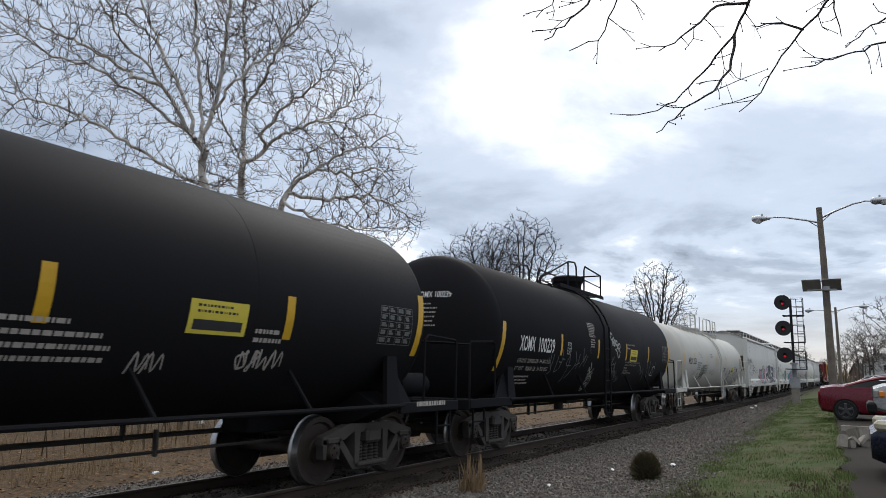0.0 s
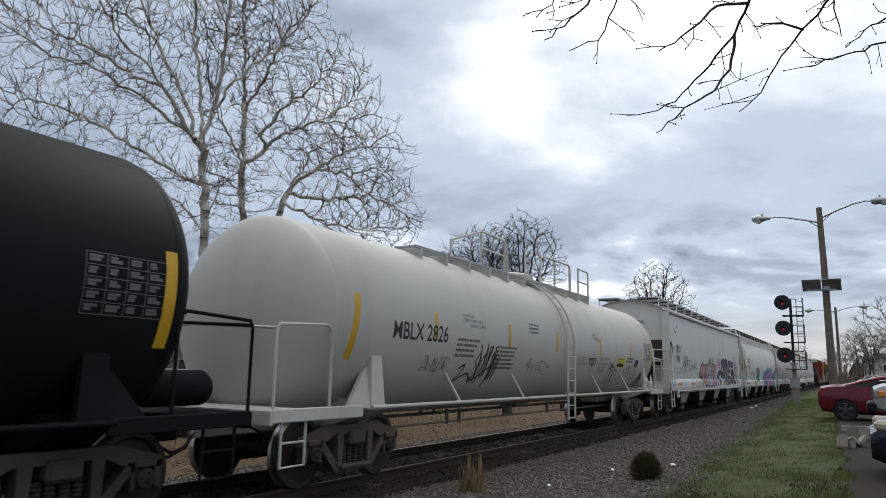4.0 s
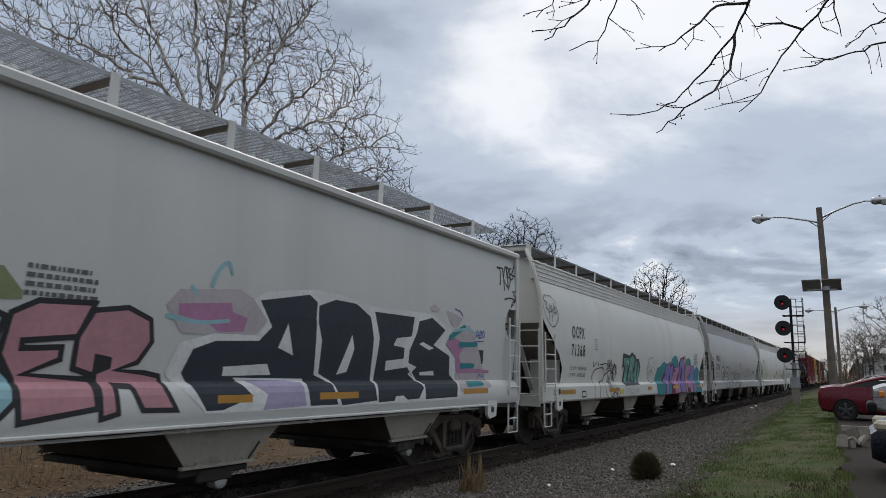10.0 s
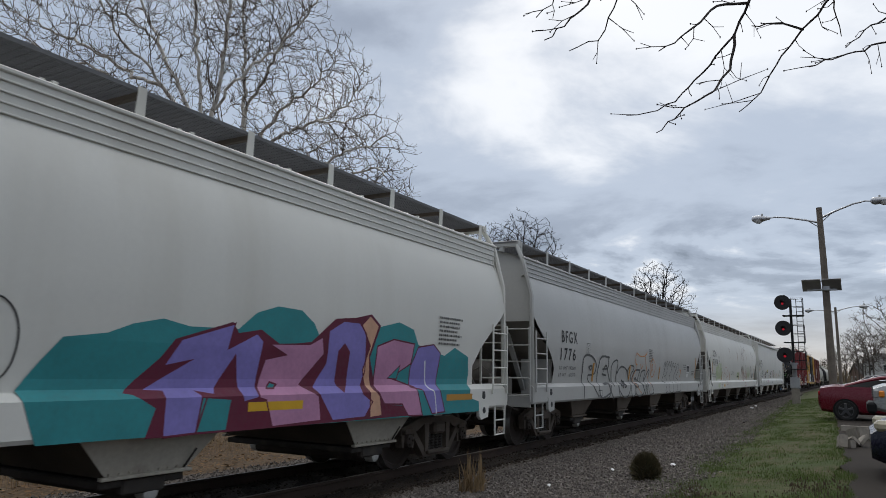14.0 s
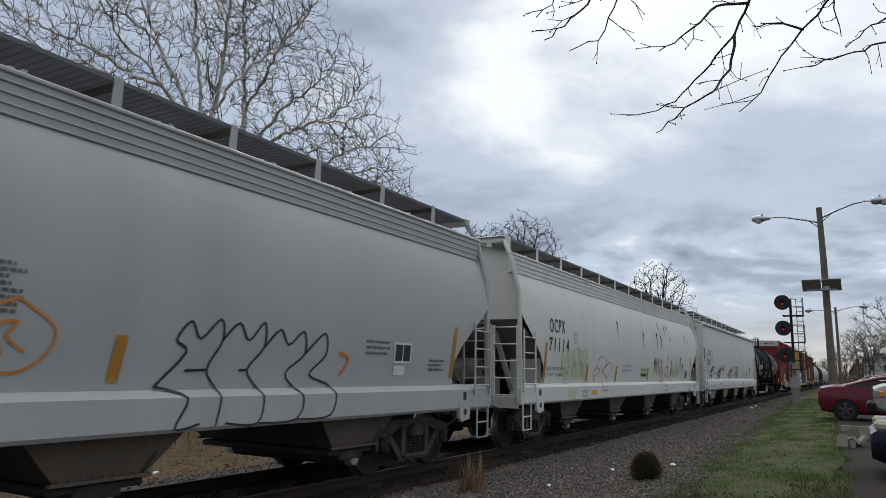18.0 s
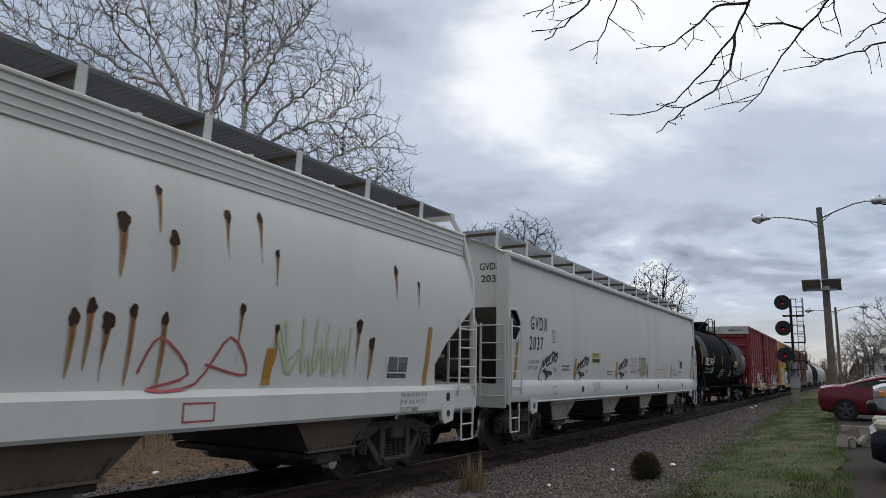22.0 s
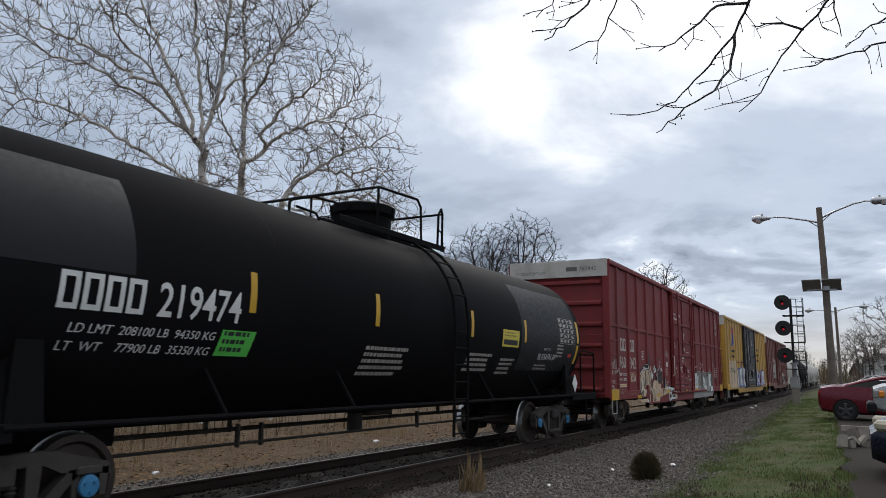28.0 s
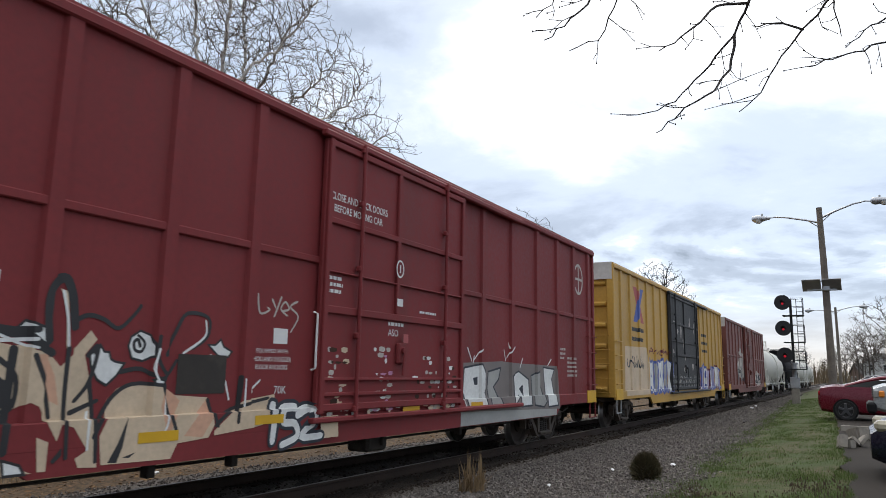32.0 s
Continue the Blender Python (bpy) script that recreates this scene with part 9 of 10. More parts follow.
letters("EQUIPPED WITH", -2.72, 1.74, 0.52, 0.055, s10, 0.004, M_WHITE, car10)
letters("HOLLAND SNUGGER", -2.76, 1.65, 0.62, 0.055, s10, 0.004, M_WHITE, car10)
letters("FLOOR ANCHORS", -2.72, 1.56, 0.52, 0.055, s10, 0.004, M_WHITE, car10)
letters("70K", -2.4, 1.28, 0.2, 0.09, s10, 0.006, M_WHITE, car10)
letters("ASO", -0.24, 2.06, 0.26, 0.10, s10, 0.006, M_WHITE, car10)
bars(-0.24, 2.21, 0.42, 1, 0.05, 0.09, 111, s10, 0.006, M_WHITE, car10)
bars(-1.7, 2.72, 0.4, 3, 0.045, 0.085, 112, s10, 0.006, M_WHITE, car10)
paint("door_label", [rect(-0.10, 2.50, 0.15, 0.11)], s10, 0.055, M_WHITE, car10)
ringp = [(-0.045 + 0.09 * math.cos(k * 0.45), 3.05 + 0.12 * math.sin(k * 0.45)) for k in range(15)]
paint("door_label", stroke(ringp, 0.025) + [rect(-0.06, 2.99, 0.03, 0.12)], s10, 0.055, M_WHITE, car10, "white ring mark")
paint("door_label", [rect(0.06, 1.97, 0.13, 0.13)], s10, 0.075, G_RED, car10, "orange sticker")
bars(0.6, 2.45, 0.7, 1, 0.035, 0.08, 113, s10, 0.006, M_WHITE, car10)
ringp = [(8.25 + 0.30 * math.cos(k * 0.33), 3.90 + 0.36 * math.sin(k * 0.33)) for k in range(21)]
paint("emblem", stroke(ringp, 0.06) + [rect(8.22, 3.56, 0.06, 0.68), rect(7.96, 3.87, 0.58, 0.06)], s10, 0.006, M_PALE, car10, "round pale emblem with a cross")
bars(7.4, 1.9, 0.7, 5, 0.05, 0.10, 114, s10, 0.004, M_PALE, car10)
bars(6.9, 2.1, 0.4, 3, 0.05, 0.10, 115, s10, 0.004, M_PALE, car10)
graffiti(scribble(-7.35, 1.33, 0.75, 0.34, 7, 131, 0.04), s10, 0.006, G_CREAM, car10, "cream sprayed tag")
graffiti(scribble(-9.1, 1.55, 0.62, 0.48, 3, 132, 0.03) + scribble(-9.1, 1.15, 0.3, 0.3, 2, 133, 0.03), s10, 0.006, M_PALE, car10, "faint pale tag")
paint("cover_plate", [rect(-3.80, 1.30, 0.64, 0.40)], s10, 0.020, M_GEAR, car10, "dark steel plate in a frame")
frame_box(car10, s10, -3.83, 1.27, 0.70, 0.46, M_BOX, 0.04, "plate_frame")
paint("paint_square", [rect(-2.46, 1.86, 0.24, 0.18)], s10, 0.006, M_WHITE, car10, "white painted square")
# end of the boxcar
eb = Surf(lambda u, z, off: Vector((-h10 - 0.038 - off, -u, z)))
letters("EXCESS HEIGHT CAR", -1.30, 4.42, 0.95, 0.09, eb, 0.004, M_GREYINK, car10)
letters("760842", 0.68, 4.48, 0.5, 0.12, eb, 0.004, M_GREYINK, car10)
paint("owner_mark", [rect(0.28, 4.48, 0.33, 0.12)], eb, 0.004, M_GREYINK, car10)

# yellow boxcar
rng = random.Random(120)
graffiti([[(-8.3, 0.95), (-5.6, 0.95), (-5.7, 2.45), (-8.2, 2.40)]], s11, 0.004, G_CREAM, car11, "buffed pale panel")
graffiti(scribble(-8.0, 1.75, 1.9, 0.42, 7, 151, 0.05), s11, 0.007, G_DARK, car11, "dark tag")


def block_letter(car, surf, u, z, w, h, fill, line, rng, off):
    """One wonky block letter with a dark edge and a slit."""
    j = lambda a: rng.uniform(-a, a)
    P = [(u + j(0.05), z + j(0.04)), (u + w * 0.35, z + j(0.05)), (u + w * 0.5, z + h * 0.2), (u + w * 0.65, z + j(0.05)), (u + w + j(0.05), z + j(0.05)), (u + w * 0.9 + j(0.06), z + h * 0.5), (u + w + j(0.06), z + h + j(0.12)), (u + w * 0.45, z + h * 0.92 + j(0.1)), (u + j(0.08), z + h + j(0.12)), (u + w * 0.1 + j(0.05), z + h * 0.5)]
    graffiti([P], surf, off, fill, car)
    n = len(P)
    graffiti([q for k in range(n) for q in stroke([P[k], P[(k + 1) % n]], 0.09)], surf, off + 0.002, line, car)
    graffiti([[(u + w * 0.4, z + h * 0.45), (u + w * 0.6, z + h * 0.45), (u + w * 0.5, z + h * (0.7 + j(0.08)))]], surf, off + 0.0024, line, car)


for k in range(5):
    block_letter(car11, s11, -5.5 + 0.66 * k, 0.98, 0.62, rng.uniform(1.0, 1.25), (G_WHITE, G_SILVER)[k % 2], G_BLUE, rng, 0.005 + 0.0004 * (k % 2))
for k in range(8):
    block_letter(car11, s11, 2.75 + 0.72 * k, 0.98, 0.66, rng.uniform(0.85, 1.2), (G_WHITE, G_LILAC)[k % 2], G_BLUE if k % 3 else G_MAROON, rng, 0.005 + 0.0004 * (k % 2))
graffiti(scribble(-2.3, 1.1, 4.4, 0.5, 8, 152, 0.05), s11, 0.012, G_SILVER, car11, "silver scrawl across the doors")
graffiti(scribble(-5.4, 2.25, 3.0, 0.25, 6, 155, 0.04), s11, 0.008, G_MAROON, car11)
for a, m_ in ((0.5, G_BLUE), (-0.5, G_RED)):
    paint("emblem", [[(-6.6 - 0.8 * a - 0.2, 3.2), (-6.6 - 0.8 * a + 0.25, 3.2), (-6.6 + 0.8 * a + 0.25, 4.3), (-6.6 + 0.8 * a - 0.2, 4.3)]], s11, 0.006 + 0.002 * (a > 0), m_, car11, "crossed red and blue bars")
bars(-7.6, 2.9, 1.6, 2, 0.12, 0.3, 153, s11, 0.005, M_INK, car11)
bars(4.0, 3.3, 1.6, 3, 0.12, 0.35, 154, s11, 0.005, M_INK, car11)
for k in range(14):
    paint("paint_flecks", [blob(rng.uniform(-2.4, 2.4), rng.uniform(1.0, 3.9), rng.uniform(0.05, 0.15), rng.uniform(0.06, 0.25), 160 + k, 10, 0.3)], s11, 0.02, M_PALE, car11)
# faded red boxcar
graffiti([blob(-3.6, 2.0, 1.3, 0.6, 171), blob(-3.4, 2.7, 0.8, 0.5, 172), blob(4.5, 1.4, 1.4, 0.5, 173)], s12, 0.005, M_PALE, car12, "faded pale graffiti")
graffiti(scribble(-5.0, 1.2, 3.0, 1.2, 6, 174, 0.08) + scribble(3.2, 1.0, 3.5, 0.8, 6, 175, 0.08), s12, 0.008, G_DARK, car12, "dark graffiti strokes")
# end lettering of the hoppers
for car_, h_, code, num, zc in ((car4, h4, "GVDX", "2160", 3.45), (car5, h5, "OCPX", "71368", 3.72), (car7, h7, "OCPX", "71114", 3.72), (car8, h8, "GVDX", "2037", 3.62)):
    eb = Surf(lambda u, z, off, hh=h_: Vector((-hh + 0.156 - off, -u, z)))
    letters(code, 0.85 if car_ is car8 else 0.15 if car_ is car4 else -0.2, zc, 0.48, 0.14, eb, 0.006, M_INK, car_, bold=0.01)
    letters(num, 0.88 if car_ is car8 else 0.18 if car_ is car4 else -0.2, zc - 0.25, 0.46, 0.14, eb, 0.006, M_INK, car_, bold=0.01)
    bars(-0.35, zc - 0.5, 0.5, 5, 0.03, 0.08, 181, eb, 0.006, M_GREYINK, car_)
for car_, hh, cz_, num in ((car2, h2, 2.33, "XOMX 100239"), (car9, h9, 2.38, "219474")):
    eb = Surf(lambda u, z, off, c=hh, q=cz_: Vector((-c - 0.62 * math.sqrt(max(0.0, 1 - (u * u + (z - q) ** 2) / 2.25)) - 0.012 - off, -u, z)))
    letters(num, -0.05, cz_ + 0.66, 0.75, 0.12, eb, 0.004, M_WHITE, car_, bold=0.008)
    bars(-0.1, cz_ + 0.52, 0.55, 6 if car_ is car2 else 2, 0.03, 0.085, 183, eb, 0.004, M_PALE, car_)


# ---- large painted letters and tags ----
G_MOTTLE = mat("spray_mottled_green", (0.13, 0.32, 0.26), 0.6, vary=0.45, scale=5, grain=9, bump=0, dirt=(0.50, 0.58, 0.53), dirt_amount=0.9)

G_ASH = spray("ash_grey", (0.20, 0.175, 0.165))
G_FADE = spray("faded_grey", (0.11, 0.125, 0.13))


def outline_points(box, text):
    u, z, w, h = box
    return [(u + w * int(a) / 99, z + h * int(b) / 99) for a, b in (p.split(",") for p in text.split())]


def ring_line(poly, w):
    """A line of even width round a closed outline, with mitred corners."""
    n = len(poly)
    P = [Vector(p) for p in poly]
    inner, outer = [], []
    for i in range(n):
        a, b = (P[i] - P[i - 1]).normalized(), (P[(i + 1) % n] - P[i]).normalized()
        m = Vector((-(a.y + b.y), a.x + b.x))
        m = m.normalized() if m.length > 1e-4 else Vector((-a.y, a.x))
        k = w / 2 / max(0.45, m.dot(Vector((-a.y, a.x))))
        inner.append(tuple(P[i] + m * k))
        outer.append(tuple(P[i] - m * k))
    return [[inner[i], inner[(i + 1) % n], outer[(i + 1) % n], outer[i]] for i in range(n)]


def letter(car, surf, box, text, fill, line, w, off, label=""):
    P = outline_points(box, text)
    paint("graffiti", [P], surf, off, fill, car, label)
    if line:
        paint("graffiti_edge", ring_line(P, w), surf, off + 0.0018, line, car)


def brush(car, surf, box, text, m, w, off, label=""):
    for i, line in enumerate(text.split("|")):
        P = outline_points(box, line)
        polys = stroke(P, w, w * 0.75)
        for q, r in ((P[0], w * 0.5), (P[-1], w * 0.38)):
            polys.append(blob(q[0], q[1], r, r, 3, 10, 0.05))
        paint("graffiti", polys, surf, off + 0.0001 * i, m, car, label)


# pink and pale blue bubble letters
BOX = (-3.18, 1.08, 4.21, 1.04)
letter(car4, s4, BOX, "0,86 12,99 11,86 28,96 26,57 20,54 20,37 22,33 22,10 15,4 11,37 10,49 1,41", G_PINK, M_INK, 0.05, 0.0065)
letter(car4, s4, BOX, "31,90 35,95 39,93 41,81 43,38 44,28 42,11 37,3 31,4 26,13 23,32 23,36 24,43 25,55 27,72", G_PINK, M_INK, 0.05, 0.0068)
letter(car4, s4, BOX, "43,90 48,94 54,91 59,83 58,66 54,54 59,46 62,35 62,18 59,5 53,0 47,3 45,27 43,38", G_CYAN, M_INK, 0.05, 0.0071)
letter(car4, s4, BOX, "60,86 65,97 77,99 74,70 63,65 63,59 71,61 71,51 64,39 78,35 79,11 63,2 62,35 59,54", G_PINK, M_INK, 0.05, 0.0074)
letter(car4, s4, BOX, "77,93 85,98 91,89 92,69 89,50 84,43 91,41 95,38 96,26 99,7 90,8 87,29 83,30 84,6 80,2 79,38 74,44 74,70", G_PINK, M_INK, 0.05, 0.0065)
letter(car4, s4, BOX, "31,55 33,53 34,38 32,31 29,39 29,49", M_INK, M_INK, 0.05, 0.0095)
letter(car4, s4, BOX, "46,58 49,52 46,47", M_INK, M_INK, 0.05, 0.0098)
letter(car4, s4, BOX, "47,36 52,35 51,27", M_INK, M_INK, 0.05, 0.0101)
letter(car4, s4, BOX, "79,54 82,52 82,46 79,41", M_INK, M_INK, 0.05, 0.0104)
BOX = (-3.27, 1.08, 1.38, 1.13)
letter(car4, s4, BOX, "0,83 48,99 46,81 99,93 91,51 74,48 91,7 52,0 46,4 39,33 4,33", M_INK, None, 0, 0.005)
BOX = (-3.51, 1.11, 2.95, 1.25)
letter(car4, s4, BOX, "0,37 4,52 8,63 10,29 26,28 29,12 21,10 15,0 13,10 12,23 1,29", G_OLIVE, None, 0, 0.004)
letter(car4, s4, BOX, "71,78 75,93 83,99 93,98 99,83 99,78 72,73", G_OLIVE, None, 0, 0.0043)
# charcoal letters with a white edge
BOX = (0.93, 1.10, 5.96, 1.46)
letter(car4, s4, BOX, "0,27 2,48 9,56 20,57 22,69 18,84 22,92 35,99 44,98 56,92 77,93 83,93 94,79 91,61 97,47 99,1 8,0", G_WHITE, None, 0, 0.0055)
BOX = (1.11, 1.10, 5.70, 1.40)
letter(car4, s4, BOX, "17,88 32,99 35,93 36,29 41,23 43,1 33,1 32,24 13,25 17,11 9,1 5,1 0,29 2,47 7,54 18,56 21,67", G_DARK, G_WHITE, 0.028, 0.0072)
letter(car4, s4, BOX, "35,90 41,98 49,97 55,86 57,65 57,27 58,3 44,0 41,22 37,29 37,59 35,77", G_DARK, G_WHITE, 0.028, 0.0075)
letter(car4, s4, BOX, "56,92 75,92 74,69 67,66 66,60 71,58 71,45 63,42 63,34 73,38 80,16 77,3 58,1 58,27 59,65", G_DARK, G_WHITE, 0.028, 0.0078)
letter(car4, s4, BOX, "84,94 92,81 86,63 95,52 96,30 99,24 98,3 80,2 80,18 74,30 77,37 73,41 73,55 76,74 77,88", G_DARK, G_WHITE, 0.028, 0.0081)
letter(car4, s4, BOX, "26,69 28,46 24,51", G_WHITE, G_WHITE, 0.028, 0.0102)
letter(car4, s4, BOX, "10,33 21,36 22,29 10,28", G_WHITE, G_WHITE, 0.028, 0.0105)
letter(car4, s4, BOX, "48,64 49,53 47,32 44,30", G_WHITE, G_WHITE, 0.028, 0.0108)
BOX = (1.99, 1.11, 0.96, 0.35)
letter(car4, s4, BOX, "0,93 30,99 94,85 99,6 24,0 31,48", G_LILAC, None, 0, 0.0068)
BOX = (0.99, 1.94, 0.95, 0.33)
letter(car4, s4, BOX, "0,78 72,99 76,69 99,54 95,9 59,0 45,21 1,45", G_ROSE, None, 0, 0.006)
BOX = (0.84, 1.22, 7.25, 1.21)
letter(car4, s4, BOX, "0,78 2,92 13,99 16,92 20,76 17,59 3,56", G_HAZE, None, 0, 0.0046)
letter(car4, s4, BOX, "79,82 87,95 92,66 96,29 99,7 81,0 82,43", G_HAZE, None, 0, 0.0049)
brush(car4, s4, (0.87, 2.03, 6.56, 0.67), "0,6 6,0 12,6|8,59 9,84 11,99 12,81|88,33 95,41 99,33|4,52 5,43", G_CYAN, 0.05, 0.0072)
BOX = (6.40, 1.54, 1.70, 0.62)
letter(car4, s4, BOX, "0,78 10,99 34,85 39,72 29,50 36,21 65,14 99,10 98,2 27,0 19,45 14,57", G_ROSE, None, 0, 0.005)
BOX = (5.86, 1.68, 1.67, 0.96)
letter(car4, s4, BOX, "32,92 46,89 66,82 55,64 43,68", G_HAZE, None, 0, 0.0042)
letter(car4, s4, BOX, "0,93 8,99 18,93 17,87 4,87", G_HAZE, None, 0, 0.0045)
letter(car4, s4, BOX, "61,18 69,29 99,33 98,0 68,2", G_HAZE, None, 0, 0.0048)
BOX = (6.84, 1.26, 0.83, 0.25)
letter(car4, s4, BOX, "0,99 99,99 95,32 41,8 6,0", G_LILAC, None, 0, 0.0048)
brush(car4, s4, (6.56, 1.36, 1.17, 0.98), "0,78 19,88 42,99|30,67 82,70|38,31 77,32|52,0 99,1", G_TEAL, 0.1, 0.0065)
brush(car4, s4, (6.69, 1.48, 1.24, 1.14), "61,58 67,71 74,59|64,63 73,64|76,60 76,71 81,69 82,62 76,60|85,61 85,72 90,69 90,63 85,61|60,54 89,56|79,0 82,5 87,0|89,0 90,5 95,0 99,6|0,99 16,96 22,90", G_BLUE, 0.022, 0.0075, "small blue tag")
brush(car3, s3, (-2.04, 1.56, 1.34, 0.31), "0,42 10,89 16,99 12,54 5,61 17,38|12,80 15,0|21,38 31,57 30,22 42,80 47,22 55,80 61,6|54,83 72,80 77,26 53,32|86,42 95,70 99,42 89,54", M_GREYINK, 0.02, 0.005, "thin grey tag")
BOX = (4.85, 1.09, 1.27, 0.93)
letter(car4, s4, BOX, "58,95 66,99 93,90 82,86", G_WHITE, None, 0, 0.0105)
letter(car4, s4, BOX, "64,49 97,52 99,44 65,44", G_WHITE, None, 0, 0.0108)
letter(car4, s4, BOX, "2,62 31,66 30,60 3,57", G_WHITE, None, 0, 0.0111)
letter(car4, s4, BOX, "0,3 4,12 19,13 31,4 33,0", G_WHITE, None, 0, 0.0114)
# faded tags on the black tank
brush(car2, s2, (-4.54, 1.37, 5.64, 0.81), "0,60 1,50|1,66 3,51|3,79 4,51 7,33 5,23|6,75 6,37|11,71 11,31 14,34|13,57 16,55|15,93 16,62 15,38|16,66 19,64|21,97 24,83 22,50 28,48|23,98 25,54 24,0|30,89 33,56 27,11|36,81 35,38|33,49 38,57|40,99 42,59 44,84 39,43|46,77 44,48|49,99 50,87|84,81 84,35|87,56 91,62|90,67 93,16|94,37 99,5", G_FADE, 0.026, 0.005, "faded grey tag")
# thin black tags
# violet and rose letters on teal clouds
BOX = (0.40, 0.89, 8.20, 1.40)
letter(car5, s5, BOX, "0,33 2,50 4,65 9,69 12,76 16,81 20,77 28,78 31,92 35,99 40,98 43,88 45,74 57,86 61,92 66,98 71,92 73,76 83,66 87,76 93,66 94,44 93,17 99,10 97,0 2,2", G_TEAL, None, 0, 0.004, "teal background clouds")
BOX = (1.36, 0.90, 4.82, 1.44)
letter(car5, s5, BOX, "0,29 8,52 11,65 26,80 28,72 35,76 42,65 53,69 62,91 71,94 78,99 83,89 79,58 84,25 87,13 97,11 99,1 5,0 7,19 2,28", G_MAROON, None, 0, 0.0055)
BOX = (1.57, 0.90, 5.68, 1.42)
letter(car5, s5, BOX, "4,47 7,66 19,80 18,61 25,74 27,68 26,24 22,21 20,56 15,27 11,30 13,25 11,1 4,0 4,30 0,31 10,52", G_VIOLET, G_MAROON, 0.022, 0.007)
letter(car5, s5, BOX, "28,54 34,58 29,66 41,68 45,75 46,60 39,34 44,24 45,3 30,1 28,22 26,24", G_ROSE, G_MAROON, 0.022, 0.0073)
letter(car5, s5, BOX, "47,81 52,91 58,91 61,81 62,45 60,25 64,17 61,3 49,2 45,21 43,31 47,52", G_VIOLET, G_MAROON, 0.022, 0.0076)
letter(car5, s5, BOX, "62,99 66,90 63,61 65,28 67,22 68,3 63,2 63,25 61,47 63,70 59,89", G_PEACH, G_MAROON, 0.022, 0.0079)
letter(car5, s5, BOX, "66,70 73,78 83,75 82,54 73,39 77,36 84,30 87,0 80,1 77,13 69,14 66,28", G_ROSE, G_MAROON, 0.022, 0.007)
letter(car5, s5, BOX, "85,72 93,76 97,67 96,28 99,2 92,1 87,27 82,30 82,51", G_VIOLET, G_MAROON, 0.022, 0.0073)
letter(car5, s5, BOX, "12,26 19,24 18,1 11,1", G_TEAL, G_MAROON, 0.022, 0.0076)
letter(car5, s5, BOX, "53,70 55,63 55,33 53,27 51,36 51,63", G_MAROON, G_MAROON, 0.022, 0.01)
letter(car5, s5, BOX, "30,36 32,34 31,31 29,31", G_TEAL, G_MAROON, 0.022, 0.0103)
letter(car5, s5, BOX, "72,39 77,52 76,38", G_TEAL, G_MAROON, 0.022, 0.0106)
brush(car5, s5, (6.68, 0.92, 0.30, 0.80), "0,99 30,51 76,40 99,0", G_WHITE, 0.03, 0.0105)
# mottled green throw-up with a wide dark edge
BOX = (-3.46, 1.25, 1.97, 0.98)
letter(car5, s5, BOX, "1,82 2,94 35,89 49,99 67,91 76,80 89,82 99,56 97,31 91,17 87,2 6,0 4,10 9,52 0,53", G_DARK, None, 0, 0.0045)
BOX = (-3.36, 1.33, 1.80, 0.80)
letter(car5, s5, BOX, "0,88 33,88 32,63 23,61 23,1 6,2 9,61 1,64", G_MOTTLE, None, 0, 0.007)
letter(car5, s5, BOX, "37,90 53,99 65,87 62,58 55,51 65,27 64,9 52,5 47,27 43,2 30,1 35,53", G_MOTTLE, None, 0, 0.0073)
letter(car5, s5, BOX, "72,75 81,80 79,28 86,24 87,57 85,61 92,69 99,41 95,7 72,0 65,27", G_MOTTLE, None, 0, 0.0076)
# black handwriting
brush(car5, s5, (-4.91, 1.73, 0.50, 0.23), "8,4 0,73 10,90 14,65 4,39|20,47 16,13 28,0 30,43 20,47|32,95 38,17 46,26 40,60 34,52|65,86 55,60 67,43 53,22|71,99 79,26 87,30|67,43 83,52|93,30 99,34", M_INK, 0.03, 0.005, "black handwriting")
brush(car5, s5, (-4.52, 1.38, 0.52, 0.48), "0,33 27,78 19,10|32,85 30,4|29,66 50,95 53,85 34,47 63,35 55,0|82,89 84,54 80,23|69,91 67,54|82,89 99,41|36,95 51,99", M_INK, 0.035, 0.005)
brush(car5, s5, (-5.03, 0.90, 1.14, 0.82), "0,94 10,99 16,95 18,70 16,45 5,36|17,89 30,99 43,99 38,78 42,48 49,36|16,45 27,36|31,75 28,68 27,50 30,43 34,48 34,68 31,75|50,22 32,11 26,1|28,23 28,7|50,22 63,21 78,7 91,7 99,14 98,28 87,35 72,36 68,33|69,23 74,13 76,22 80,12 85,22|36,0 40,10 42,5 48,12 39,0 50,5", M_INK, 0.026, 0.0095)
brush(car5, s5, (-0.59, 1.32, 0.94, 0.83), "46,99 16,83 0,48 18,12 59,0 94,21 99,64 83,92 46,99|19,30 8,56 27,62|34,72 31,21|28,43 45,49 51,21|62,76 57,30|77,63 56,49 83,31", M_INK, 0.02, 0.005, "ringed black tag")
brush(car5, s5, (-3.18, 1.00, 1.34, 0.23), "0,65 7,77 2,26 10,34|13,26 23,99|29,60 27,9 34,9 35,60 29,60|38,56 38,9 44,9 44,56|50,65 57,52 49,9 59,13|72,0 74,65 83,9 84,69|89,73 88,4|98,69 89,39 99,4", M_GREYINK, 0.016, 0.005)
brush(car6, s6, (5.03, 1.50, 0.20, 0.29), "0,99 99,72 25,0", G_ORANGE, 0.05, 0.007)
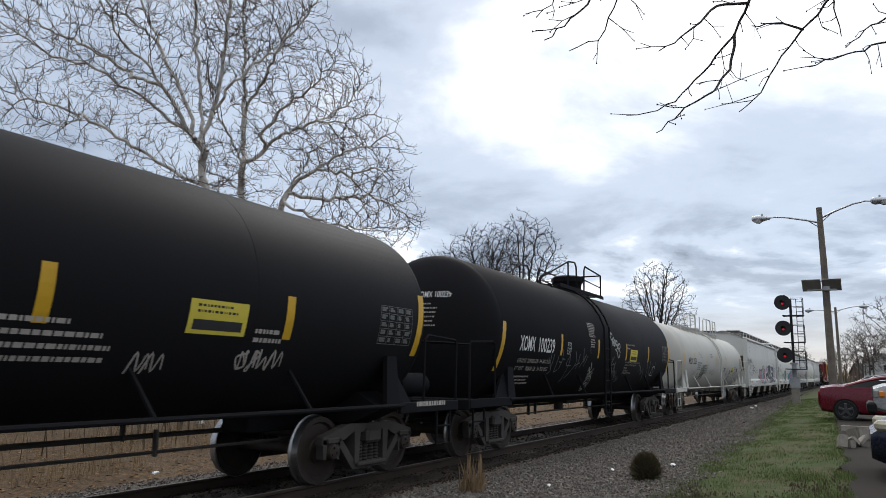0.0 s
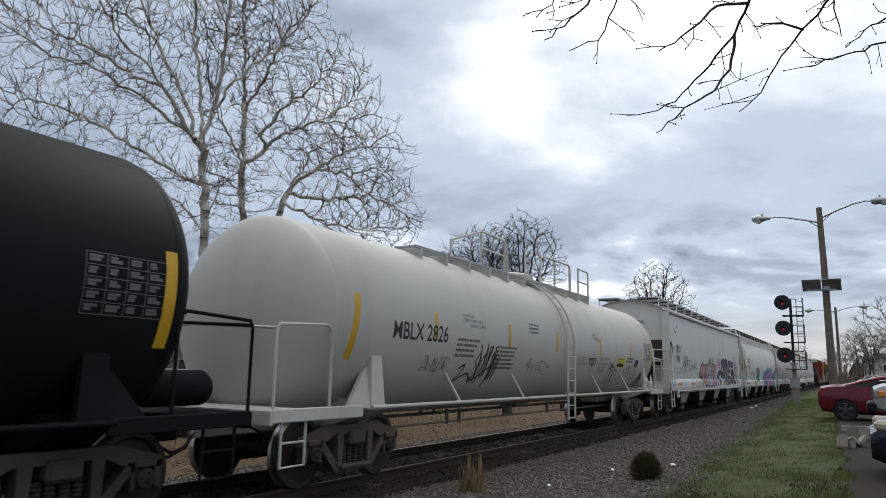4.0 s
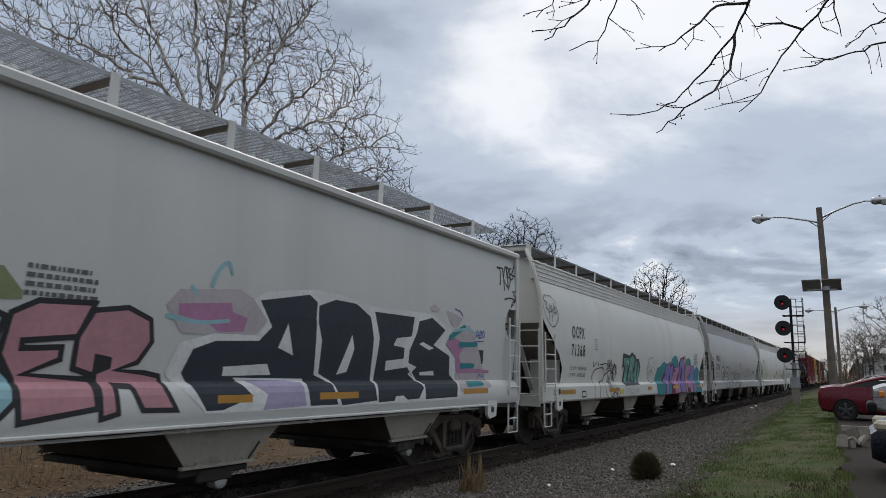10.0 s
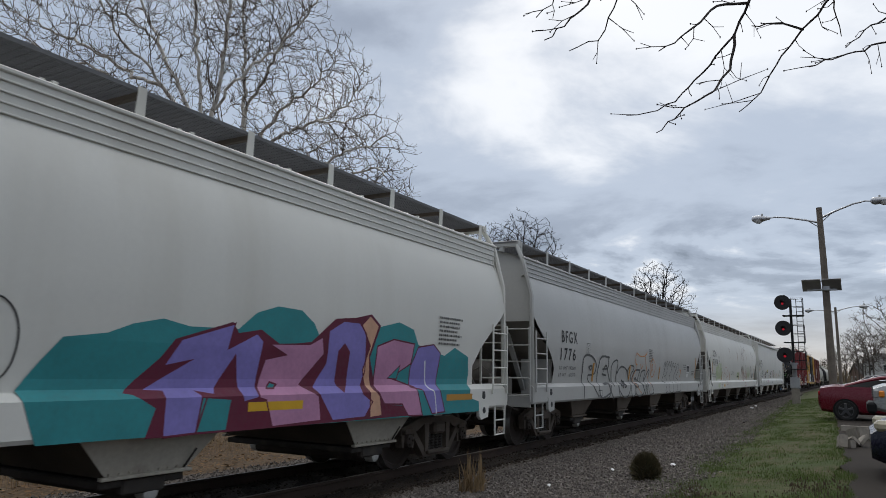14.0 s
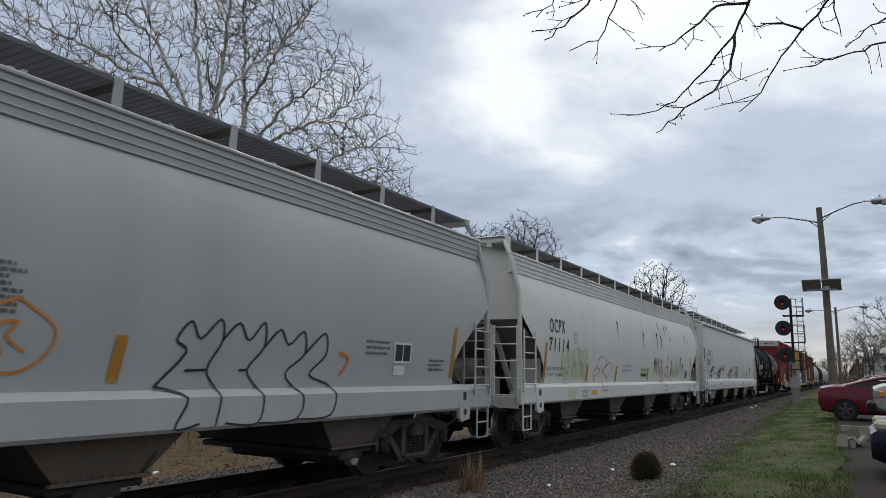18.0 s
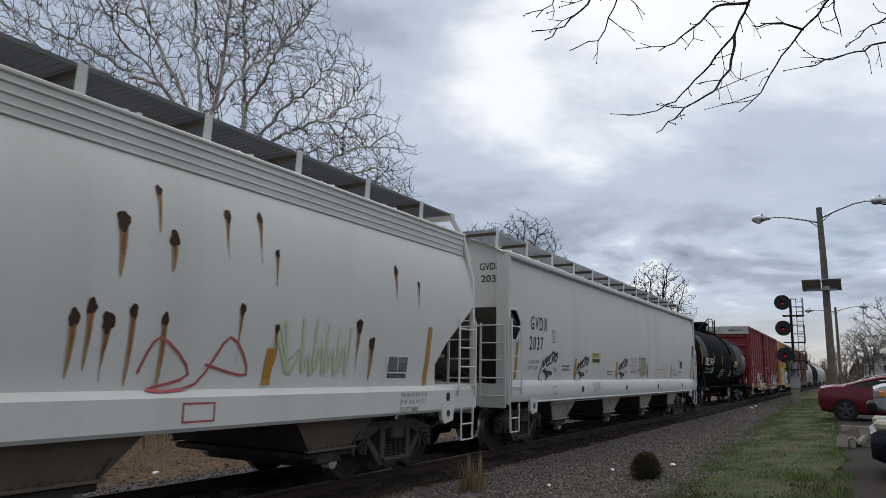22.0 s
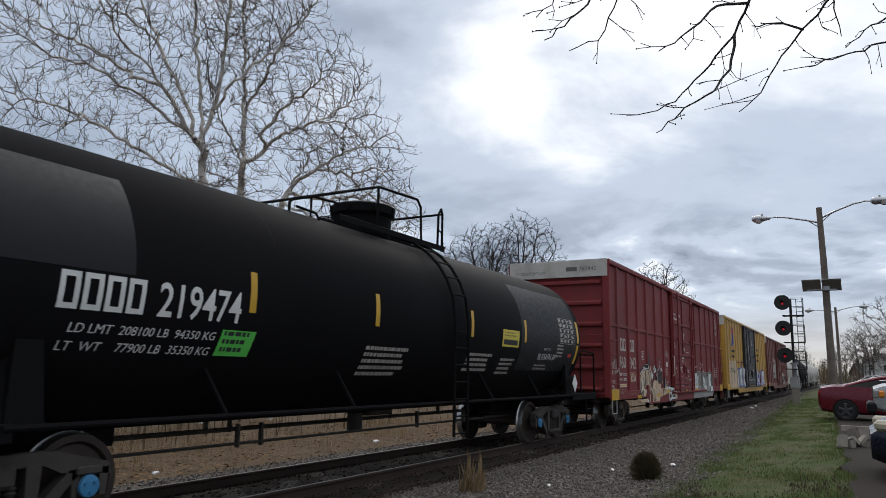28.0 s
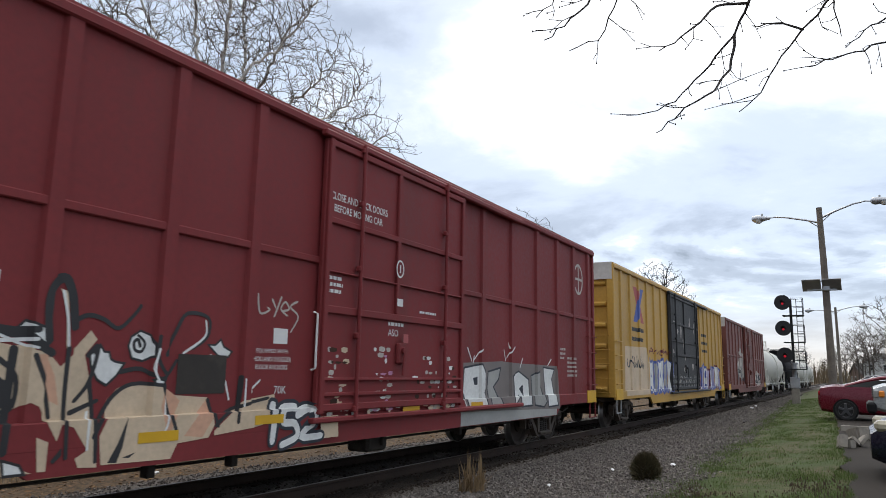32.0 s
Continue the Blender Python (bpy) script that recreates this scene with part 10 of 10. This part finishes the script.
brush(car5, s5, (-6.16, 0.92, 1.90, 0.97), "0,62 14,78 47,82 52,55 28,40 23,2 2,1 3,41 0,62|55,63 85,77 99,38 79,0 54,12 48,47|67,47 80,39 68,22|1,99 4,85 14,96|20,99 27,87|33,91 61,96", M_INK, 0.03, 0.006)
# large grey letter outlines and an orange sketch
# faint lime and red outlines
brush(car7, s7, (-6.92, 1.37, 1.75, 0.83), "0,54 3,72 23,72 46,93 65,99|2,51 18,45 31,51|31,49 19,41 35,20 21,5 13,0 11,20|38,83 51,75 55,16 36,11|65,99 64,66 78,61 87,44 80,21 61,11 63,49|94,94 99,68 87,62 92,21 80,7|71,91 78,78 85,93", G_LIME, 0.085, 0.0045, "faint lime outlines")
brush(car7, s7, (-6.62, 1.00, 0.60, 0.21), "0,75 8,9 20,85 31,5|48,94 43,9|71,0 68,94 99,99|69,52 89,52", G_LIME, 0.06, 0.0045)
brush(car7, s7, (-4.57, 1.14, 1.50, 0.89), "9,23 0,47 8,65 32,59 9,41|16,65 22,88 46,99 66,89 70,72|48,59 87,83 99,61 75,38 48,59|75,38 77,23|41,24 51,3 34,2 42,23|62,17 64,1 34,0", G_RED, 0.022, 0.005, "faded red outline")
# thick black dripping tags
# hand-sprayed tags, drawn stroke by stroke
brush(car2, s2, (0.00, 2.04, 0.88, 0.66), "19,90 10,99 0,87 4,72 16,71 12,50|20,57 31,67 29,81 20,73 24,50 35,48|35,47 37,74 50,45 49,71|65,67 53,68 51,55 62,50 59,36|71,57 65,45 72,35 81,45 71,57|83,28 81,57 94,55 95,42 84,37 99,22|45,33 64,24 86,0 98,16 95,1", G_SILVER, 0.05, 0.005, "silver tag in joined letters")
brush(car2, s2, (-1.53, 1.14, 0.72, 0.71), "7,99 23,79 0,71 2,84 31,64 57,80|9,57 39,68 20,45 61,64|49,51 66,51 87,26 73,19 55,48|27,31 43,48 36,26 57,29|40,14 65,29 82,9 99,17|48,9 89,2 65,0", G_SILVER, 0.035, 0.005, "silver scrawled tag")
brush(car2, s2, (0.22, 1.35, 5.03, 0.70), "3,99 0,63 5,75|3,57 8,35 7,69 11,35|11,51 13,24 14,45|16,40 16,20 19,24|21,0 22,24 24,0 25,16|58,73 63,64 62,45|63,69 69,32 70,61 79,2|77,87 84,33 91,12|84,94 87,43 94,28|91,86 99,34 98,93", G_GREY2, 0.028, 0.005, "faded blue-grey tag")
letters("FLANGE GASKETS-ETLON 2045", 1.55, 2.420, 0.87, 0.048, s2, 0.004, M_PALE, car2)
letters("O-RINGS 4272", 1.55, 2.314, 0.39, 0.047, s2, 0.004, M_PALE, car2)
letters("LIQUID VALVE 2 INCH ELLCON NATIONAL BOLT B-2015 NSP", 1.57, 1.901, 1.62, 0.046, s2, 0.004, M_PALE, car2)
letters("PRD MIDLAND A-1078 BOLT B-2015 NSP", 1.58, 1.825, 1.22, 0.046, s2, 0.004, M_PALE, car2)
letters("BOV 4CM41", 1.59, 1.744, 0.34, 0.046, s2, 0.004, M_PALE, car2)
letters("BOLT B-2015 NSP", 1.60, 1.663, 0.50, 0.046, s2, 0.004, M_PALE, car2)
letters("FLANGE GASKET ETLON 2045", 1.62, 1.592, 0.87, 0.046, s2, 0.004, M_PALE, car2)
letters("EXTERIOR HEATER PIPES", 1.00, 1.972, 0.71, 0.043, s3, 0.004, M_GREYINK, car3)
letters("NO INLET OR OUTLET PIPE", 1.01, 1.906, 0.76, 0.043, s3, 0.004, M_GREYINK, car3)
letters("CAPS REQUIRED", 1.01, 1.849, 0.44, 0.043, s3, 0.004, M_GREYINK, car3)
letters("MAX OPER PRESSURE 100 PSIG", 1.01, 1.792, 0.91, 0.043, s3, 0.004, M_GREYINK, car3)
letters("COMP #1", 2.12, 2.550, 0.26, 0.052, s3, 0.004, M_GREYINK, car3)
letters("CAPY 13511 GAL", 2.11, 2.478, 0.47, 0.052, s3, 0.004, M_GREYINK, car3)
letters("51145 LITERS", 2.30, 2.420, 0.39, 0.052, s3, 0.004, M_GREYINK, car3)
letters("FLANGE GASKETS-ETLON 2045", 2.81, 1.963, 0.92, 0.052, s3, 0.004, M_GREYINK, car3)
letters("O-RINGS 4272", 2.81, 1.905, 0.36, 0.052, s3, 0.004, M_GREYINK, car3)
letters("PRD MID A-1075 BOLT B-2016", 2.81, 1.814, 0.88, 0.052, s3, 0.004, M_GREYINK, car3)
letters("BOV MID A-548", 2.82, 1.729, 0.47, 0.052, s3, 0.004, M_GREYINK, car3)
letters("BWST BOLT B-2016", 2.82, 1.670, 0.60, 0.053, s3, 0.004, M_GREYINK, car3)
letters("FLANGE GASKET-ETLON 2045", 2.83, 1.611, 0.86, 0.053, s3, 0.004, M_GREYINK, car3)
brush(car3, s3, (1.88, 1.67, 0.63, 0.30), "0,98 99,99|10,99 18,47|11,94 28,88 17,74 37,60 20,47|36,92 49,92 40,75 52,73 45,49 60,49|62,47 62,95 80,49|60,67 73,66|94,98 80,97 82,80 97,72 98,52 83,52|29,48 36,0|54,35 71,36", M_INK, 0.03, 0.005, "small black tag")
brush(car3, s3, (3.80, 1.31, 0.88, 0.58), "0,96 5,61 13,3|14,99 29,52 35,2|30,98 40,42 53,0|43,93 61,42 67,2|85,98 62,68 95,62 99,37 91,8 66,30 72,53|9,72 47,81|0,96 46,83", M_INK, 0.034, 0.005, "dripping black tag")
brush(car3, s3, (5.28, 1.46, 1.40, 0.42), "12,6 12,73|0,56 30,31|18,82 33,34 32,84|44,84 35,78 41,59 48,58 46,35 58,33|61,85 51,73 65,56 60,32|79,99 77,44 77,15 99,0 96,45 79,99|38,16 59,17", M_INK, 0.026, 0.005, "black tag")
brush(car4, s4, (-6.91, 1.58, 1.31, 0.78), "0,48 7,50 10,70 11,43 14,27|3,47 15,55|20,96 25,61 31,22|29,99 28,66 33,24|17,61 35,72|32,22 37,63 43,98 44,59 41,23|35,45 48,57|49,84 62,92 67,86 56,53 50,48|56,14 65,54 74,96|56,68 72,75 92,69|60,55 77,51 98,27 82,19 66,0|93,58 92,39 99,27", M_INK, 0.034, 0.005, "tall black tag with an arrow")
brush(car4, s4, (-5.42, 1.68, 1.45, 0.48), "18,91 9,49 0,23 13,33|28,15 33,90 43,34|12,44 43,62|41,21 46,77 54,39 56,99|87,70 74,81 63,67 60,46 72,45 82,71|70,21 77,40 99,35|81,3 83,0", M_INK, 0.026, 0.005, "thin black tag")
brush(car6, s6, (-4.47, 0.92, 5.18, 1.02), "0,71 4,85 15,32 13,86 24,99 22,43 25,3|13,0 4,40 7,30 7,9 3,2|24,66 29,82 35,84 43,73 47,47 45,22 40,3 32,1 25,18 23,33|44,73 49,88 56,87 56,75 52,65 53,45 56,36 56,8 49,3 47,45|71,77 60,75 55,56 53,40 58,28 63,28 62,35 58,38|71,77 66,47 62,54 60,49 66,47 73,31 75,11 67,1 59,5 57,15 58,28|72,44 75,72 83,74 80,41 92,80 92,46 99,12 95,4 89,4|72,44 79,5 80,41 83,4 85,38 88,8", G_GREY, 0.055, 0.006, "large grey letter outlines")
brush(car6, s6, (-3.09, 1.19, 0.62, 0.22), "0,74 19,20 23,64 38,0|41,9 60,99 67,6|45,49 66,47|68,81 74,6 99,30 73,51 94,76 68,81", M_INK, 0.05, 0.0075, "small black tag")
brush(car6, s6, (-1.50, 0.99, 2.66, 1.30), "14,67 6,73 10,94 24,88 46,89 57,99|7,80 10,57 0,40 1,24 26,0|57,99 50,85 55,64 61,47 70,26 67,5|28,68 33,59 40,69|86,85 77,75 75,57 84,39 95,46 99,67 86,85|83,50 81,67 87,70 84,61 90,52", G_ORANGE, 0.032, 0.008, "orange sprayed outline")
brush(car6, s6, (2.22, 0.97, 2.69, 1.12), "0,36 12,66 7,77 13,94 18,79 27,98 29,79 23,51 29,30 27,1|0,36 13,26 8,0 19,3|29,79 37,96 43,80 51,99 52,74 44,51 52,28 49,0 32,2|52,74 61,93 67,78 76,93 78,69 67,48 77,24 72,1 50,0|78,69 91,93 93,69 83,47 99,33 96,3 73,1|13,50 23,51|40,51 44,51", M_INK, 0.03, 0.007, "black outlined letters")
SCRAWL = "6,0 0,10 5,25 18,66|18,66 23,45 32,76 36,53|42,80 39,52 49,54|39,66 46,68|59,84 51,71 56,56 66,62|68,62 73,95 83,90 74,77 88,63|89,87 82,70 90,65 98,84 89,87|30,62 74,99|85,90 99,95|82,42 84,41|89,34 91,33|21,29 32,39 30,27 44,35|38,3 44,18 39,25 60,29 71,22 49,20|33,25 51,12"
for u_, k_ in ((-7.62, 1.0), (-5.34, 0.92), (-1.82, 0.97)):
    brush(car8, s8, (u_, 1.41, 1.05 * k_, 0.64 * k_), SCRAWL, M_INK, 0.05, 0.006, "thick black dripping tag")
brush(car8, s8, (-4.20, 1.11, 0.65, 0.26), "15,88 2,92 0,64 9,0 18,13 18,41 10,45|20,95 22,16 33,24|44,94 35,87 40,18 53,24|38,56 46,60|58,21 60,99 70,22|58,49 68,54|71,99 73,31|83,93 73,62 88,27|95,96 87,87 95,63 99,40 90,29", G_ROSE, 0.02, 0.006, "thin pink tag")
brush(car8, s8, (0.37, 1.48, 1.25, 0.61), "0,38 16,39 14,96 10,95 73,97|18,96 27,0|33,98 32,3 44,58|43,99 50,0|50,98 61,49 53,3|61,96 65,8 77,82|73,97 85,30 99,25|4,27 26,47", G_KHAKI, 0.05, 0.005, "khaki sprayed tag")
brush(car8, s8, (2.63, 1.09, 1.64, 0.85), "8,52 8,75 97,79|13,48 70,99 62,75 91,48 41,65|0,11 16,34 27,10|36,1 50,31 58,5|66,0 81,33 99,30 86,3", G_ORANGE, 0.016, 0.006, "thin orange tag")
brush(car8, s8, (5.19, 1.55, 1.56, 0.25), "0,0 4,93 17,1|22,96 22,1|33,87 28,8 47,9|50,99 47,2|69,66 99,54 73,38", G_KHAKI, 0.03, 0.005, "khaki tag")
brush(car4, s4, (8.38, 3.15, 0.89, 0.62), "1,66 13,65 16,45 12,16 8,19|0,67 26,69|28,68 32,0|42,77 31,36 48,13|47,79 53,5|48,76 60,72 51,49 66,40 54,9|73,77 63,71 67,40 79,46|65,56 73,59|99,99 75,58 92,52 97,29 86,2 72,3", M_INK, 0.035, 0.006, "tall black tag")
brush(car4, s4, (8.67, 2.85, 0.66, 0.26), "0,47 42,65 99,50|65,99 79,61 46,0|46,0 55,36 79,61", M_INK, 0.035, 0.006, "black arrow tag")
brush(car5, s5, (-9.48, 2.60, 0.84, 0.69), "22,99 0,73 7,34 38,6 64,0 94,23 99,59 73,98 22,99|12,80 28,44|12,80 29,76 19,63 39,50 28,44|33,22 45,75 56,33|36,43 53,51|53,17 56,70 69,35 74,79 83,46|83,67 93,58 85,44 76,55 83,67", M_GREYINK, 0.022, 0.006, "ringed black tag")
graffiti(scribble(-6.85, 1.45, 1.65, 0.66, 7, 141, 0.05), s7, 0.0046, G_LIME, car7, "faint lime outlines")
# cream painted piece on the dark red boxcar
BOX = (-5.83, 0.69, 3.51, 1.53)
letter(car10, s10, BOX, "8,68 15,65 20,63 23,56 26,63 26,66 30,77 32,72 29,63 31,48 32,27 34,0 29,1 28,6 31,10 27,23 24,25 23,16 18,35 15,38 12,51 8,60", G_CREAM, None, 0, 0.006, "cream sprayed field")
letter(car10, s10, BOX, "39,44 44,47 53,45 57,39 69,37 71,19 69,11 58,9 56,0 35,1 34,17 36,27 36,37", G_CREAM, None, 0, 0.0063, "cream sprayed field")
letter(car10, s10, BOX, "71,15 78,27 82,34 90,36 97,38 99,20 87,15 71,12", G_CREAM, None, 0, 0.0066, "cream sprayed field")
letter(car10, s10, BOX, "18,19 21,16 21,1 19,1", G_CREAM, None, 0, 0.0069, "cream sprayed field")
letter(car10, s10, BOX, "21,99 23,98 25,68 24,66 23,91", G_CREAM, None, 0, 0.006, "cream sprayed field")
letter(car10, s10, BOX, "0,51 4,64 8,66 12,51 10,32 3,30", G_CREAM, None, 0, 0.0063, "cream sprayed field")
BOX = (-5.25, 0.87, 1.92, 0.79)
letter(car10, s10, BOX, "67,64 74,54 78,46 72,11 69,11 65,40", G_PEACH, None, 0, 0.0075)
letter(car10, s10, BOX, "0,98 5,99 10,76 13,45 8,51", G_PEACH, None, 0, 0.0078)
letter(car10, s10, BOX, "80,3 96,49 99,23 92,0", G_PEACH, None, 0, 0.0081)
BOX = (-5.45, 0.70, 2.36, 1.23)
letter(car10, s10, BOX, "1,93 4,99 10,95 13,87 13,82 9,85 4,90", G_WHITE, M_INK, 0.022, 0.0085, "white sprayed shapes with black outlines")
letter(car10, s10, BOX, "29,79 31,82 31,79 33,85 35,80 37,80 38,75 40,73 44,72 41,63 37,56 33,60 30,69", G_WHITE, M_INK, 0.022, 0.0088, "white sprayed shapes with black outlines")
letter(car10, s10, BOX, "85,89 89,89 92,94 94,88 99,84 97,79 91,80", G_WHITE, M_INK, 0.022, 0.0091, "white sprayed shapes with black outlines")
letter(car10, s10, BOX, "45,85 46,92 50,97 55,94 57,86 57,78 52,74 47,76", G_WHITE, M_INK, 0.022, 0.0094, "white sprayed shapes with black outlines")
letter(car10, s10, BOX, "0,10 6,6 8,0 1,0", G_WHITE, M_INK, 0.022, 0.0085, "white sprayed shapes with black outlines")
letter(car10, s10, BOX, "57,60 62,62 62,56 58,56", G_WHITE, M_INK, 0.022, 0.0088, "white sprayed shapes with black outlines")
brush(car10, s10, (-5.84, 1.67, 0.92, 0.64), "0,2 15,23 29,26 51,22 71,5 79,0|74,17 70,68 76,93 86,99 94,76 99,36", M_INK, 0.1, 0.0115, "thick charcoal arches")
brush(car10, s10, (-5.54, 0.74, 3.05, 1.40), "20,86 24,90 29,88 34,83 39,93 41,99|51,67 55,84 59,97 68,95 68,81 62,72|19,69 19,41 20,4|26,49 28,26 29,0|28,15 33,37 40,47 51,46|51,45 54,28 57,13|73,17 81,28 99,35|21,30 29,37|9,64 13,45 15,28|70,35 74,16|25,65 28,71 26,49 22,37|36,55 43,57 51,50 56,63|0,62 5,52 5,35 2,32|48,79 48,64 52,52|83,18 84,52", M_INK, 0.045, 0.012)
BOX = (-5.52, 0.71, 1.28, 0.77)
letter(car10, s10, BOX, "77,1 84,22 91,53 88,18 84,0", M_INK, None, 0, 0.0105)
letter(car10, s10, BOX, "36,9 43,23 43,14 38,6", M_INK, None, 0, 0.0108)
letter(car10, s10, BOX, "0,99 8,89 11,64 2,66", M_INK, None, 0, 0.0111)
letter(car10, s10, BOX, "88,5 99,10 94,4", M_INK, None, 0, 0.0114)
brush(car10, s10, (-5.83, 0.85, 3.19, 1.35), "0,57 4,69 8,70 14,65 18,63|24,99 26,82 27,65|59,36 60,16 59,8|65,63 73,76 73,88|55,65 54,51 56,42|91,23 91,44|94,34 99,43|83,42 85,28|76,62 79,56|34,23 34,0", G_WHITE, 0.028, 0.0135)
brush(car10, s10, (-4.32, 1.71, 0.12, 0.15), "58,33 33,73 0,53 16,7 74,0 99,53 33,99", M_INK, 0.035, 0.0135)
BOX = (-6.34, 0.70, 1.15, 1.04)
letter(car10, s10, BOX, "7,31 15,65 40,90 91,99 99,57 71,43 60,22 28,16", G_CREAM, None, 0, 0.0058)
letter(car10, s10, BOX, "0,10 72,12 98,0 9,2", G_CREAM, None, 0, 0.0061)
brush(car10, s10, (-6.34, 0.86, 1.08, 1.00), "0,10 1,45 12,72 48,92 99,99|33,45 30,0|61,59 69,28|84,82 82,2|7,10 28,19", M_INK, 0.075, 0.0105)
brush(car10, s10, (-6.28, 1.01, 1.02, 0.77), "0,30 13,66 48,91 99,99|41,48 35,0", G_WHITE, 0.04, 0.0125)
brush(car10, s10, (-2.45, 0.70, 0.81, 0.45), "5,99 0,11|50,92 24,90 21,57 45,51 51,18 20,0|51,73 76,88 86,59 60,15 99,15", G_DARK, 0.19, 0.0145)
brush(car10, s10, (-2.45, 0.70, 0.81, 0.45), "5,99 0,11|50,92 24,90 21,57 45,51 51,18 20,0|51,73 76,88 86,59 60,15 99,15", G_WHITE, 0.1, 0.016, "white outlined figures")
BOX = (-1.67, 0.73, 0.38, 0.27)
letter(car10, s10, BOX, "0,95 91,99 99,0 13,0", G_CREAM, None, 0, 0.0125)
brush(car10, s10, (-2.75, 2.01, 0.70, 0.40), "0,99 7,47 28,57 24,64|34,89 42,67|55,99 40,40|59,59 75,67 65,87 55,64 71,47|95,92 78,74 99,47 82,0", M_PALE, 0.028, 0.005, "faint pale tag")
# white and grey letters beyond the door
BOX = (2.11, 0.79, 4.63, 0.99)
letter(car10, s10, BOX, "0,93 36,99 46,97 97,94 99,0 3,11", G_ASH, None, 0, 0.0048)
BOX = (2.22, 0.85, 4.42, 0.86)
letter(car10, s10, BOX, "1,91 15,99 20,68 17,41 21,8 11,9 4,8 0,44", G_WHITE, G_DARK, 0.035, 0.0065)
letter(car10, s10, BOX, "22,84 34,93 32,68 27,52 35,13 24,7 21,48", G_SILVER, G_DARK, 0.035, 0.0068)
letter(car10, s10, BOX, "47,10 45,76 53,86 64,68 66,7 54,6 53,31", G_WHITE, G_DARK, 0.035, 0.0071)
letter(car10, s10, BOX, "67,76 78,89 77,60 84,13 80,1 69,7", G_SILVER, G_DARK, 0.035, 0.0074)
letter(car10, s10, BOX, "82,97 97,93 93,68 95,44 99,2 86,0", G_WHITE, G_DARK, 0.035, 0.0065)
letter(car10, s10, BOX, "9,69 12,71 12,59 10,59", G_DARK, G_DARK, 0.035, 0.0095)
letter(car10, s10, BOX, "54,46 57,53 58,31", G_DARK, G_DARK, 0.035, 0.0098)
BOX = (2.06, 0.66, 4.48, 0.24)
letter(car10, s10, BOX, "0,99 99,58 99,0 0,0", G_SILVER, None, 0, 0.004)
brush(car10, s10, (2.13, 0.95, 4.23, 1.19), "6,86 10,67|18,85 12,70|12,75 11,65|41,87 43,70|51,94 44,75|46,99 47,91|62,75 59,60|99,77 94,65|1,60 0,23 4,0", G_WHITE, 0.03, 0.0085)
brush(car6, s6, (-6.25, 1.00, 1.15, 1.02), "0,0 5,55 10,95 60,99 95,80 85,55 40,48 99,0|45,72 65,75 60,65 45,72", G_GREY, 0.06, 0.006)
brush(car6, s6, (-4.95, 1.00, 0.95, 1.02), "95,99 10,92 0,0 99,8|90,99 88,72 40,68|40,55 75,52|40,30 95,30 99,8", G_GREY, 0.06, 0.006)
# old paint worn through on the boxcar's door
wear = random.Random(77)
for name_, zone, n_, mats_ in (("worn_paint", (-1.58, 1.07, 0.34, 0.8), 26, (M_PALE, G_CREAM, M_RUSTDARK)), ("worn_paint", (-0.58, 1.02, 0.42, 0.9), 26, (G_WHITE, M_PALE, G_ROSE)), ("worn_paint", (0.42, 1.02, 1.3, 0.8), 46, (M_PALE, G_WHITE, M_RUSTDARK)), ("worn_paint", (-1.62, 0.98, 3.4, 0.10), 34, (G_SILVER, M_PALE, G_CREAM))):
    for j_, m_ in enumerate(mats_):
        polys = []
        for k in range(n_ // 3):
            u_, z_ = zone[0] + zone[2] * wear.random(), zone[1] + zone[3] * int(wear.random() * 11) / 11
            a_, b_ = wear.uniform(0.03, 0.16), wear.uniform(0.02, 0.06)
            polys.append([(u_, z_), (u_ + a_ * 0.6, z_ - 0.01), (u_ + a_, z_ + 0.01), (u_ + a_ * 0.95, z_ + b_), (u_ + a_ * 0.3, z_ + b_ * 1.15), (u_ - 0.01, z_ + b_ * 0.8)])
        tagged(paint(name_, polys, s10, 0.004 + 0.0012 * j_, m_, car10, "patches of old paint worn through"), kind="stuff")
hb = Shape()
hb.tube([(-1.885, -1.60, 1.56), (-1.885, -1.66, 1.58), (-1.885, -1.66, 2.25), (-1.885, -1.60, 2.27)], 0.014, 8)
part("grab_handle", hb, M_WHITE, car10, "white grab handle beside the door")


# ---- what moves ----
def motions():
    times = [2.0 * k for k in range(17)]
    for car, s in CARS:
        walk(car, [(t, pose(s - run(t), TY, 0)) for t in times])
    steps = [32.0 * k / 264 for k in range(265)]
    for w, dx in WHEELSETS:
        walk(w, [(t, pose(dx, 0, WHEEL_R, 0, -math.degrees(run(t) / WHEEL_R), 0)) for t in steps])


motions()
